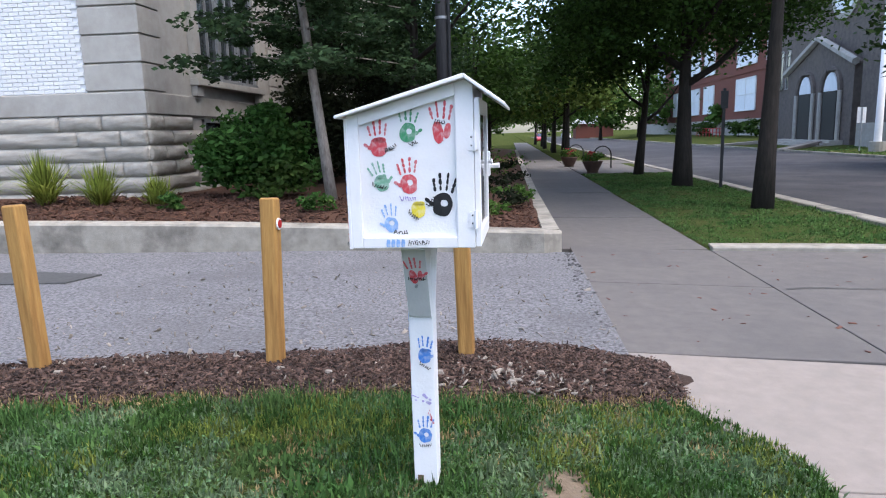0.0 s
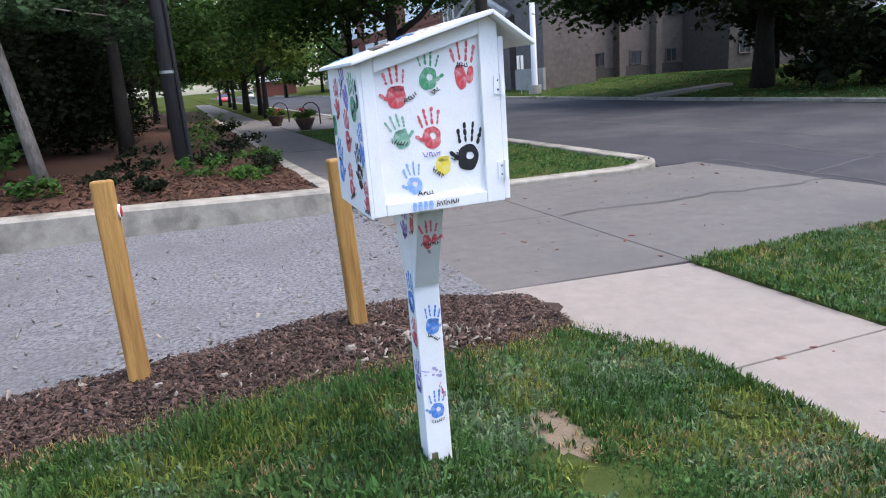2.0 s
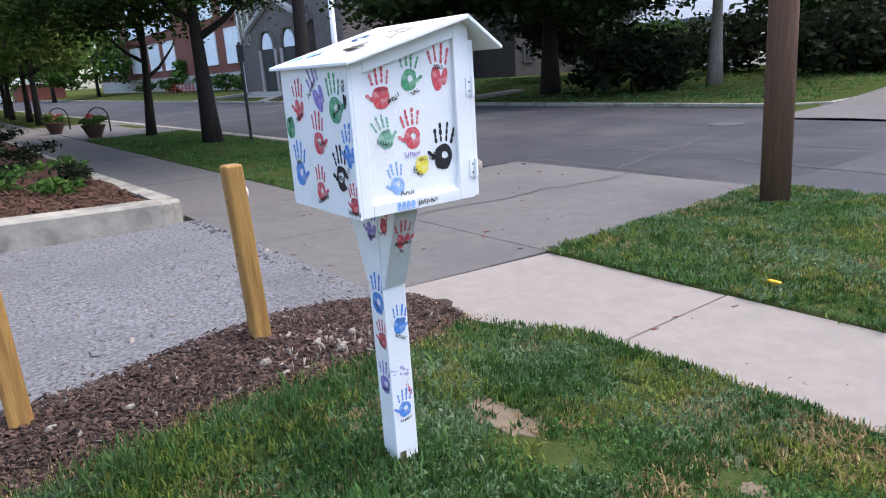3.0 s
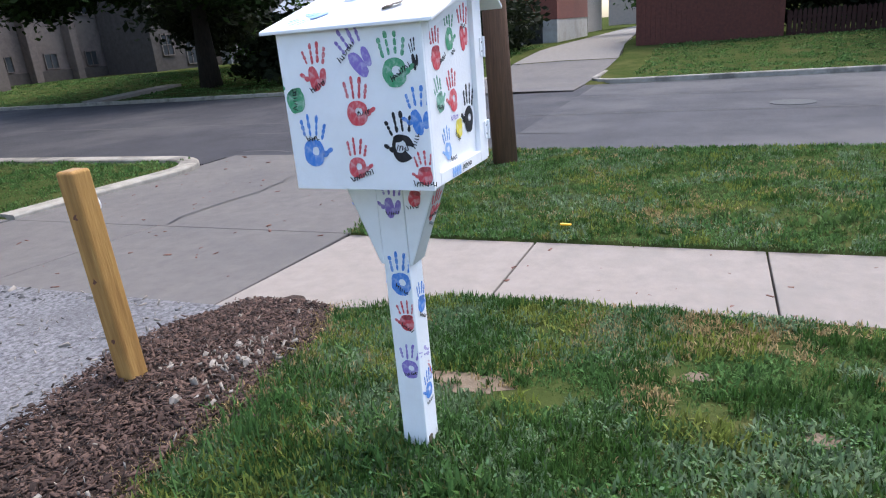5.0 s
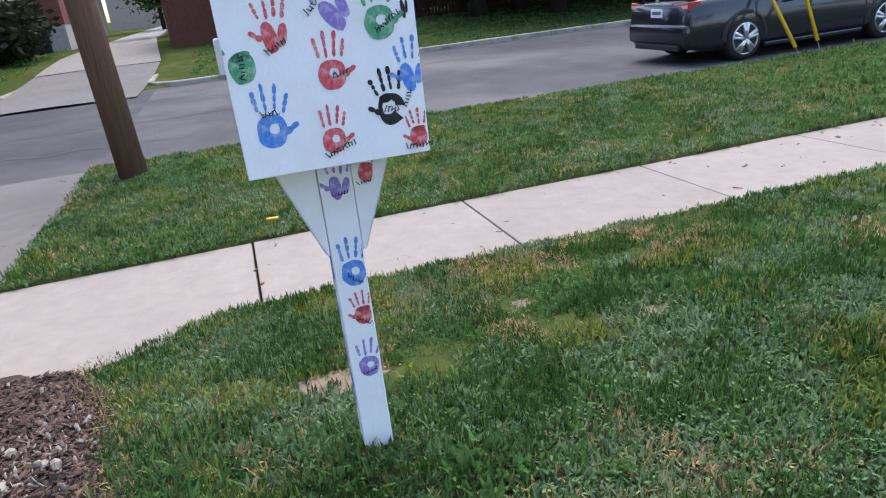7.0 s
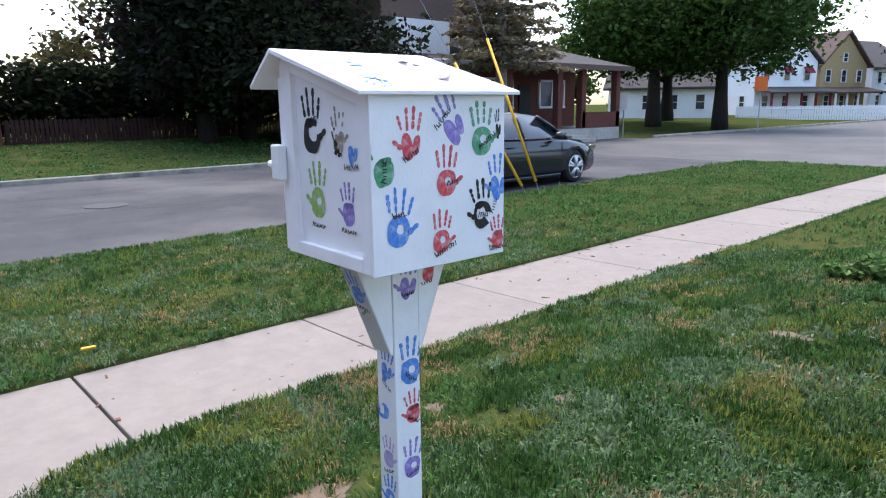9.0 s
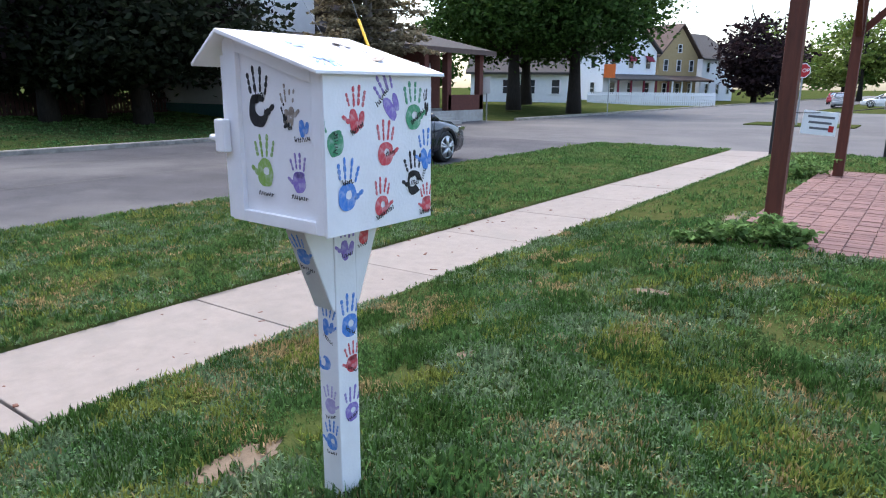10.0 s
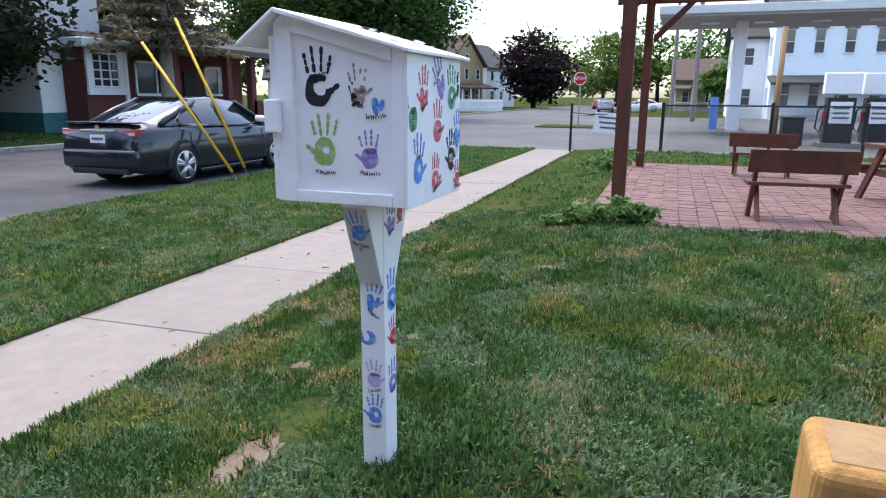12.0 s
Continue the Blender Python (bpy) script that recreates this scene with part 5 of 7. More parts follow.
for i, yy in enumerate((42, 48, 54, 60, 68, 79, 92)):
    tree("street_tree", 3.6 + 0.3 * (i % 2), yy, 8, 0.18, [(0, 0, 5.4, 3.4, 3.6, 2.4), (-2.2, 0.5, 4.2, 2.2, 2.4, 1.4), (1.8, 0, 4.4, 2.0, 2.4, 1.6)], M["leaf_bright" if i % 3 else "leaf_yellow"], M["bark"], "slim street tree with a low dense crown", 20000, 0.1, (0.01, 0), 6, fork=0.4, group=street)
for i, (xx, yy) in enumerate(((-1.6, 30), (-2.4, 38), (-1.4, 47), (-3, 58), (-2, 72), (-4, 90))):
    tree("garden_tree", xx, yy, 7.5, 0.14, [(0, 0, 5.0, 3.0, 3.2, 2.2), (1.6, -0.5, 3.8, 2.0, 2.4, 1.4), (-1.8, 0, 4.4, 2.2, 2.4, 2.0)], M["leaf_yellow" if i == 4 else "leaf"], M["bark"], "garden tree overhanging the pavement beside the building", 24000, 0.085, (0.03, 0), 6, fork=0.35)
# conifer with a pale trunk, shrub and bed plants
def conifer(name, x, y, z, h, r, w0, first, mat, bark, label, count, size, lean=(0, 0), tiers=11):
    rg = np.random.default_rng(int(h * 100 + abs(x * 13)))
    top = thing(name, label, "tree", pose(x, y, z))
    tg = Geo().tube([(lean[0] * t, lean[1] * t, -0.1 + h * t) for t in (0, 0.15, 0.4, 0.7, 1.0)], [r * 1.2, r, r * 0.8, r * 0.5, r * 0.1], 9)
    blobs = []
    for i in range(tiers):
        t = first + (1 - first) * i / tiers
        w = w0 * (1 - t) ** 0.7 + 0.25
        for j in range(5):
            a = 1.2566 * j + i * 0.7 + rg.uniform(-0.3, 0.3)
            L = w * rg.uniform(0.75, 1.15)
            p = Vector((lean[0] * t, lean[1] * t, h * t))
            e = p + Vector((math.cos(a) * L, math.sin(a) * L, -0.12 * L + 0.1))
            tg.tube([p, (p + e) / 2 + Vector((0, 0, 0.08)), e], [r * 0.22, r * 0.15, 0.01], 5)
            for q in (0.35, 0.6, 0.85, 1.05):
                c = p.lerp(e, q)
                blobs.append((c.x, c.y, c.z, 0.17 * w + 0.12, 0.17 * w + 0.12, 0.11 + 0.02 * w))
    part("trunk", tg, bark, top, smooth=True)
    v, f = leaf_cloud(blobs, count, size, rg, 0.5)
    part("crown", np_mesh("crown", v, f, mat), None, top)


conifer("pine_tree", -3.2, 12.15, bed_z(-3.2, 12.15), 8.5, 0.095, 2.3, 0.3, M["needle"], M["pale_bark"], "young conifer with a pale scaly trunk in the mulch bed", 26000, 0.052, (-0.9, 0.1))
conifer("spruce_tree", 18.6, -18.0, -0.1, 9.5, 0.3, 3.2, 0.36, M["needle_grey"], M["pale_bark"], "thinning grey spruce in front of the brick house", 18000, 0.095, tiers=13)
tree("pine_tree", -2.3, 16.5, 9, 0.16, [(0.2, 0, 5.6, 1.9, 2.2, 2.2), (-1.2, 0.5, 4.4, 1.8, 1.8, 1.2), (1.2, 0, 6.5, 1.5, 1.7, 1.4)], M["needle"], M["bark"], "dark-trunked conifer behind the mulch bed", 24000, 0.055, (0.02, 0), 6, z=bed_z(-2.3, 16.5), fork=0.4)
tree("pine_tree", -3.9, 21.5, 9, 0.18, [(0, 0, 5.0, 2.2, 2.6, 2.6), (1.0, -1, 3.2, 1.6, 1.8, 1.2)], M["needle"], M["bark"], "dark conifer crowding the building wall", 24000, 0.06, (0, 0), 6, z=bed_z(-3.9, 21), fork=0.3)
tree("berry_shrub", -4.75, 12.6, 1.9, 0.03, [(0, 0, 1.15, 0.85, 0.7, 0.6), (-0.55, -0.1, 0.85, 0.55, 0.6, 0.6), (0.6, 0, 0.75, 0.6, 0.6, 0.6), (0.1, -0.3, 0.5, 0.9, 0.5, 0.45), (0.25, 0, 1.5, 0.35, 0.4, 0.3)], M["leaf_shrub"], M["bark"], "leafy green viburnum shrub with reddish tips in the bed", 12000, 0.062, limbs=6, z=bed_z(-4.75, 12.6), fork=0.15)
rg = np.random.default_rng(77)


def strap_plant(x, y, z, h, label, mat, n=380):
    a, r = rg.uniform(0, 6.28, n), np.abs(rg.normal(0, 0.07, n))
    p = np.stack([r * np.cos(a), r * np.sin(a), np.zeros(n)], -1)
    v, f = blades(p, h * 1.3, 0.03, rg, 1.0)
    top = thing("bed_plant", label, "plant", pose(x, y, z), "plants in the raised bed")
    part("foliage", np_mesh("foliage", v, f, mat), None, top)


for x, y, h in ((-8.0, 10.9, 0.6), (-9.3, 11, 0.45), (-6.95, 10.9, 0.5), (-6.0, 11.0, 0.35)):
    strap_plant(x, y, bed_z(x, y) - 0.01, h, "arching yellow-green daylily clump in the mulch", M["lily"])
for i, (x, y, s) in enumerate(((-3.0, 10.6, 0.32), (-2.2, 11.2, 0.3), (-0.2, 10.8, 0.3), (0.1, 11.8, 0.35), (-0.9, 11.5, 0.4), (-1.6, 10.4, 0.26), (0.15, 13.2, 0.4), (-0.6, 13.6, 0.5), (-5.6, 10.6, 0.25), (0.0, 15.5, 0.5), (-0.8, 17, 0.6), (0.0, 19, 0.6), (-0.3, 22, 0.8), (-1.9, 13.0, 0.45), (-0.2, 26, 0.9))):
    tree("bed_plant", x, y, s, 0, [(0, 0, s * 0.5, s, s, s * 0.45)], M[("leaf_shrub", "leaf_dark", "leaf_bright", "leaf_dark")[i % 4]], None, "low leafy garden plant in the mulch bed", 420, 0.045, z=bed_z(x, y) - 0.02, group="plants in the raised bed")
# added dark crowns, standing in for the shaded wall behind the bed
for x, y, s in ((-4.6, 16.2, 1.5), (-3.3, 18.4, 1.3), (-5.2, 20.5, 1.6), (-3.0, 23.5, 1.5), (-4.8, 26.5, 1.8)):
    tree("filler_shrub", x, y, s * 1.7, 0.06, [(0, 0, s * 0.75, s * 0.75, s * 0.9, s * 0.7), (0.2, -0.4, s * 1.5, s * 0.55, s * 0.6, s * 0.6), (-0.3, 0.5, s * 2.2, s * 0.5, s * 0.6, s * 0.6)], M["leaf_dark"], M["bark"], "dark filler shrub added to blacken the shaded wall", 11000, 0.06, z=bed_z(x, y), fork=0.2)
# low herbs by the pergola
for i, (x, y, s) in enumerate(((-0.8, -2.28, 0.27), (-0.5, -2.15, 0.24), (-1.02, -2.15, 0.24), (-0.2, -2.05, 0.15), (-0.35, -8.3, 0.4), (0.05, -8.0, 0.35))):
    tree("herb_plant", x, y, s, 0, [(0, 0, s * 0.45, s, s * 0.8, s * 0.45)], M["herb"], None, "low leafy weed clump beside the patio", 900, 0.032, group="weeds by the patio")

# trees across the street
tree("maple_tree", 22.6, 23.1, 12, 0.45, [(0, 0, 9, 5.5, 5.5, 3.5), (-3, -2, 6.6, 3.2, 3.2, 2.0), (2.5, -3, 6.8, 3.2, 3.2, 2.0), (3, 3, 7, 3, 3, 2), (-4.2, 5.0, 5.3, 3.6, 3.6, 1.9), (-2, -3.5, 4.8, 3.6, 3.6, 1.5), (3, -2, 5, 3.6, 3.6, 1.7), (-5, 0, 5.4, 3, 3, 1.5), (-3.8, 4.6, 4.9, 2.8, 2.8, 1.5), (1, 6.0, 6.0, 3.4, 3.4, 2.0), (-5.2, 2.4, 4.6, 2.4, 2.4, 1.2), (0, 3, 5.2, 3, 3, 1.4)], M["leaf_maple_backlit"], M["bark"], "large maple with a thick trunk on the church lawn", 110000, 0.11, limbs=9, fork=0.4)
tree("lawn_tree", 25.2, 16.2, 11, 0.3, [(0, 0, 8.4, 4.5, 4.5, 3.4), (-2, -2, 6, 3, 3, 2)], M["leaf_dark"], M["pale_bark"], "tall lawn tree with a pale trunk", 20000, 0.14, limbs=7)
# the last two dark crowns are added to keep the annex wall dark
for x, y, h, mt in ((46, 4, 9, "leaf"), (50, 23, 10, "leaf_bright"), (35.5, 17.5, 8, "leaf"), (70, 8, 12, "leaf"), (36, 2, 8, "leaf_dark"), (29.5, 29.5, 9, "leaf_dark"), (35, 34, 10, "leaf_dark")):
    tree("yard_tree", x, y, h, 0.2, [(0, 0, h * 0.55, h * 0.36, h * 0.36, h * 0.34), (0.8, -0.8, h * 0.3, h * 0.3, h * 0.3, h * 0.2)], M[mt], M["bark"], "leafy tree in a back yard beyond the street", 12000, 0.15, fork=0.3)
tree("round_shrub", 22.8, 18.6, 2.6, 0.08, [(0, 0, 1.4, 2.0, 2.0, 1.1), (0.8, -0.8, 1.0, 1.4, 1.4, 0.9), (-0.7, 0.8, 1.0, 1.4, 1.4, 0.9)], M["leaf_dark"], M["bark"], "large rounded green shrub on the lawn", 9000, 0.11, fork=0.2)
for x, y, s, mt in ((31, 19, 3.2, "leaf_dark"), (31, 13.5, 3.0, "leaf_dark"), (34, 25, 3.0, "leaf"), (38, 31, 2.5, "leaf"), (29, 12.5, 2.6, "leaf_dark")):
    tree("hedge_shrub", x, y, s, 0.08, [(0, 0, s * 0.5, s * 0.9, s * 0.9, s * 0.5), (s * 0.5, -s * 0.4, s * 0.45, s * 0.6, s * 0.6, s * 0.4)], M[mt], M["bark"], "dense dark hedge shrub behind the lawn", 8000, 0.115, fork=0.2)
for i, (x, y, h) in enumerate(((25.5, -7.5, 10.5), (26.5, -9.8, 13), (23.6, -10.2, 12), (30, -11.6, 13))):
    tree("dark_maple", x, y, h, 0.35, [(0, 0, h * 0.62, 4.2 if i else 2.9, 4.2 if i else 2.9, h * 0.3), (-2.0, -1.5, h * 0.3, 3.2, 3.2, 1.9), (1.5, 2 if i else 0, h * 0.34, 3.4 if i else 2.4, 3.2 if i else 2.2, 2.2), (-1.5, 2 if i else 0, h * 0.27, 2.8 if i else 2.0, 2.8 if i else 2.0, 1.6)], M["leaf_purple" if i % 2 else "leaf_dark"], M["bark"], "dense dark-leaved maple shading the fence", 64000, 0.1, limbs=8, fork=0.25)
for x, y, h in ((19.6, -41, 14), (23.5, -39, 15), (27, -47, 12)):
    tree("maple_tree", x, y, h, 0.5, [(0, 0, h * 0.6, 5.5, 5.5, h * 0.28), (-3, 2, h * 0.42, 3.2, 3.2, 2.2), (3, 2, h * 0.45, 3.2, 3.2, 2.2)], M["leaf"], M["bark"], "large maple on the far corner", 60000, 0.115, limbs=8, fork=0.3)
tree("purple_tree", 18.3, -93, 12, 0.35, [(0, 0, 6.0, 4.6, 4.6, 4.6), (0, 1, 3.5, 3.8, 3.8, 2.4)], M["leaf_purple"], M["bark"], "round purple-leaved tree beside the far street", 16000, 0.22, fork=0.2)
for i, (x, y, h) in enumerate(((9, -125, 15), (2, -130, 17), (-6, -120, 14), (-14, -135, 16), (14, -150, 16), (-24, -118, 15), (24, -140, 16), (-9, -82, 9), (-13, -84, 10), (-36, -110, 14), (-20, -70, 12))):
    tree("far_tree", x, y, h, 0.4, [(0, 0, h * 0.55, h * 0.36, h * 0.36, h * 0.36), (h * 0.25, 0, h * 0.35, h * 0.26, h * 0.26, h * 0.22), (-h * 0.25, 0, h * 0.38, h * 0.26, h * 0.26, h * 0.22)], M["leaf_bright" if i % 3 else "leaf_yellow"], M["bark"], "full green tree in the distance", 9000, 0.27, fork=0.3)
for i, (x, y, h) in enumerate(((16, 120, 12), (24, 128, 13), (8, 150, 13), (31, 100, 5), (34, 84, 4), (14, 170, 14), (-6, 130, 12), (40, 160, 16))):
    tree("far_tree", x, y, h, 0.3, [(0, 0, h * 0.55, h * 0.38, h * 0.38, h * 0.36), (h * 0.25, 0, h * 0.35, h * 0.26, h * 0.26, h * 0.22)], M["leaf_bright" if i % 2 else "leaf"], M["bark"], "green tree far along the street", 7000, 0.26, fork=0.3)

tree("yard_tree", 41.3, -8.2, 8, 0.16, [(0, 0, 5.2, 2.8, 3.4, 2.2), (-1, 2.6, 3.8, 2.2, 2.4, 1.6), (0, -2.6, 4.4, 2.4, 2.6, 1.8)], M["leaf_brown"], M["bark"], "sparse brownish tree behind the board fence", 6500, 0.13, fork=0.3)
for i, (x, y, h) in enumerate(((44, -72, 9), (47, -60, 10), (40, -118, 11), (37, -36, 10))):
    tree("far_tree", x, y, h, 0.3, [(0, 0, h * 0.55, h * 0.4, h * 0.4, h * 0.36), (h * 0.25, 0, h * 0.35, h * 0.28, h * 0.28, h * 0.24)], M["leaf"], M["bark"], "green tree behind the far houses", 8000, 0.24, fork=0.3)

# ---- utility pole, sign post, planters, bike racks ----
pole = thing("utility_pole", "brown weathered wooden utility pole standing in the verge", "utility pole", pose(6.1, 4.3, -0.22))
part("shaft", Geo().tube([(0, 0, -0.3), (-0.02, 0.05, 2), (-0.05, 0.13, 5), (-0.1, 0.24, 9)], [0.165, 0.155, 0.14, 0.12], 16), M["utility_wood"], pole, smooth=True)
pole = thing("utility_pole", "dark wooden pole with a metal conduit in the bed", "utility pole", pose(-1.18, 13.3, bed_z(-1.18, 13.3)))
part("shaft", Geo().tube([(0, 0, -0.2), (0, 0, 9)], [0.125, 0.1], 14), M["grey_pole"], pole, smooth=True)
part("conduit", Geo().tube([(0.15, -0.05, 0), (0.13, -0.05, 9)], 0.035, 8), M["metal_black"], pole, "dark metal conduit")
for z in (1.62, 3.4):
    part("band", Geo().tube([(0, 0, z), (0, 0, z + 0.05)], 0.13, 14), M["metal_grey"], pole)
sp = thing("parking_sign", "dark steel sign post at the verge kerb", "street sign", pose(6.06, 19.6, -0.2))
part("stake", Geo().box(-0.04, 0.04, -0.025, 0.025, -0.2, 2.75), M["metal_black"], sp, bevel=0.006)
part("plate", Geo().box(-0.1, 0.1, -0.035, -0.03, 2.2, 2.68), M["metal_black"], sp, "dark back of a sign plate", bevel=0.01)


def planter(x, y):
    top = thing("flower_planter", "dark urn planter filled with pink flowers and leaves", "planter", pose(x, y, -0.19), "planters on the pad")
    part("pot", Geo().tube([(0, 0, 0), (0, 0, 0.05), (0, 0, 0.2), (0, 0, 0.42), (0, 0, 0.46)], [0.24, 0.22, 0.3, 0.4, 0.41], 18), M["terracotta"], top, smooth=True)
    rg2 = np.random.default_rng(int(y))
    v, f = leaf_cloud([(0, 0, 0.6, 0.4, 0.4, 0.2)], 700, 0.05, rg2)
    part("foliage", np_mesh("foliage", v, f, M["leaf_bright"]), None, top)
    v, f = leaf_cloud([(0, 0, 0.68, 0.36, 0.36, 0.16)], 160, 0.035, rg2)
    part("blossom", np_mesh("blossom", v, f, M["blossom"]), None, top)


planter(3.45, 27.6)
planter(2.95, 32.6)


def bike_rack(x, y):
    pts = [(-0.4, 0, 0), (-0.4, 0, 0.6)] + [(0.4 * math.cos(a), 0, 0.6 + 0.4 * math.sin(a)) for a in (math.pi - j * math.pi / 8 for j in range(1, 8))] + [(0.4, 0, 0.6), (0.4, 0, 0)]
    top = thing("bike_rack", "black steel hoop bicycle rack on concrete", "bike rack", pose(x, y, -0.2, 0, 0, 12), "bike racks on the pad")
    part("hoop", Geo().tube(pts, 0.032, 8), M["metal_black"], top, smooth=True)
    for s in (-0.4, 0.4):
        part("foot_plate", Geo().tube([(s, 0, -0.01), (s, 0, 0.012)], 0.08, 12), M["metal_black"], top)


bike_rack(4.25, 30.6)
bike_rack(3.5, 35.0)


# ---- parked car ----
def car(name, m, paint, label, group=""):
    """A saloon: length along y, nose towards -y, sill at the ground's level plus clearance."""
    top = thing(name, label, "car", m, group)
    L, W = 5.0, 0.92
    # stations along the length: y, half width, sill, belt, deck height
    st = [(-2.5, 0.62, 0.34, 0.60, 0.62), (-2.38, 0.78, 0.22, 0.70, 0.74), (-1.95, 0.89, 0.19, 0.82, 0.90), (-1.2, 0.92, 0.19, 0.92, 0.98), (-0.6, 0.92, 0.2, 0.95, 1.0), (0.3, 0.92, 0.2, 0.98, 1.02),
          (1.2, 0.92, 0.2, 1.0, 1.04), (1.7, 0.91, 0.2, 1.0, 1.07), (2.1, 0.88, 0.22, 0.98, 1.09), (2.36, 0.83, 0.26, 0.92, 1.07), (2.47, 0.76, 0.34, 0.80, 0.92)]
    vs, n = [], 10
    for y, w, s, b, d in st:
        half = [(w * 0.9, s), (w, s + 0.12), (w * 1.01, (s + b) / 2), (w * 0.985, b - 0.06), (w * 0.93, b), (w * 0.8, d - 0.01)]
        ring = half + [(0.0, d)] + [(-x, z) for x, z in half[::-1]]
        vs += [(x, y, z) for x, z in ring]
    n = 13
    fs = [(i * n + j, i * n + j + 1, (i + 1) * n + j + 1, (i + 1) * n + j) for i in range(len(st) - 1) for j in range(n - 1)]
    fs += [(i * n + n - 1, i * n, (i + 1) * n, (i + 1) * n + n - 1) for i in range(len(st) - 1)] + [tuple(range(n)), tuple(range((len(st) - 1) * n, len(st) * n))[::-1]]
    part("body", Geo().add(vs, fs), paint, top, smooth=True)
    # greenhouse: dark glass with a painted roof and pillars
    cab = [(-1.32, 0.78, 0.95), (-0.45, 0.66, 1.42), (0.15, 0.64, 1.49), (0.85, 0.63, 1.46), (1.85, 0.70, 1.06)]
    low = [(-1.32, 0.80, 0.93), (-0.45, 0.86, 0.96), (0.15, 0.87, 0.98), (0.85, 0.87, 1.0), (1.85, 0.78, 1.04)]
    vs = []
    for (y, w, z), (y2, w2, z2) in zip(cab, low):
        vs += [(w2, y2, z2), (w, y, z), (w * 0.6, y, z + 0.025), (0, y, z + 0.035), (-w * 0.6, y, z + 0.025), (-w, y, z), (-w2, y2, z2)]
    fs = [(i * 7 + j, i * 7 + j + 1, (i + 1) * 7 + j + 1, (i + 1) * 7 + j) for i in range(4) for j in range(6)]
    part("glazing", Geo().add(vs, fs), M["car_glass"], top, "dark tinted glass", smooth=True)
    roof = []
    for y, w, z in cab[1:4]:
        roof += [(w + 0.008, y, z - 0.02), (w * 0.98, y, z + 0.018), (w * 0.6, y, z + 0.042), (0, y, z + 0.052), (-w * 0.6, y, z + 0.042), (-w * 0.98, y, z + 0.018), (-w - 0.008, y, z - 0.02)]
    part("roof", Geo().add(roof, [(i * 7 + j, i * 7 + j + 1, (i + 1) * 7 + j + 1, (i + 1) * 7 + j) for i in range(2) for j in range(6)]), paint, top, smooth=True)
    for s in (-1, 1):
        for (a, b, r) in (((-1.34, 0.8, 0.94), (-0.45, 0.665, 1.43), 0.035), ((0.18, 0.875, 0.99), (0.2, 0.65, 1.48), 0.032), ((0.8, 0.65, 1.46), (1.82, 0.76, 1.06), 0.055)):
            part("pillar", Geo().tube([(s * a[1], a[0], a[2]), (s * (a[1] + b[1]) / 2 * 1.015, (a[0] + b[0]) / 2, (a[2] + b[2]) / 2 + 0.02), (s * b[1], b[0], b[2])], r, 8), paint, top, smooth=True)
        part("chrome_trim", Geo().tube([(s * 0.865, -0.9, 0.985), (s * 0.885, 0.2, 1.0), (s * 0.875, 1.0, 1.02), (s * 0.81, 1.55, 1.08), (s * 0.72, 1.15, 1.36), (s * 0.66, 0.85, 1.46)], 0.012, 6), M["chrome"], top)
        mirror = part("side_mirror", Geo().tube([(s * 0.86, -0.78, 1.0), (s * 0.95, -0.8, 1.03), (s * 1.06, -0.8, 1.04), (s * 1.09, -0.8, 1.04)], [0.04, 0.075, 0.08, 0.05], 10), paint, top, smooth=True)
        tl = part("tail_light", Geo().prism([(s * 0.36, 0.84), (s * 0.77, 0.86), (s * 0.79, 1.0), (s * 0.40, 0.96)], 2.2, 2.445, "y"), M["tail_red"], top, "red tail light", bevel=0.015)
        part("lens_band", Geo().prism([(s * 0.38, 0.88), (s * 0.765, 0.9), (s * 0.77, 0.955), (s * 0.39, 0.93)], 2.446, 2.451, "y"), M["clear_lens"], tl)
        part("headlight", Geo().prism([(s * 0.45, 0.62), (s * 0.78, 0.66), (s * 0.82, 0.78), (s * 0.5, 0.72)], -2.42, -2.2, "y"), M["chrome"], top, "clear headlight", bevel=0.02)
        for y in (-0.55, 0.52):
            part("door_handle", Geo().box(s * 0.935 - 0.012, s * 0.935 + 0.012, y, y + 0.2, 0.83, 0.86), paint, top, bevel=0.008)
        for y in (-1.03, 0.16, 1.25):
            part("door_seam", Geo().box(s * 0.926 - 0.004, s * 0.926 + 0.004, y - 0.004, y + 0.004, 0.3, 0.92), M["dark"], top)
        part("sill_trim", Geo().box(s * 0.9 - 0.03, s * 0.9 + 0.03, -1.0, 1.05, 0.17, 0.24), paint, top, bevel=0.02)
        for y in (-1.5, 1.45):
            wheel = part("wheel", Geo().tube([(s * 0.66, y, 0.34), (s * 0.69, y, 0.34), (s * 0.9, y, 0.34), (s * 0.93, y, 0.34)], [0.29, 0.34, 0.34, 0.29], 28), M["rubber"], top, "black tyre", smooth=True)
            part("rim", Geo().tube([(s * 0.915, y, 0.34), (s * 0.928, y, 0.34), (s * 0.932, y, 0.34)], [0.245, 0.245, 0.225], 28), M["dark"], wheel)
            sp_ = Geo().tube([(s * 0.93, y, 0.34), (s * 0.95, y, 0.34)], 0.06, 12)
            for q in range(5):
                a = q * 2 * math.pi / 5 + 0.3
                for da in (-0.16, 0.16):
                    sp_.tube([(s * 0.945, y, 0.34), (s * 0.938, y + 0.235 * math.cos(a + da), 0.34 + 0.235 * math.sin(a + da))], [0.03, 0.032], 6)
            part("spokes", sp_, M["rim"], wheel, "silver five-spoke rim", smooth=True)
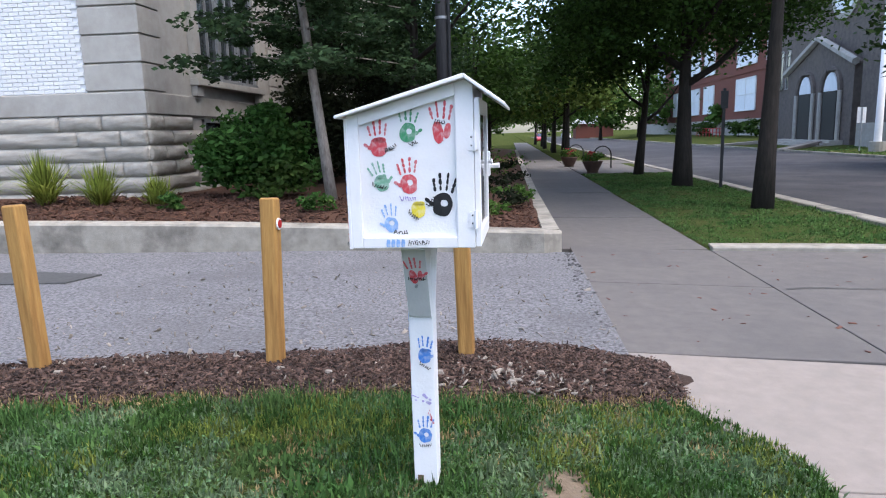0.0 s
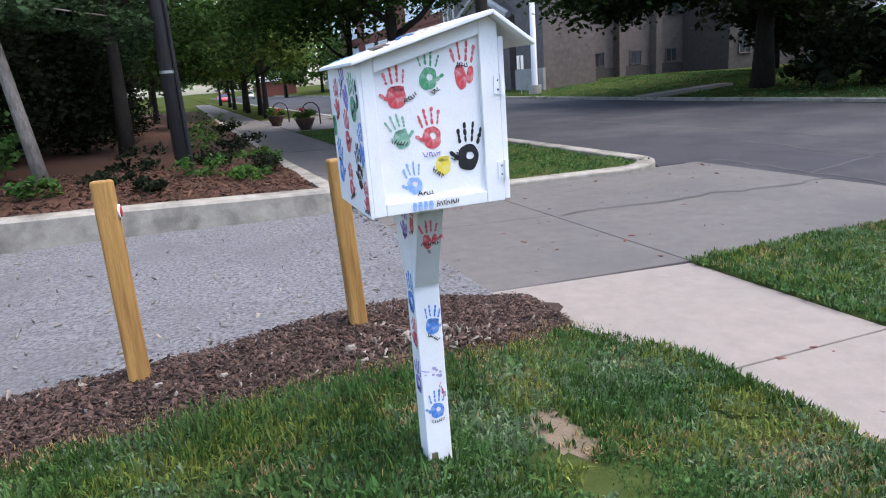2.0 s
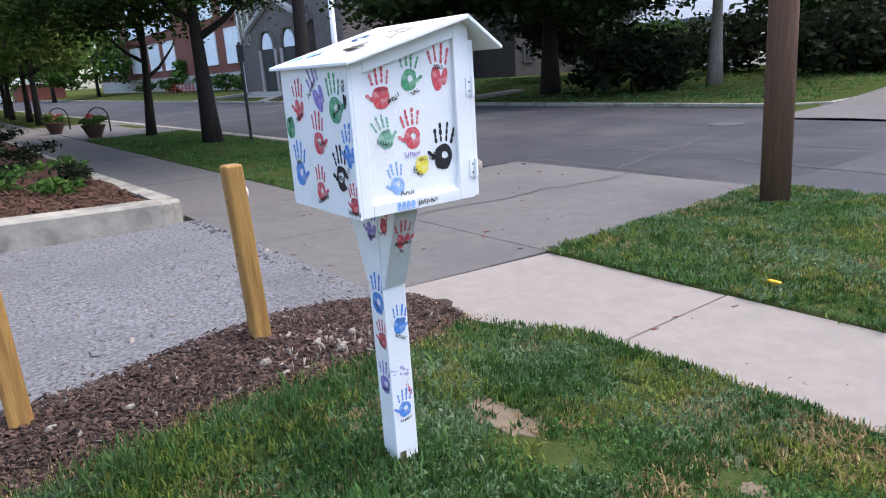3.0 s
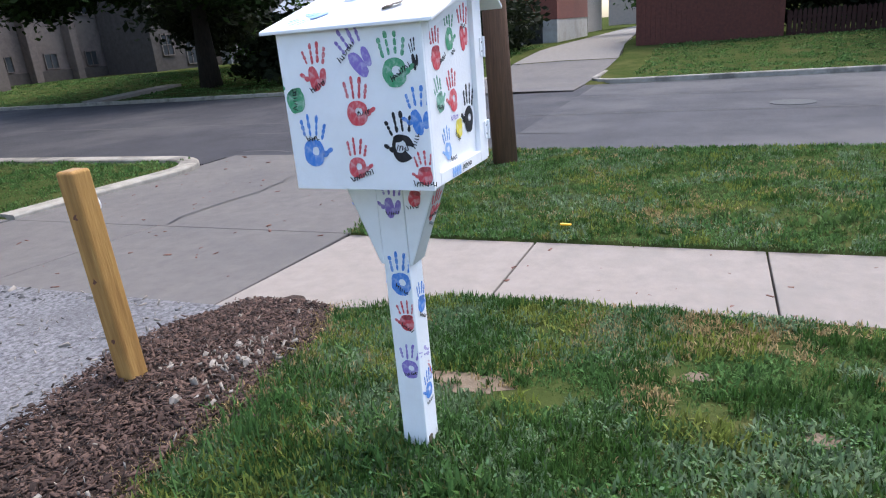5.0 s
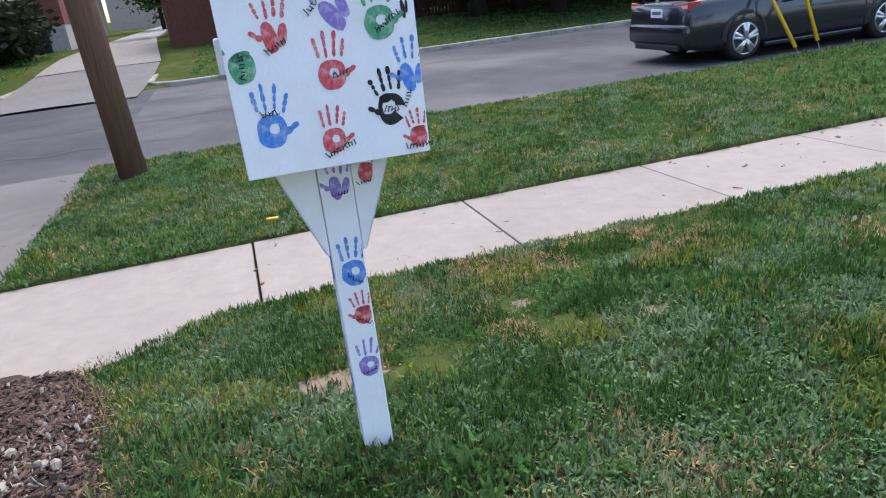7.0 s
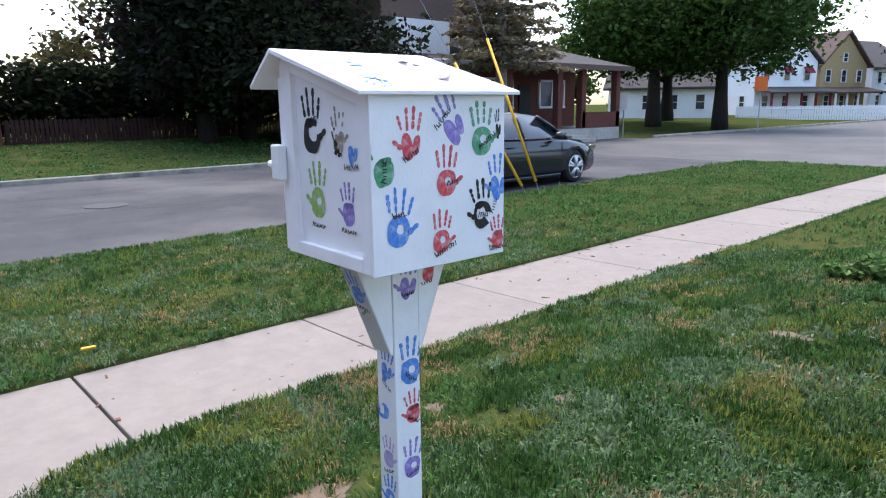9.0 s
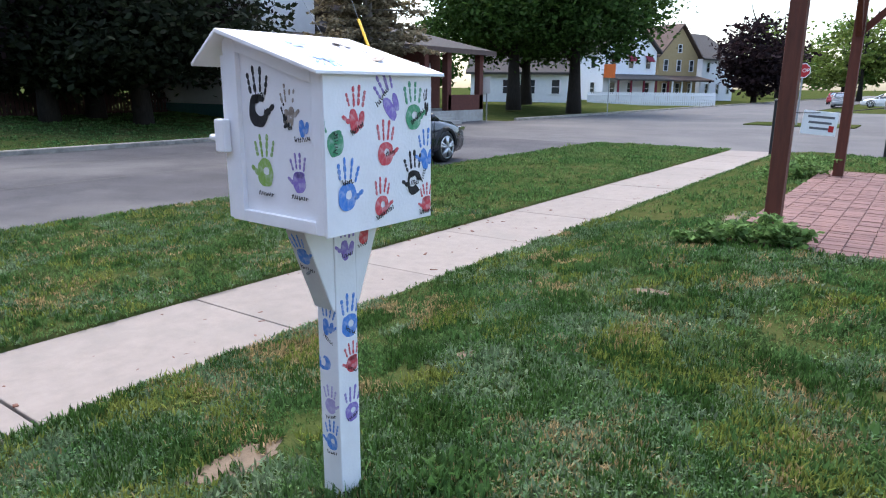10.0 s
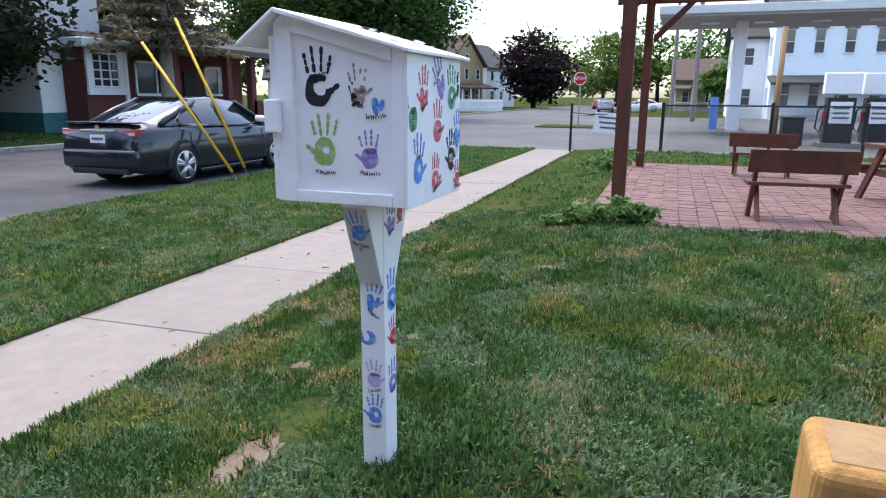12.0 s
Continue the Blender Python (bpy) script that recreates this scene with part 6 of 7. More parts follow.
            part("rim_edge", Geo().tube([(s * 0.936, y + 0.24 * math.cos(j * math.pi / 14), 0.34 + 0.24 * math.sin(j * math.pi / 14)) for j in range(29)], 0.014, 6, False), M["rim"], wheel, smooth=True)
            part("arch", Geo().tube([(s * 0.9, y + 0.4 * math.cos(math.pi * j / 12), 0.36 + 0.4 * math.sin(math.pi * j / 12)) for j in range(13)], 0.045, 6), M["dark"], top)
    part("spoiler", Geo().box(-0.72, 0.72, 2.2, 2.42, 1.085, 1.115), paint, top, bevel=0.012)
    part("chrome_strip", Geo().box(-0.38, 0.38, 2.435, 2.462, 0.945, 0.985), M["chrome"], top, bevel=0.006)
    part("number_plate", Geo().box(-0.16, 0.16, 2.44, 2.475, 0.76, 0.9), M["sign_white"], top, "pale number plate", bevel=0.004)
    part("plate_bar", Geo().box(-0.12, 0.12, 2.475, 2.478, 0.81, 0.855), M["sign_bars"], top)
    part("badge", Geo().tube([(0, 2.445, 1.02), (0, 2.46, 1.02)], 0.05, 14), M["chrome"], top)
    part("rear_bumper", Geo().box(-0.8, 0.8, 2.3, 2.5, 0.34, 0.66), paint, top, bevel=0.06, smooth=True)
    part("bumper_vent", Geo().box(-0.6, 0.6, 2.4, 2.49, 0.24, 0.34), M["dark"], top, bevel=0.02)
    return top


car("parked_sedan", pose(8.64, -7.2, ROAD_Z, 0, 0, 0.5) @ Matrix.Scale(1.08, 4), M["car_paint"], "dark grey saloon car parked along the verge")
for x, y, rz, mt in ((6.5, -78, 4, "metal_grey"), (2.5, -80, 90, "sign_white"), (9.0, -96, 0, "tail_red"), (-10.5, -62, 80, "metal_grey"), (-16, -60, 85, "car_paint"), (5.5, 118, 0, "tail_red"), (12.5, 150, 0, "sign_white")):
    car("parked_car", pose(x, y, ROAD_Z if x < 20 else -0.05, 0, 0, rz), M[mt], "parked car far along the street", "distant parked cars")


# guy-wire guards
def guard(x, y, tx, ty, tz):
    a, b = Vector((x, y, -0.22)), Vector((tx, ty, tz))
    top = thing("guy_wire", "steel guy wire in a yellow plastic guard, anchored in the verge", "guy wire", pose(x, y, -0.22), "guy wires")
    d = b - a
    part("guard_tube", Geo().tube([d * 0.07, d], 0.03, 8), M["yellow_plastic"], top, "bright yellow plastic guard", smooth=True)
    part("wire", Geo().tube([(0, 0, -0.1), d * 0.03, d * 2.2], 0.004, 5), M["metal_grey"], top)


guard(6.66, -5.95, 8.62, -5.85, 2.42)
guard(6.8, -6.5, 8.5, -6.7, 2.95)

# ---- patio, pergola, benches ----
PZ = 0.15
rg3 = random.Random(4)
patio = thing("patio", "faded red brick paver patio in running rows", "patio", kind="structure")
part("bedding", Geo().box(-6.2, -0.42, -9.1, -2.1, PZ - 0.5, PZ - 0.02), M["gravel"], patio)
paver_mesh = Geo().box(-0.096, 0.096, -0.046, 0.046, -0.05, 0).mesh("brick", M["paver"], bevel=0.006)
rest = Geo()
count, row = 0, 0
y = -2.15
while y > -9.05:
    x = -0.52 - rg3.uniform(0, 0.008)
    while x > -6.1:
        zz = PZ + rg3.uniform(-0.004, 0.004)
        if y > -3.35 and count < 300:
            ob = new("brick", paver_mesh)
            ob.parent = patio
            ob.matrix_basis = pose(x, y, zz, rg3.uniform(-0.8, 0.8), rg3.uniform(-0.8, 0.8), rg3.uniform(-0.8, 0.8))
            count += 1
        else:
            rest.box(x - 0.096, x + 0.096, y - 0.046, y + 0.046, zz - 0.04, zz)
        x -= 0.2
    y -= 0.1
    row += 1
tagged(part("far_bricks", rest, M["paver_rest"], patio), kind="stuff")

perg = thing("pergola", "dark red-brown stained timber pergola over the brick patio", "pergola", pose(0, 0, PZ))
POSTS = ((-0.75, -2.85), (-0.74, -8.3), (-5.75, -2.87), (-5.75, -8.3))
for i, (x, y) in enumerate(POSTS):
    part("post", Geo().box(x - 0.075, x + 0.075, y - 0.075, y + 0.075, -0.2, 2.95), M["brown_stain"], perg, bevel=0.008)
for y in (-2.87, -8.3):
    part("beam", Geo().box(-6.25, -0.15, y - 0.06, y + 0.06, 2.95, 3.2), M["brown_stain"], perg, bevel=0.006)
    for x, s in ((-0.75, -1), (-5.75, 1)):
        part("knee_brace", Geo().prism([(x + s * 0.08, 2.25), (x + s * 0.08, 2.4), (x + s * 0.62, 2.95), (x + s * 0.76, 2.95)], y - 0.04, y + 0.04, "y"), M["brown_stain"], perg)
for x in (-0.75, -5.75):
    part("beam", Geo().box(x - 0.06, x + 0.06, -8.8, -2.37, 2.97, 3.21), M["brown_stain"], perg, bevel=0.006)
    for y, s in ((-2.87, -1), (-8.3, 1)):
        part("knee_brace", Geo().prism([(y + s * 0.08, 2.2), (y + s * 0.08, 2.36), (y + s * 0.66, 2.96), (y + s * 0.8, 2.96)], x - 0.04, x + 0.04, "x"), M["brown_stain"], perg)
for i in range(9):
    yy = -2.55 - i * 0.75
    part("rafter", Geo().box(-6.35, -0.05, yy - 0.025, yy + 0.025, 3.215, 3.37), M["brown_stain"], perg, bevel=0.004)


def bench(name, m, label, w=1.15):
    top = thing(name, label, "bench", m, "benches on the patio")
    part("seat", Geo().box(-w / 2, w / 2, -0.18, 0.13, 0.43, 0.475), M["bench_wood"], top, bevel=0.006)
    part("backrest", Geo().prism([(0.17, 0.6), (0.21, 0.6), (0.29, 0.88), (0.25, 0.88)], -w / 2 - 0.03, w / 2 + 0.03, "x"), M["bench_wood"], top, bevel=0.004)
    for s in (-1, 1):
        x = s * (w / 2 - 0.08)
        part("back_leg", Geo().prism([(-0.22, 0.0), (-0.11, 0.0), (0.27, 0.86), (0.2, 0.86)], x - 0.025, x + 0.025, "x"), M["bench_wood"], top, bevel=0.004)
        part("front_leg", Geo().prism([(0.16, 0.0), (0.27, 0.0), (-0.05, 0.43), (-0.15, 0.43)], x - s * 0.055 - 0.025, x - s * 0.055 + 0.025, "x"), M["bench_wood"], top, bevel=0.004)
    return top


bench("garden_bench", pose(-2.59, -2.97, PZ + 0.003, 0, 0, 4) @ Matrix.Scale(0.87, 4), "dark-stained slanted-leg timber bench on brick pavers")
bench("garden_bench", pose(-2.74, -7.35, PZ + 0.003, 0, 0, -8) @ Matrix.Scale(0.82, 4), "dark-stained slanted-leg timber bench at the patio's far side", 1.2)
pt = thing("picnic_table", "dark-stained timber picnic table on the brick patio", "picnic table", pose(-4.4, -4.6, PZ + 0.003, 0, 0, 15))
for k_ in range(5):
    part("top_board", Geo().box(-0.75, 0.75, -0.36 + k_ * 0.145, -0.225 + k_ * 0.145, 0.71, 0.75), M["bench_wood"], pt, bevel=0.005)
for s in (-1, 1):
    part("bench_board", Geo().box(-0.75, 0.75, s * 0.68 - 0.13, s * 0.68 + 0.13, 0.42, 0.46), M["bench_wood"], pt, bevel=0.005)
    part("cross_beam", Geo().box(s * 0.5 - 0.03, s * 0.5 + 0.03, -0.75, 0.75, 0.33, 0.42), M["bench_wood"], pt)
    for q in (-1, 1):
        part("leg", Geo().prism([(q * 0.62, 0), (q * 0.74, 0), (q * 0.3, 0.71), (q * 0.18, 0.71)], s * 0.5 + 0.03, s * 0.5 + 0.07, "x"), M["bench_wood"], pt)


# ---- black fence, signs ----
def fence_z(x):
    return -0.2 + 0.05 * float(smoothstep(1, -2, x))


fence = thing("chain_fence", "black chain-link fence with steel posts and a top rail", "fence", pose(0, 0, 0))
FX = [1.68, -0.98, -4.0, -6.5, -9.5, -12.5]
fy = lambda x: -15.9 - 0.25 * (1.5 - x) * 0.6
for x in FX:
    post = part("post", Geo().tube([(x, fy(x), fence_z(x) - 0.2), (x, fy(x), fence_z(x) + 1.42)], 0.05 if x < 1 else 0.04, 10), M["metal_black"], fence)
    part("cap", Geo().tube([(x, fy(x), fence_z(x) + 1.42), (x, fy(x), fence_z(x) + 1.46), (x, fy(x), fence_z(x) + 1.49)], [0.055, 0.05, 0.015], 10), M["metal_black"], post)
for a, b in zip(FX[1:], FX[2:]):
    part("top_rail", Geo().tube([(a, fy(a), 1.22), (b, fy(b), 1.22)], 0.025, 8), M["metal_black"], fence)
    n = 26
    mg = Geo()
    for i in range(n * 2):
        t = i / (n * 2) * (a - b)
        for s in (-1, 1):
            x0, x1 = a - t, a - t + s * 0.65
            x1 = min(max(x1, b), a)
            zt = abs(x1 - x0) / 0.65 * 1.35
            if zt > 0.05:
                mg.tube([(x0, fy(x0), -0.12), (x1, fy(x1), -0.12 + zt)], 0.0035, 3, False)
    tagged(part("mesh_wire", mg, M["metal_black"], fence), kind="stuff")
part("chain", Geo().tube([(1.68, fy(1.68), 0.98), (1.1, fy(1.1), 0.93), (0.3, fy(0.3), 0.95), (-0.98, fy(-0.98), 1.12)], 0.012, 6), M["metal_black"], fence)
sg = thing("notice_sign", "white notice board with dark printed lines hung on the chain", "sign", pose(0.6, fy(0.6), 0.66, 0, -4, 0))
part("board", Geo().box(-0.42, 0.42, -0.01, 0.01, -0.3, 0.32), M["sign_white"], sg, bevel=0.004)
for i in range(3):
    part("text_bar", Geo().box(-0.34 + 0.05 * i, 0.3 - 0.04 * i, 0.0105, 0.013, 0.14 - 0.15 * i, 0.2 - 0.15 * i), M["sign_bars"], sg)
part("emblem", Geo().box(-0.36, -0.24, 0.0105, 0.014, -0.2, -0.04), M["sign_red"], sg)

st_ = thing("stop_sign", "red octagonal stop sign on a steel post", "street sign", pose(3.8, -33.5, -0.2, 0, 0, -3))
part("stake", Geo().box(-0.035, 0.035, -0.03, 0.03, -0.2, 3.0), M["metal_grey"], st_)
oct_ = lambda r: [(r * math.cos(math.radians(22.5 + 45 * j)), 2.65 + r * math.sin(math.radians(22.5 + 45 * j))) for j in range(8)]
part("border", Geo().prism(oct_(0.37), 0.031, 0.04, "y"), M["sign_white"], st_)
part("plate", Geo().prism(oct_(0.335), 0.04, 0.044, "y"), M["sign_red"], st_)
cu = bpy.data.curves.new("stop_text", "FONT")
cu.body, cu.size, cu.align_x, cu.align_y, cu.extrude = "STOP", 0.25, "CENTER", "CENTER", 0.002
cu.materials.append(M["sign_white"])
ob = new("lettering", cu)
ob.parent = st_
ob.matrix_basis = pose(0, 0.047, 2.65, 90, 0, 180)
for x, y, h, mt in ((19.0, -28.3, 2.3, "sign_white"), (20.5, 41.5, 2.6, "sign_white")):
    s_ = thing("road_sign", "small sign plate on a thin steel post", "street sign", pose(x, y, -0.2))
    part("stake", Geo().box(-0.03, 0.03, -0.03, 0.03, -0.2, h), M["metal_grey"], s_)
    part("plate", Geo().box(-0.25, 0.25, 0.031, 0.04, h - 0.9, h), M[mt], s_, bevel=0.01)

# ---- buildings ----
def window(parent, axis, a, c, z0, z1, w, plane, out, frame_mat, bars=(1, 1), depth=0.1, arched=False, pane=None, hood=None):
    """A framed window on a wall: axis 'x' means the wall runs along x; plane is the wall's place, out its outer side."""
    def bx(g, u0, u1, d0, d1, q0, q1):
        lo, hi = min(plane + out * d0, plane + out * d1), max(plane + out * d0, plane + out * d1)
        return g.box(u0, u1, lo, hi, q0, q1) if axis == "x" else g.box(lo, hi, u0, u1, q0, q1)
    f = 0.07 if w < 2 else 0.12
    fr = bx(bx(bx(bx(Geo(), a - w / 2, a - w / 2 + f, -0.03, depth, z0, z1), a + w / 2 - f, a + w / 2, -0.03, depth, z0, z1), a - w / 2, a + w / 2, -0.03, depth, z1 - f, z1), a - w / 2, a + w / 2, -0.03, depth + 0.04, z0, z0 + f)
    for i in range(1, bars[0]):
        u = a - w / 2 + w * i / bars[0]
        bx(fr, u - f * 0.35, u + f * 0.35, 0.0, depth * 0.8, z0, z1)
    for i in range(1, bars[1]):
        q = z0 + (z1 - z0) * i / bars[1]
        bx(fr, a - w / 2, a + w / 2, 0.0, depth * 0.8, q - f * 0.35, q + f * 0.35)
    win = part("window", fr, frame_mat, parent)
    part("pane", bx(Geo(), a - w / 2 + 0.02, a + w / 2 - 0.02, 0.004, depth * 0.35, z0 + 0.02, z1 - 0.02), pane or M["window_glass"], win)
    if arched:
        pts = [(a + w / 2 * math.cos(t), z1 - 0.01 + w / 2 * math.sin(t)) for t in (j * math.pi / 10 for j in range(11))]
        lo, hi = sorted((plane + out * 0.004, plane + out * depth * 0.4))
        part("arch_pane", Geo().prism(pts, lo, hi, "y" if axis == "x" else "x"), pane or M["window_glass"], win)
        ring = [(a + (w / 2 + 0.05) * math.cos(t), z1 + (w / 2 + 0.05) * math.sin(t)) for t in (j * math.pi / 10 for j in range(11))]
        part("arch_trim", Geo().tube([(u, plane + out * depth * 0.5, q) if axis == "x" else (plane + out * depth * 0.5, u, q) for u, q in ring], 0.07 if w < 2 else 0.12, 6), frame_mat, win)
    if hood:
        part("hood", bx(Geo(), a - w / 2 - 0.1, a + w / 2 + 0.1, 0, depth + 0.12, z1, z1 + 0.14), hood, win)
    return win


# stone building behind the bed
SX, SY = -6.75, 12.25
lb = thing("stone_building", "pale limestone and white-painted brick building with rusticated base", "building")
part("wall", Geo().box(-34, SX, SY, SY + 0.5, -0.2, 10.5), M["limestone"], lb)
part("wall", Geo().box(SX - 0.5, SX, SY + 0.501, 48, -0.2, 10.5), M["limestone"], lb)
part("wall", Geo().box(-34, SX - 0.501, 47.5, 48, -0.2, 10.5), M["limestone"], lb)
part("wall", Geo().box(-34.5, -34.002, SY, 48, -0.2, 10.5), M["limestone"], lb)
part("roof", Geo().box(-34.6, SX + 0.4, SY - 0.4, 48.3, 10.502, 10.9), M["limestone"], lb)
rb = random.Random(12)
variants = []
for v_ in range(5):
    g = Geo()
    nx, nz = 16, 6
    ph_ = [(rb.uniform(3, 9), rb.uniform(2, 6), rb.uniform(0, 6.28)) for _ in range(4)]
    vs = []
    for j in range(nz + 1):
        for i in range(nx + 1):
            edge = min(i, nx - i, 1) * min(j, nz - j, 1)
            u_, w_ = i / nx, j / nz
            swell = 0.022 + 0.03 * math.sin(math.pi * w_) ** 0.6 + sum(0.006 * math.sin(a * u_ + b * w_ + c) for a, b, c in ph_) + rb.uniform(-0.003, 0.003)
            vs.append((u_ - 0.5, -(0.02 + (swell if edge else 0.0)), w_ - 0.5))
    k_ = len(vs)
    vs += [(-0.5, 0.05, -0.5), (0.5, 0.05, -0.5), (0.5, 0.05, 0.5), (-0.5, 0.05, 0.5)]
    fs = [(j * (nx + 1) + i, j * (nx + 1) + i + 1, (j + 1) * (nx + 1) + i + 1, (j + 1) * (nx + 1) + i) for j in range(nz) for i in range(nx)]
    fs += [(0, k_, k_ + 1, nx), (nz * (nx + 1), (nz + 1) * (nx + 1) - 1, k_ + 2, k_ + 3), tuple(range(0, (nz + 1) * (nx + 1), nx + 1)) + (k_ + 3, k_), tuple(range(nx, (nz + 1) * (nx + 1), nx + 1))[::-1] + (k_ + 1, k_ + 2)]
    variants.append(g.add(vs, fs).mesh("stone_block", M["rock_face"], smooth=True))
for course in range(6):
    z = 0.26 + course * 0.2967
    u = SX - 0.0
    first = True
    while u > -13:
        w = rb.uniform(0.85, 1.7) if not first else (0.9 if course % 2 else 0.55)
        first = False
        ob = new("stone_block", variants[rb.randrange(5)])
        ob.parent = lb
        ob.matrix_basis = Matrix.Translation((u - w / 2, SY - 0.001, z + 0.148)) @ Matrix.Diagonal((w - 0.006, 1, 0.286, 1))
        u -= w
    u, first = SY, True
    while u < 25:
        w = rb.uniform(0.85, 1.7) if not first else (0.55 if course % 2 else 0.9)
        first = False
        if not (u < 15.7 and u + w > 14.5 and course > 0):
            ob = new("stone_block", variants[rb.randrange(5)])
            ob.parent = lb
            ob.matrix_basis = Matrix.Translation((SX + 0.001, u + w / 2, z + 0.148)) @ Matrix.Rotation(radians(90), 4, "Z") @ Matrix.Diagonal((w - 0.006, 1, 0.286, 1))
        u += w
part("belt_course", Geo().box(-34, SX + 0.06, SY - 0.06, SY, 2.042, 2.46), M["limestone"], lb, "smooth limestone belt course", bevel=0.02)
part("belt_course", Geo().box(SX, SX + 0.06, SY + 0.001, 48, 2.042, 2.46), M["limestone"], lb, bevel=0.02)
for i in range(13):
    z0 = 2.49 + i * 0.515
    part("quoin", Geo().box(SX - 1.12, SX + 0.05, SY - 0.05, SY + 0.75, z0, z0 + 0.485), M["limestone"], lb, "dressed limestone corner block", bevel=0.014)
brick_mesh = Geo().box(-0.1, 0.1, -0.012, 0.01, -0.033, 0.033).mesh("brick", M["white_brick"], bevel=0.005)
part("brick_panel", Geo().box(-34, SX - 1.121, SY - 0.012, SY - 0.001, 2.462, 9.9), M["mortar"], lb, "white-painted brick panel")
cnt = 0
for c in range(25):
    x = SX - 1.24 - (0.105 if c % 2 else 0)
    while x > SX - 3.75 and cnt < 300:
        ob = new("brick", brick_mesh)
        ob.parent = lb
        ob.matrix_basis = Matrix.Translation((x, SY - 0.02, 2.505 + c * 0.076))
        x -= 0.21
        cnt += 1
rest = Geo()
for c in range(60):
    x = SX - 1.24 - (0.105 if c % 2 else 0)
    while x > -15:
        if not (c < 25 and x > SX - 3.75):
            rest.box(x - 0.1, x + 0.1, SY - 0.03, SY - 0.01, 2.505 + c * 0.076 - 0.033, 2.505 + c * 0.076 + 0.033)
        x -= 0.21
tagged(part("far_bricks", rest, M["white_brick"], lb), kind="stuff")
for y0 in (14.5, 21.5, 29.5, 37.5):
    part("window_surround", Geo().box(SX, SX + 0.14, y0 - 0.3, y0 - 0.01, 2.47, 6.4), M["limestone"], lb, bevel=0.01)
    part("window_surround", Geo().box(SX, SX + 0.14, y0 + 3.31, y0 + 3.6, 2.47, 6.4), M["limestone"], lb, bevel=0.01)
    part("window_sill", Geo().box(SX, SX + 0.2, y0 - 0.35, y0 + 3.65, 2.7, 2.85), M["limestone"], lb, bevel=0.015)
    for i in range(3):
        window(lb, "y", y0 + 0.55 + i * 1.1, 0, 2.86, 6.3, 1.06, SX, 1, M["metal_grey"], (2, 3), 0.1)
    window(lb, "y", y0 + 0.6, 0, 0.66, 1.98, 1.1, SX, 1, M["metal_grey"], (1, 2), 0.06)
for y0 in (18.9, 27.1):
    for i in range(12):
        part("quoin", Geo().box(SX, SX + 0.07, y0, y0 + 1.1, 2.49 + i * 0.515, 2.975 + i * 0.515), M["limestone"], lb, bevel=0.012)

# grey stone church
ch = thing("stone_church", "dark grey stone church with round window and arched doors", "church", pose(0, 0, 0.3))
part("nave_wall", Geo().prism([(46.5, -0.5), (64, -0.5), (64, 13), (55.2, 21), (46.5, 13)], 24, 25, "x"), M["church_stone"], ch, "gabled stone front")
part("nave_wall", Geo().box(25.001, 52, 46.5, 47.3, -0.5, 13), M["church_stone"], ch)
part("nave_wall", Geo().box(25.001, 52, 63.2, 64, -0.5, 13), M["church_stone"], ch)
part("roof", Geo().prism([(46.1, 13), (55.2, 21.4), (64.4, 13), (64.4, 13.4), (55.2, 21.9), (46.1, 13.4)], 24.5, 52.5, "x"), M["roof_dark"], ch)
part("rose_window", Geo().tube([(23.98, 51.8, 10.6), (23.86, 51.8, 10.6)], 2.1, 28), M["limestone"], ch, "round stone window ring")
part("rose_pane", Geo().tube([(23.86, 51.8, 10.6), (23.82, 51.8, 10.6)], 1.65, 28), M["blind_white"], ch, "pale round glazing")
part("portal", Geo().prism([(48.6, -0.3), (59.5, -0.3), (59.5, 5.3), (54, 7.4), (48.6, 5.3)], 23.3, 23.99, "x"), M["church_stone"], ch, "projecting gabled stone porch")
part("portal_coping", Geo().tube([(23.2, 59.8, 5.3), (23.2, 54, 7.5), (23.2, 48.3, 5.3)], 0.28, 6), M["limestone"], ch)
for y in (51.6, 55.8):
    d = part("arched_door", Geo().box(23.14, 23.29, y - 1.0, y + 1.0, -0.2, 3.5), M["dark"], ch, "dark double door")
    part("arch_pane", Geo().prism([(y + 1.0 * math.cos(t), 3.52 + 1.3 * math.sin(t)) for t in (j * math.pi / 10 for j in range(11))], 23.15, 23.28, "x"), M["blind_white"], d, "pale arched light over the door")
    part("arch_trim", Geo().tube([(23.2, y + 1.45 * math.cos(t), 3.5 + 1.6 * math.sin(t)) for t in (j * math.pi / 10 for j in range(11))], 0.2, 6), M["church_stone"], ch)
    for s in (-1.5, 1.5):
        part("door_column", Geo().tube([(23.15, y + s, -0.2), (23.15, y + s, 3.5)], 0.16, 10), M["limestone"], ch)
for s in range(3):
    part("step", Geo().box(21.6 + s * 0.4, 23.3, 49.5, 58.5, -0.45 + s * 0.16, -0.29 + s * 0.16), M["limestone"], ch)
part("tower", Geo().box(22.8, 27, 42.4, 46.499, -0.5, 24), M["church_stone"], ch, "square stone corner tower")
part("tower_base", Geo().box(22.6, 22.798, 42.2, 46.4, -0.5, 1.2), M["limestone"], ch)
part("downpipe", Geo().tube([(23.9, 63.4, 0), (23.9, 63.4, 13)], 0.1, 8), M["trim_white"], ch)
for y in (61.2, 62.6):
    window(ch, "y", y, 0, 4.2, 7.0, 0.8, 24, -1, M["limestone"], (1, 1), 0.1, True)
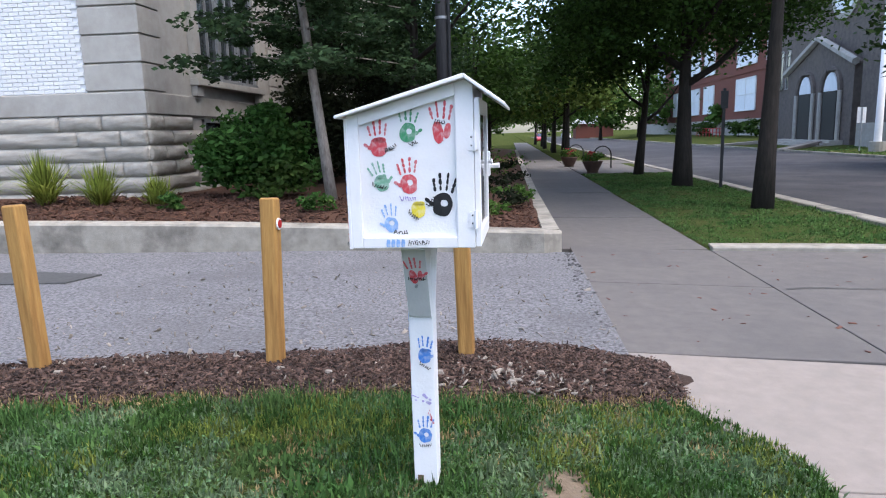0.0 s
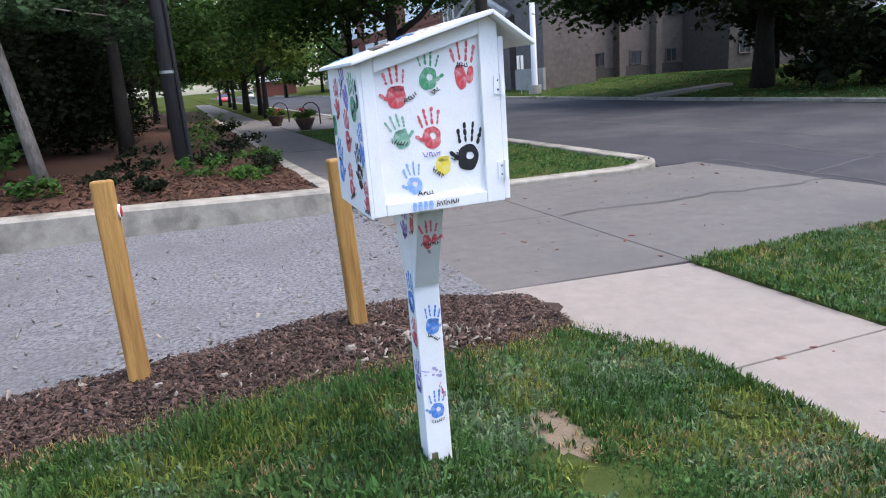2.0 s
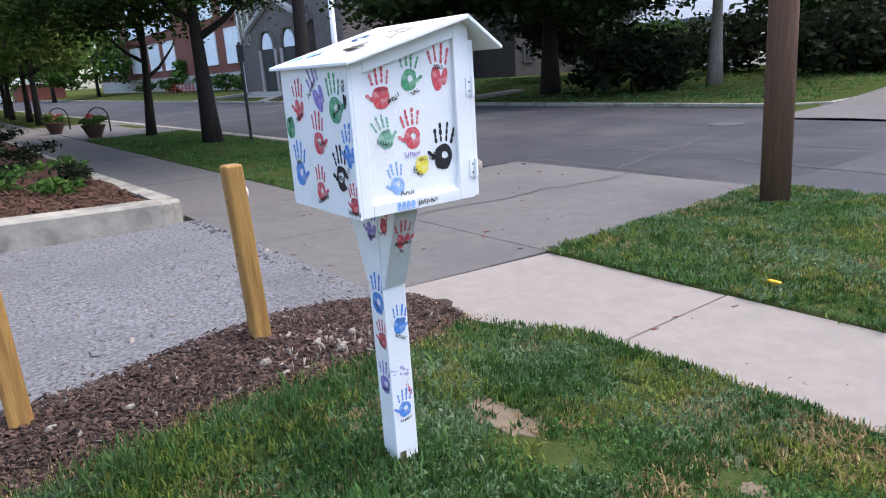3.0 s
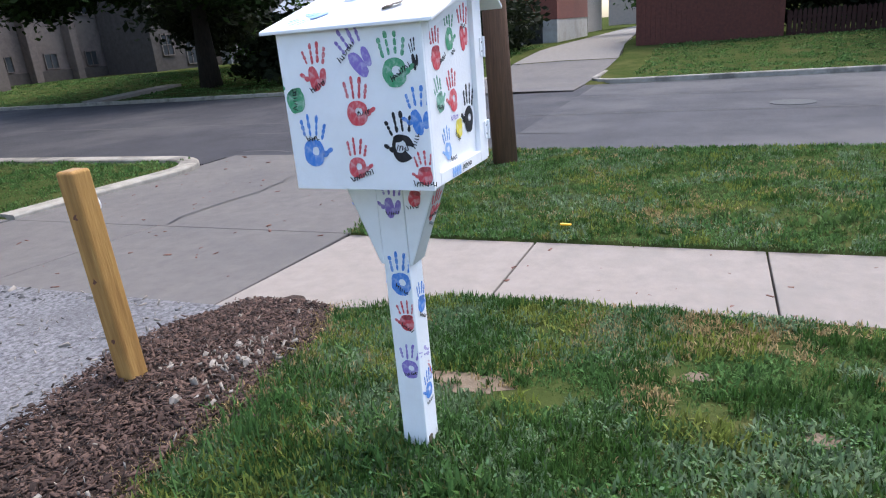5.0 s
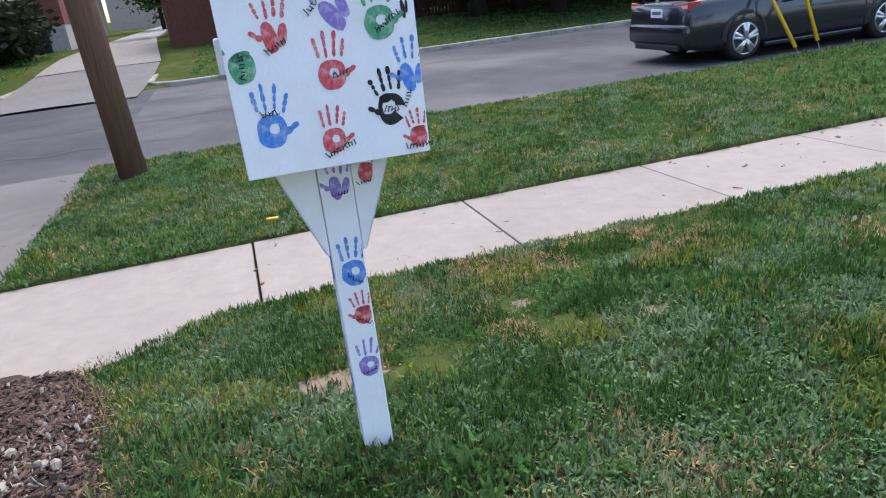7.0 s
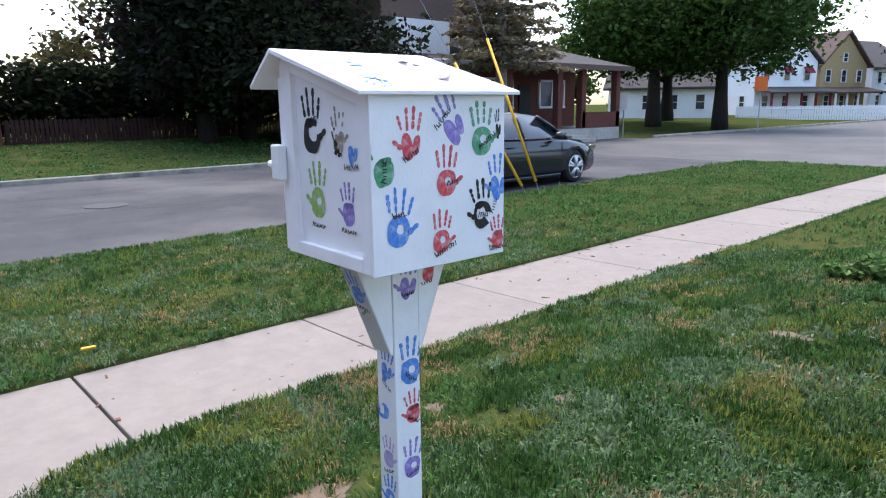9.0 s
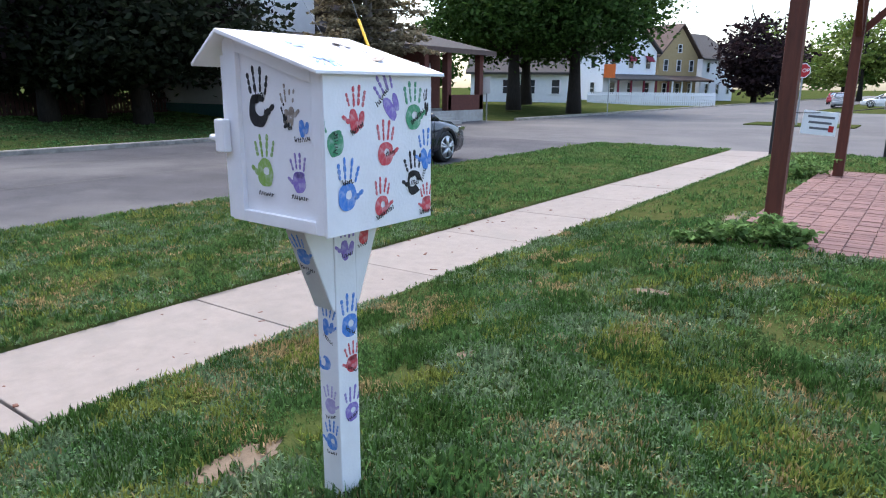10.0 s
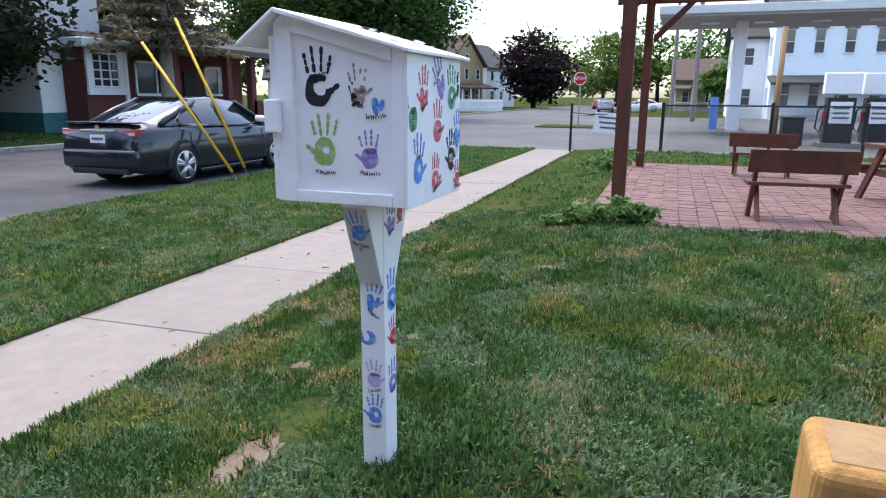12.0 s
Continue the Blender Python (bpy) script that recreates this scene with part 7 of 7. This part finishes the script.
for x in (30, 33.5, 37, 40.5, 44, 47.5):
    part("buttress", Geo().box(x - 2.1, x - 1.5, 45.7, 46.499, -0.5, 9), M["church_stone"], ch, bevel=0.05)
    window(ch, "x", x, 0, 0.9, 2.0, 1.1, 46.5, -1, M["church_stone"], (2, 1), 0.1)
    window(ch, "x", x, 0, 4.6, 8.8, 1.2, 46.5, -1, M["church_stone"], (2, 3), 0.12, True)
part("plinth", Geo().box(27.2, 52, 46.3, 46.498, -0.5, 0.8), M["stone_shaded"], ch)
lp = thing("light_pole", "tall pale steel lamp pole on the church lawn", "lamp pole", pose(20.6, 39.8, 0))
part("shaft", Geo().tube([(0, 0, -0.3), (0, 0, 0.5), (0, 0, 10)], [0.28, 0.2, 0.14], 14), M["trim_white"], lp, smooth=True)
part("base_collar", Geo().tube([(0, 0, -0.1), (0, 0, 0.45)], 0.42, 14), M["limestone"], lp)

ph = thing("parish_house", "low stone annex with shade-darkened walls, doors and small windows", "building", pose(0, 0, 0.45))
part("wall", Geo().box(38, 56, 41.2, 46.2, -0.6, 7.5), M["stone_shaded"], ph)
part("roof", Geo().prism([(40.7, 7.5), (46.3, 7.5), (46.3, 9.5)], 37.6, 56.4, "x"), M["roof_dark"], ph)
for i, x in enumerate((39.5, 42, 44.5, 47, 50, 53)):
    window(ph, "x", x, 0, 0.2 if i % 3 == 1 else 1.0, 2.6, 1.2, 41.2, -1, M["church_stone"], (2, 2), 0.1)
    window(ph, "x", x, 0, 4.2, 6.2, 1.2, 41.2, -1, M["church_stone"], (2, 2), 0.1)
for x in (45.2, 46.8):
    ac = thing("air_conditioner", "pale grey outdoor cooling unit beside the annex", "cooling unit", pose(x, 40.0, 0.35), "cooling units")
    part("case", Geo().box(-0.55, 0.55, -0.5, 0.5, 0, 1.3), M["metal_grey"], ac, bevel=0.04)
    part("grille", Geo().box(-0.45, 0.45, -0.52, -0.5, 0.15, 1.15), M["sign_bars"], ac)
gr = thing("white_garage", "white garage with a pale roof behind the shrubs", "garage", pose(44, 27, 0.5))
part("wall", Geo().prism([(-4, -0.3), (4, -0.3), (4, 3), (0, 5), (-4, 3)], -4, 4, "y"), M["siding_white"], gr)
part("roof", Geo().prism([(-4.4, 2.85), (0, 5.05), (4.4, 2.85), (4.4, 3.1), (0, 5.3), (-4.4, 3.1)], -4.4, 4.4, "y"), M["metal_grey"], gr)

# red brick school
sc = thing("brick_school", "two-storey red brick school with tall pale arched windows", "school", pose(0, 0, 0.2))
part("wall", Geo().box(30, 48, 74, 152, -0.5, 15.5), M["school_brick"], sc)
part("cornice", Geo().box(29.5, 48.5, 73.5, 152.5, 15.502, 16.3), M["limestone"], sc, bevel=0.1)
part("belt_course", Geo().box(29.9, 29.999, 74, 152, 7.9, 8.4), M["school_brick"], sc)
part("plinth", Geo().box(29.8, 29.998, 74, 152, -0.5, 2.2), M["limestone"], sc)
for y, w in ((80, 5.5), (89.5, 7.2), (105.3, 5.2), (113, 5.6), (124, 5.8), (137.5, 6.4), (147, 5)):
    window(sc, "y", y, 0, 3.2, 7.3, w, 30, -1, M["trim_white"], (2, 2), 0.15, pane=M["blind_white"])
    window(sc, "y", y, 0, 8.8, 11.0, w, 30, -1, M["trim_white"], (2, 1), 0.15, True, pane=M["blind_white"])
for i, y in enumerate((72, 78, 84, 98, 112)):
    tree("round_shrub", 27.5, y, 2.2, 0.05, [(0, 0, 1.1, 1.5, 1.5, 0.9)], M["leaf"], M["bark"], "clipped round shrub before the school", 1800, 0.13, fork=0.2, z=0.2)
rl = thing("ramp_rail", "red-painted ramp railing at the school door", "railing", pose(27, 88, 0.2))
for i in range(9):
    part("post", Geo().box(-0.05, 0.05, i * 1.5 - 0.05, i * 1.5 + 0.05, -0.3, 1.1), M["sign_red"], rl)
for z in (0.55, 1.05):
    part("rail", Geo().box(-0.04, 0.04, 0, 12, z, z + 0.09), M["sign_red"], rl)
pv = thing("pavilion", "small white-roofed pavilion far along the street", "pavilion", pose(19.5, 160, 0))
part("roof", Geo().prism([(-5, 3.0), (5, 3.0), (0, 6.2)], -4, 4, "y"), M["trim_white"], pv)
part("wall", Geo().box(-4.2, 4.2, -3.5, 3.5, -0.3, 2.99), M["school_brick"], pv)

# red garage and board fence across the street
rg_ = thing("red_garage", "dark red board garage beside the alley", "garage", pose(0, 0, 0.1))
part("wall", Geo().box(28, 34, -0.6, 5.0, -0.5, 3.2), M["house_brick"], rg_)
for i in range(28):
    part("board", Geo().box(27.97, 27.999, -0.6 + i * 0.2 + 0.006, -0.6 + (i + 1) * 0.2 - 0.006, -0.2, 3.2), M["house_brick"], rg_)
part("roof", Geo().prism([(-1.0, 3.2), (5.4, 3.2), (2.2, 5.0)], 27.6, 34.4, "x"), M["roof_dark"], rg_)
bf = thing("board_fence", "dark red board fence under the trees", "fence", pose(0, 0, 0.1))
slat = Geo().prism([(-0.065, -0.2), (0.065, -0.2), (0.065, 1.06), (0, 1.15), (-0.065, 1.06)], -0.012, 0.012, "x").mesh("slat", M["dark_board"])
for i in range(80):
    ob = new("slat", slat)
    ob.parent = bf
    ob.matrix_basis = Matrix.Translation((28.0, -0.8 - i * 0.165, random.uniform(-0.02, 0.02)))
for z in (0.2, 0.8):
    part("rail", Geo().box(28.02, 28.07, -14.0, -0.7, z, z + 0.09), M["dark_board"], bf)
for i in range(6):
    part("post", Geo().box(28.07, 28.17, -0.8 - i * 2.47, -0.7 - i * 2.47, -0.4, 1.1), M["dark_board"], bf)
for i, y in enumerate((-2.4, -5.2, -8, -10.6, -13.2)):
    k_ = 0.82 if i < 2 else 1.0
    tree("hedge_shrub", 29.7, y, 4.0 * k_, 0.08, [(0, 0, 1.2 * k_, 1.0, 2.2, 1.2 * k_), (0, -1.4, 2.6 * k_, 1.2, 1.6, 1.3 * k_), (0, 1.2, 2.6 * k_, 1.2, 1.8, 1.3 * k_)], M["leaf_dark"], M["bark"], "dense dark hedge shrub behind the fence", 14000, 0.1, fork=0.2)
rd = thing("red_barn", "red-painted outbuilding at the end of the alley", "outbuilding", pose(43, 13.5, 0.4))
part("wall", Geo().box(-5, 5, -3, 5, 1.25, 6), M["school_brick"], rd)
part("foundation", Geo().box(-4.97, 5, -2.97, 5, -0.5, 1.249), M["limestone"], rd, "grey block foundation")
part("cellar_door", Geo().box(-5.01, -4.96, -2.1, -0.9, -0.3, 1.1), M["dark"], rd)
part("roof", Geo().prism([(-3.4, 6), (5.4, 6), (1, 8.5)], -5.4, 5.4, "x"), M["roof_dark"], rd)
window(rd, "y", -1.0, 0, 2.6, 4.4, 1.3, -5, -1, M["trim_white"], (2, 2))

gs_ = thing("grey_shed", "weathered grey board shed beside the gravel alley", "shed", pose(60, 12.6, 0.5))
part("wall", Geo().box(0, 8, 0, 7, -0.5, 3.4), M["pale_bark"], gs_)
part("shed_door", Geo().box(-0.03, -0.001, 1.0, 4.2, -0.2, 2.4), M["metal_grey"], gs_)
part("roof", Geo().prism([(-0.4, 3.4), (7.4, 3.4), (3.5, 5.2)], -0.4, 8.4, "x"), M["roof_dark"], gs_)
fb_ = thing("far_barn", "pale tan building closing the end of the alley", "building", pose(96, 2, 0.5))
part("wall", Geo().box(0, 8, -6, 14, -0.5, 6.5), M["annex_tan"], fb_)
part("roof", Geo().prism([(-6.5, 6.5), (14.5, 6.5), (4, 9.5)], -0.4, 8.4, "x"), M["roof_brown"], fb_)


# houses
def house(name, m, w, d, h, ridge, wall_mat, roof_mat, label, storeys=2, porch=None, cols=3, awning=None, gable="x", pane_w=0.9, tall=1.5, hood=None):
    """A gabled house: front on local -y, w along x, d along y. Windows on the front and both sides."""
    top = thing(name, label, "house", m)
    part("wall", Geo().prism([(-w / 2, -0.4), (w / 2, -0.4), (w / 2, h), (0, ridge), (-w / 2, h)], 0, d, "y") if gable == "y" else Geo().prism([(0, -0.4), (d, -0.4), (d, h), (d / 2, ridge), (0, h)], -w / 2, w / 2, "x"), wall_mat, top)
    if gable == "y":
        part("roof", Geo().prism([(-w / 2 - 0.5, h - 0.25), (0, ridge + 0.1), (w / 2 + 0.5, h - 0.25), (w / 2 + 0.5, h - 0.02), (0, ridge + 0.34), (-w / 2 - 0.5, h - 0.02)], -0.5, d + 0.5, "y"), roof_mat, top)
    else:
        part("roof", Geo().prism([(-0.5, h - 0.25), (d / 2, ridge + 0.1), (d + 0.5, h - 0.25), (d + 0.5, h - 0.02), (d / 2, ridge + 0.34), (-0.5, h - 0.02)], -w / 2 - 0.5, w / 2 + 0.5, "x"), roof_mat, top)
    for s in range(storeys):
        z0 = 1.0 + s * (h / storeys)
        for i in range(cols):
            x = -w / 2 + w * (i + 0.5) / cols
            wn = window(top, "x", x, 0, z0, z0 + tall, pane_w, 0, -1, M["trim_white"], (1, 2), hood=hood)
            if awning and s == storeys - 1:
                part("awning", Geo().prism([(-0.1, z0 + 1.6), (-0.7, z0 + 0.9), (-0.66, z0 + 0.85), (-0.08, z0 + 1.5)], x - 0.6, x + 0.6, "x"), awning, wn)
        for sx in (-1, 1):
            for i in range(3):
                window(top, "y", d * (i + 0.5) / 3, 0, z0, z0 + 1.5, pane_w, sx * w / 2, sx, M["trim_white"], (1, 2))
    if gable == "y":
        window(top, "x", 0, 0, h + 0.4, h + 1.5, 0.8, 0, -1, M["trim_white"], (1, 2))
    if porch:
        pd, pc = porch
        pr = part("porch_roof", Geo().prism([(-pd - 0.3, 2.65), (0, 3.3), (0, 3.45), (-pd - 0.3, 2.85)], -w / 2 - 0.3, w / 2 + 0.3, "x"), roof_mat, top)
        part("porch_floor", Geo().box(-w / 2, w / 2, -pd, -0.001, -0.4, 0.35), M["limestone"], top)
        for i in range(5):
            x = -w / 2 + 0.2 + (w - 0.4) * i / 4
            part("porch_column", Geo().tube([(x, -pd + 0.15, 0.35), (x, -pd + 0.15, 2.72)], 0.13, 10), pc, top)
        part("porch_rail", Geo().box(-w / 2, w / 2, -pd + 0.05, -pd + 0.12, 0.95, 1.05), pc, top)
    return top


# brick bungalow with a long porch
bg = thing("brick_bungalow", "dark red brick bungalow with a deep porch and white window bay", "house", pose(0, 0, -0.05))
part("wall", Geo().box(21.6, 32, -27.3, -17.852, -0.4, 3.6), M["house_brick"], bg)
part("bay_wall", Geo().box(20.6, 21.7, -17.85, -15.75, -0.4, 3.25), M["house_brick"], bg)
part("side_wing", Geo().box(21.75, 31, -17.85, -14.7, 0.75, 5.4), M["siding_white"], bg, "white sided wing")
part("wing_base", Geo().box(21.72, 31.05, -17.85, -14.65, -0.4, 0.749), M["teal"], bg, "teal painted foundation")
for i in range(22):
    part("clapboard", Geo().box(21.735, 31, -14.7, -14.675, 0.76 + i * 0.2, 0.93 + i * 0.2), M["siding_white"], bg)
    part("clapboard", Geo().box(21.725, 21.749, -15.74, -14.7, 0.76 + i * 0.2, 0.93 + i * 0.2), M["siding_white"], bg)
part("bay_cornice", Geo().box(20.3, 22.0, -18.05, -15.5, 3.252, 3.62), M["trim_white"], bg, "white bay cornice", bevel=0.05)
part("bay_roof", Geo().prism([(20.4, 3.622), (22.0, 3.622), (22.0, 4.0)], -17.95, -15.6, "y"), M["roof_dark"], bg)
part("roof", Geo().prism([(18.2, 3.3), (26, 5.0), (33, 3.4), (33, 3.6), (26, 5.3), (18.2, 3.5)], -27.8, -18.06, "y"), M["roof_dark"], bg)
part("gable_dormer", Geo().prism([(-15.2, 5.2), (-22.5, 5.2), (-22.5, 7.2), (-18.6, 9.4), (-15.2, 7.2)], 23.5, 30, "x"), M["roof_brown"], bg, "dark brown upper storey")
for s_ in (-0.82, 0.82):
    part("window_trim", Geo().box(20.5, 20.599, -16.75 + s_ - 0.11, -16.75 + s_ + 0.11, 1.45, 3.24), M["trim_white"], bg)
part("window_trim", Geo().box(20.48, 20.599, -17.7, -15.8, 1.45, 1.72), M["trim_white"], bg)
window(bg, "y", -16.75, 0, 1.73, 3.1, 1.4, 20.6, -1, M["trim_white"], (3, 4), 0.1)
part("corner_trim", Geo().box(20.5, 20.599, -17.9, -17.72, 0, 3.25), M["trim_white"], bg)
window(bg, "y", -20.7, 0, 1.4, 2.95, 2.7, 21.6, -1, M["trim_white"], (2, 1), 0.1)
window(bg, "y", -25.2, 0, 1.4, 2.9, 2.2, 21.6, -1, M["trim_white"], (2, 1), 0.1)
part("front_door", Geo().box(21.5, 21.598, -23.4, -22.5, 0.5, 2.6), M["dark"], bg)
part("porch_floor", Geo().box(18.6, 21.598, -27.3, -18.3, -0.3, 0.4), M["limestone"], bg)
part("porch_wall", Geo().box(18.6, 18.85, -27.3, -24.0, 0.4, 1.2), M["house_brick"], bg)
part("fascia", Geo().box(18.1, 18.2, -27.8, -18.06, 3.26, 3.5), M["roof_brown"], bg)
for y in (-18.6, -22.2, -24.1, -27.1):
    part("porch_column", Geo().box(18.6, 18.95, y - 0.18, y + 0.18, 0.4, 3.3), M["house_brick"], bg, bevel=0.02)
for i in range(3):
    part("step", Geo().box(17.6 + i * 0.33, 18.599, -23.8, -22.3, -0.3, -0.05 + i * 0.15), M["limestone"], bg)
house("white_house", pose(29.6, -77.5, -0.2, 0, 0, -115), 8.6, 11, 6.2, 10.0, M["siding_white"], M["roof_dark"], "white two-storey house with dark red awnings", 2, (2.6, M["awning_red"]), 3, M["awning_red"], "y")
house("tan_house", pose(27.2, -88.5, -0.2, 0, 0, -110), 8, 11, 6.0, 9.8, M["siding_tan"], M["roof_brown"], "tan two-storey house with a gabled roof", 2, (2.4, M["trim_white"]), 3, None, "y")
house("white_house", pose(25.2, -101, -0.2, 0, 0, -105), 9, 11, 6.0, 9.6, M["siding_white"], M["roof_dark"], "white gabled house far along the street", 2, None, 3, None, "x")
house("cottage", pose(33.5, -57, -0.1, 0, 0, -153), 10, 8, 3.2, 5.2, M["siding_white"], M["roof_dark"], "low white cottage behind the maples", 1, None, 4)
house("pale_house", pose(-17.0, -56, -0.2, 0, 0, 180), 17, 10, 8.2, 10.4, M["siding_blue"], M["roof_dark"], "pale blue two-storey house with tall hooded windows", 2, (2.6, M["sign_bars"]), 8, None, "x", 0.8, 1.9, M["church_stone"])
house("pale_house", pose(-8.2, -60, -0.2, 0, 0, 180), 4.5, 8, 6.8, 8.6, M["siding_white"], M["roof_dark"], "white corner wing of the pale house", 2, None, 2, None, "x", 0.8)
house("tan_house", pose(-5.5, -92, -0.2, 0, 0, 180), 9, 9, 4.0, 6.6, M["siding_tan"], M["roof_brown"], "small tan house beyond the fuel station", 1, (2, M["trim_white"]), 3)
wf = thing("white_fence", "low white picket fence along the corner yard", "fence", pose(0, 0, -0.1))
a_, b_ = Vector((28.9, -64.0, 0)), Vector((17.2, -69.5, 0))
d_ = (b_ - a_).normalized()
for i in range(60):
    p_ = a_.lerp(b_, i / 59)
    part("picket", Geo().box(-0.094, 0.094, -0.015, 0.015, -0.1, 1.25, Matrix.Translation(p_) @ Matrix.Rotation(math.atan2(d_.y, d_.x), 4, "Z")), M["trim_white"], wf)
for z in (0.3, 0.95):
    part("rail", Geo().tube([a_ + Vector((0, 0, z)), b_ + Vector((0, 0, z))], 0.05, 6), M["trim_white"], wf)
os_ = thing("orange_sign", "bright orange roadwork sign on a post", "street sign", pose(15.55, -37.5, 0.2, 0, 0, 20))
part("stake", Geo().box(-0.03, 0.03, -0.03, 0.03, -0.4, 2.9), M["metal_grey"], os_)
part("plate", Geo().box(-0.36, 0.36, 0.031, 0.05, 2.0, 2.85), M["orange"], os_, bevel=0.02)

# fuel station
fs_ = thing("station_canopy", "white fuel station canopy on white columns", "canopy", pose(0, 0, ROAD_Z))
part("fascia", Geo().box(-16.3, -0.3, -34.5, -28, 5.35, 5.72), M["canopy_white"], fs_, bevel=0.03)
part("soffit", Geo().box(-16.2, -0.4, -34.4, -28.1, 5.25, 5.349), M["canopy_soffit"], fs_, "shaded ribbed soffit")
for i in range(6):
    part("soffit_light", Geo().box(-15 + i * 2.4, -14.2 + i * 2.4, -31.5, -30.9, 5.2, 5.249), M["trim_white"], fs_)
for x, y in ((-4.0, -30.5), (-4.15, -33.6), (-12.8, -30.5), (-12.8, -33.6)):
    part("column", Geo().box(x - 0.25, x + 0.25, y - 0.25, y + 0.25, 0, 5.25), M["trim_white"], fs_, bevel=0.03)
    isl = thing("pump_island", "low concrete island round the canopy column", "kerb", pose(x, y, ROAD_Z))
    part("island", Geo().box(-0.6, 0.6, -1.4, 1.4, -0.05, 0.16), M["concrete"], isl, bevel=0.04)
part("brace_sign", Geo().box(-3.3, -2.95, -31.2, -30.7, 0.16, 1.75), PAINT["blue"], fs_, "blue panel on the column")


def pump(x, y, rz):
    top = thing("fuel_pump", "black and white fuel pump with a white header", "fuel pump", pose(x, y, ROAD_Z, 0, 0, rz), "fuel pumps")
    part("base", Geo().box(-0.6, 0.6, -0.45, 0.45, -0.05, 0.15), M["concrete"], top)
    part("cabinet", Geo().box(-0.45, 0.45, -0.28, 0.28, 0.15, 1.75), M["metal_black"], top, bevel=0.03)
    part("header", Geo().box(-0.58, 0.58, -0.2, 0.2, 1.85, 2.6), M["sign_white"], top, "white header panel", bevel=0.04)
    part("dial_panel", Geo().box(-0.35, 0.35, 0.28, 0.3, 0.85, 1.6), M["sign_white"], top)
    for i in range(3):
        part("text_bar", Geo().box(-0.26, 0.26, 0.301, 0.306, 1.0 + i * 0.17, 1.07 + i * 0.17), M["sign_bars"], top)
    part("hose", Geo().tube([(0.45, 0.1, 1.5), (0.7, 0.15, 1.3), (0.75, 0.2, 0.7), (0.6, 0.2, 0.5), (0.5, 0.15, 1.0)], 0.03, 6), M["rubber"], top)
    part("nozzle", Geo().box(0.45, 0.55, 0.02, 0.18, 0.95, 1.25), M["sign_red"], top, bevel=0.02)


pump(-6.85, -22.4, 0)
pump(-8.15, -22.8, 0)
wp = thing("wooden_pole", "pale tan wooden pole beside the station yard", "pole", pose(-4.95, -23.5, ROAD_Z))
part("shaft", Geo().tube([(0, 0, -0.1), (0, 0, 4.3)], [0.12, 0.1], 12), M["end_grain"], wp, smooth=True)
bn = thing("waste_bin", "dark lidded bin by the station yard", "bin", pose(-5.45, -22.8, ROAD_Z))
part("body", Geo().box(-0.35, 0.35, -0.35, 0.35, 0, 0.95), M["metal_black"], bn, bevel=0.04)
part("lid", Geo().box(-0.38, 0.38, -0.38, 0.38, 0.952, 1.05), M["metal_black"], bn, bevel=0.03)
for x, y in ((-1.0, -62), (2.3, -75), (-2.6, -48)):
    up = thing("utility_pole", "tall grey utility pole along the far street", "utility pole", pose(x, y, ROAD_Z))
    part("shaft", Geo().tube([(0, 0, -0.2), (0, 0, 10.5)], [0.2, 0.14], 10), M["pale_bark"], up)
    part("crossarm", Geo().box(-1.2, 1.2, -0.06, 0.06, 9.3, 9.45), M["pale_bark"], up)
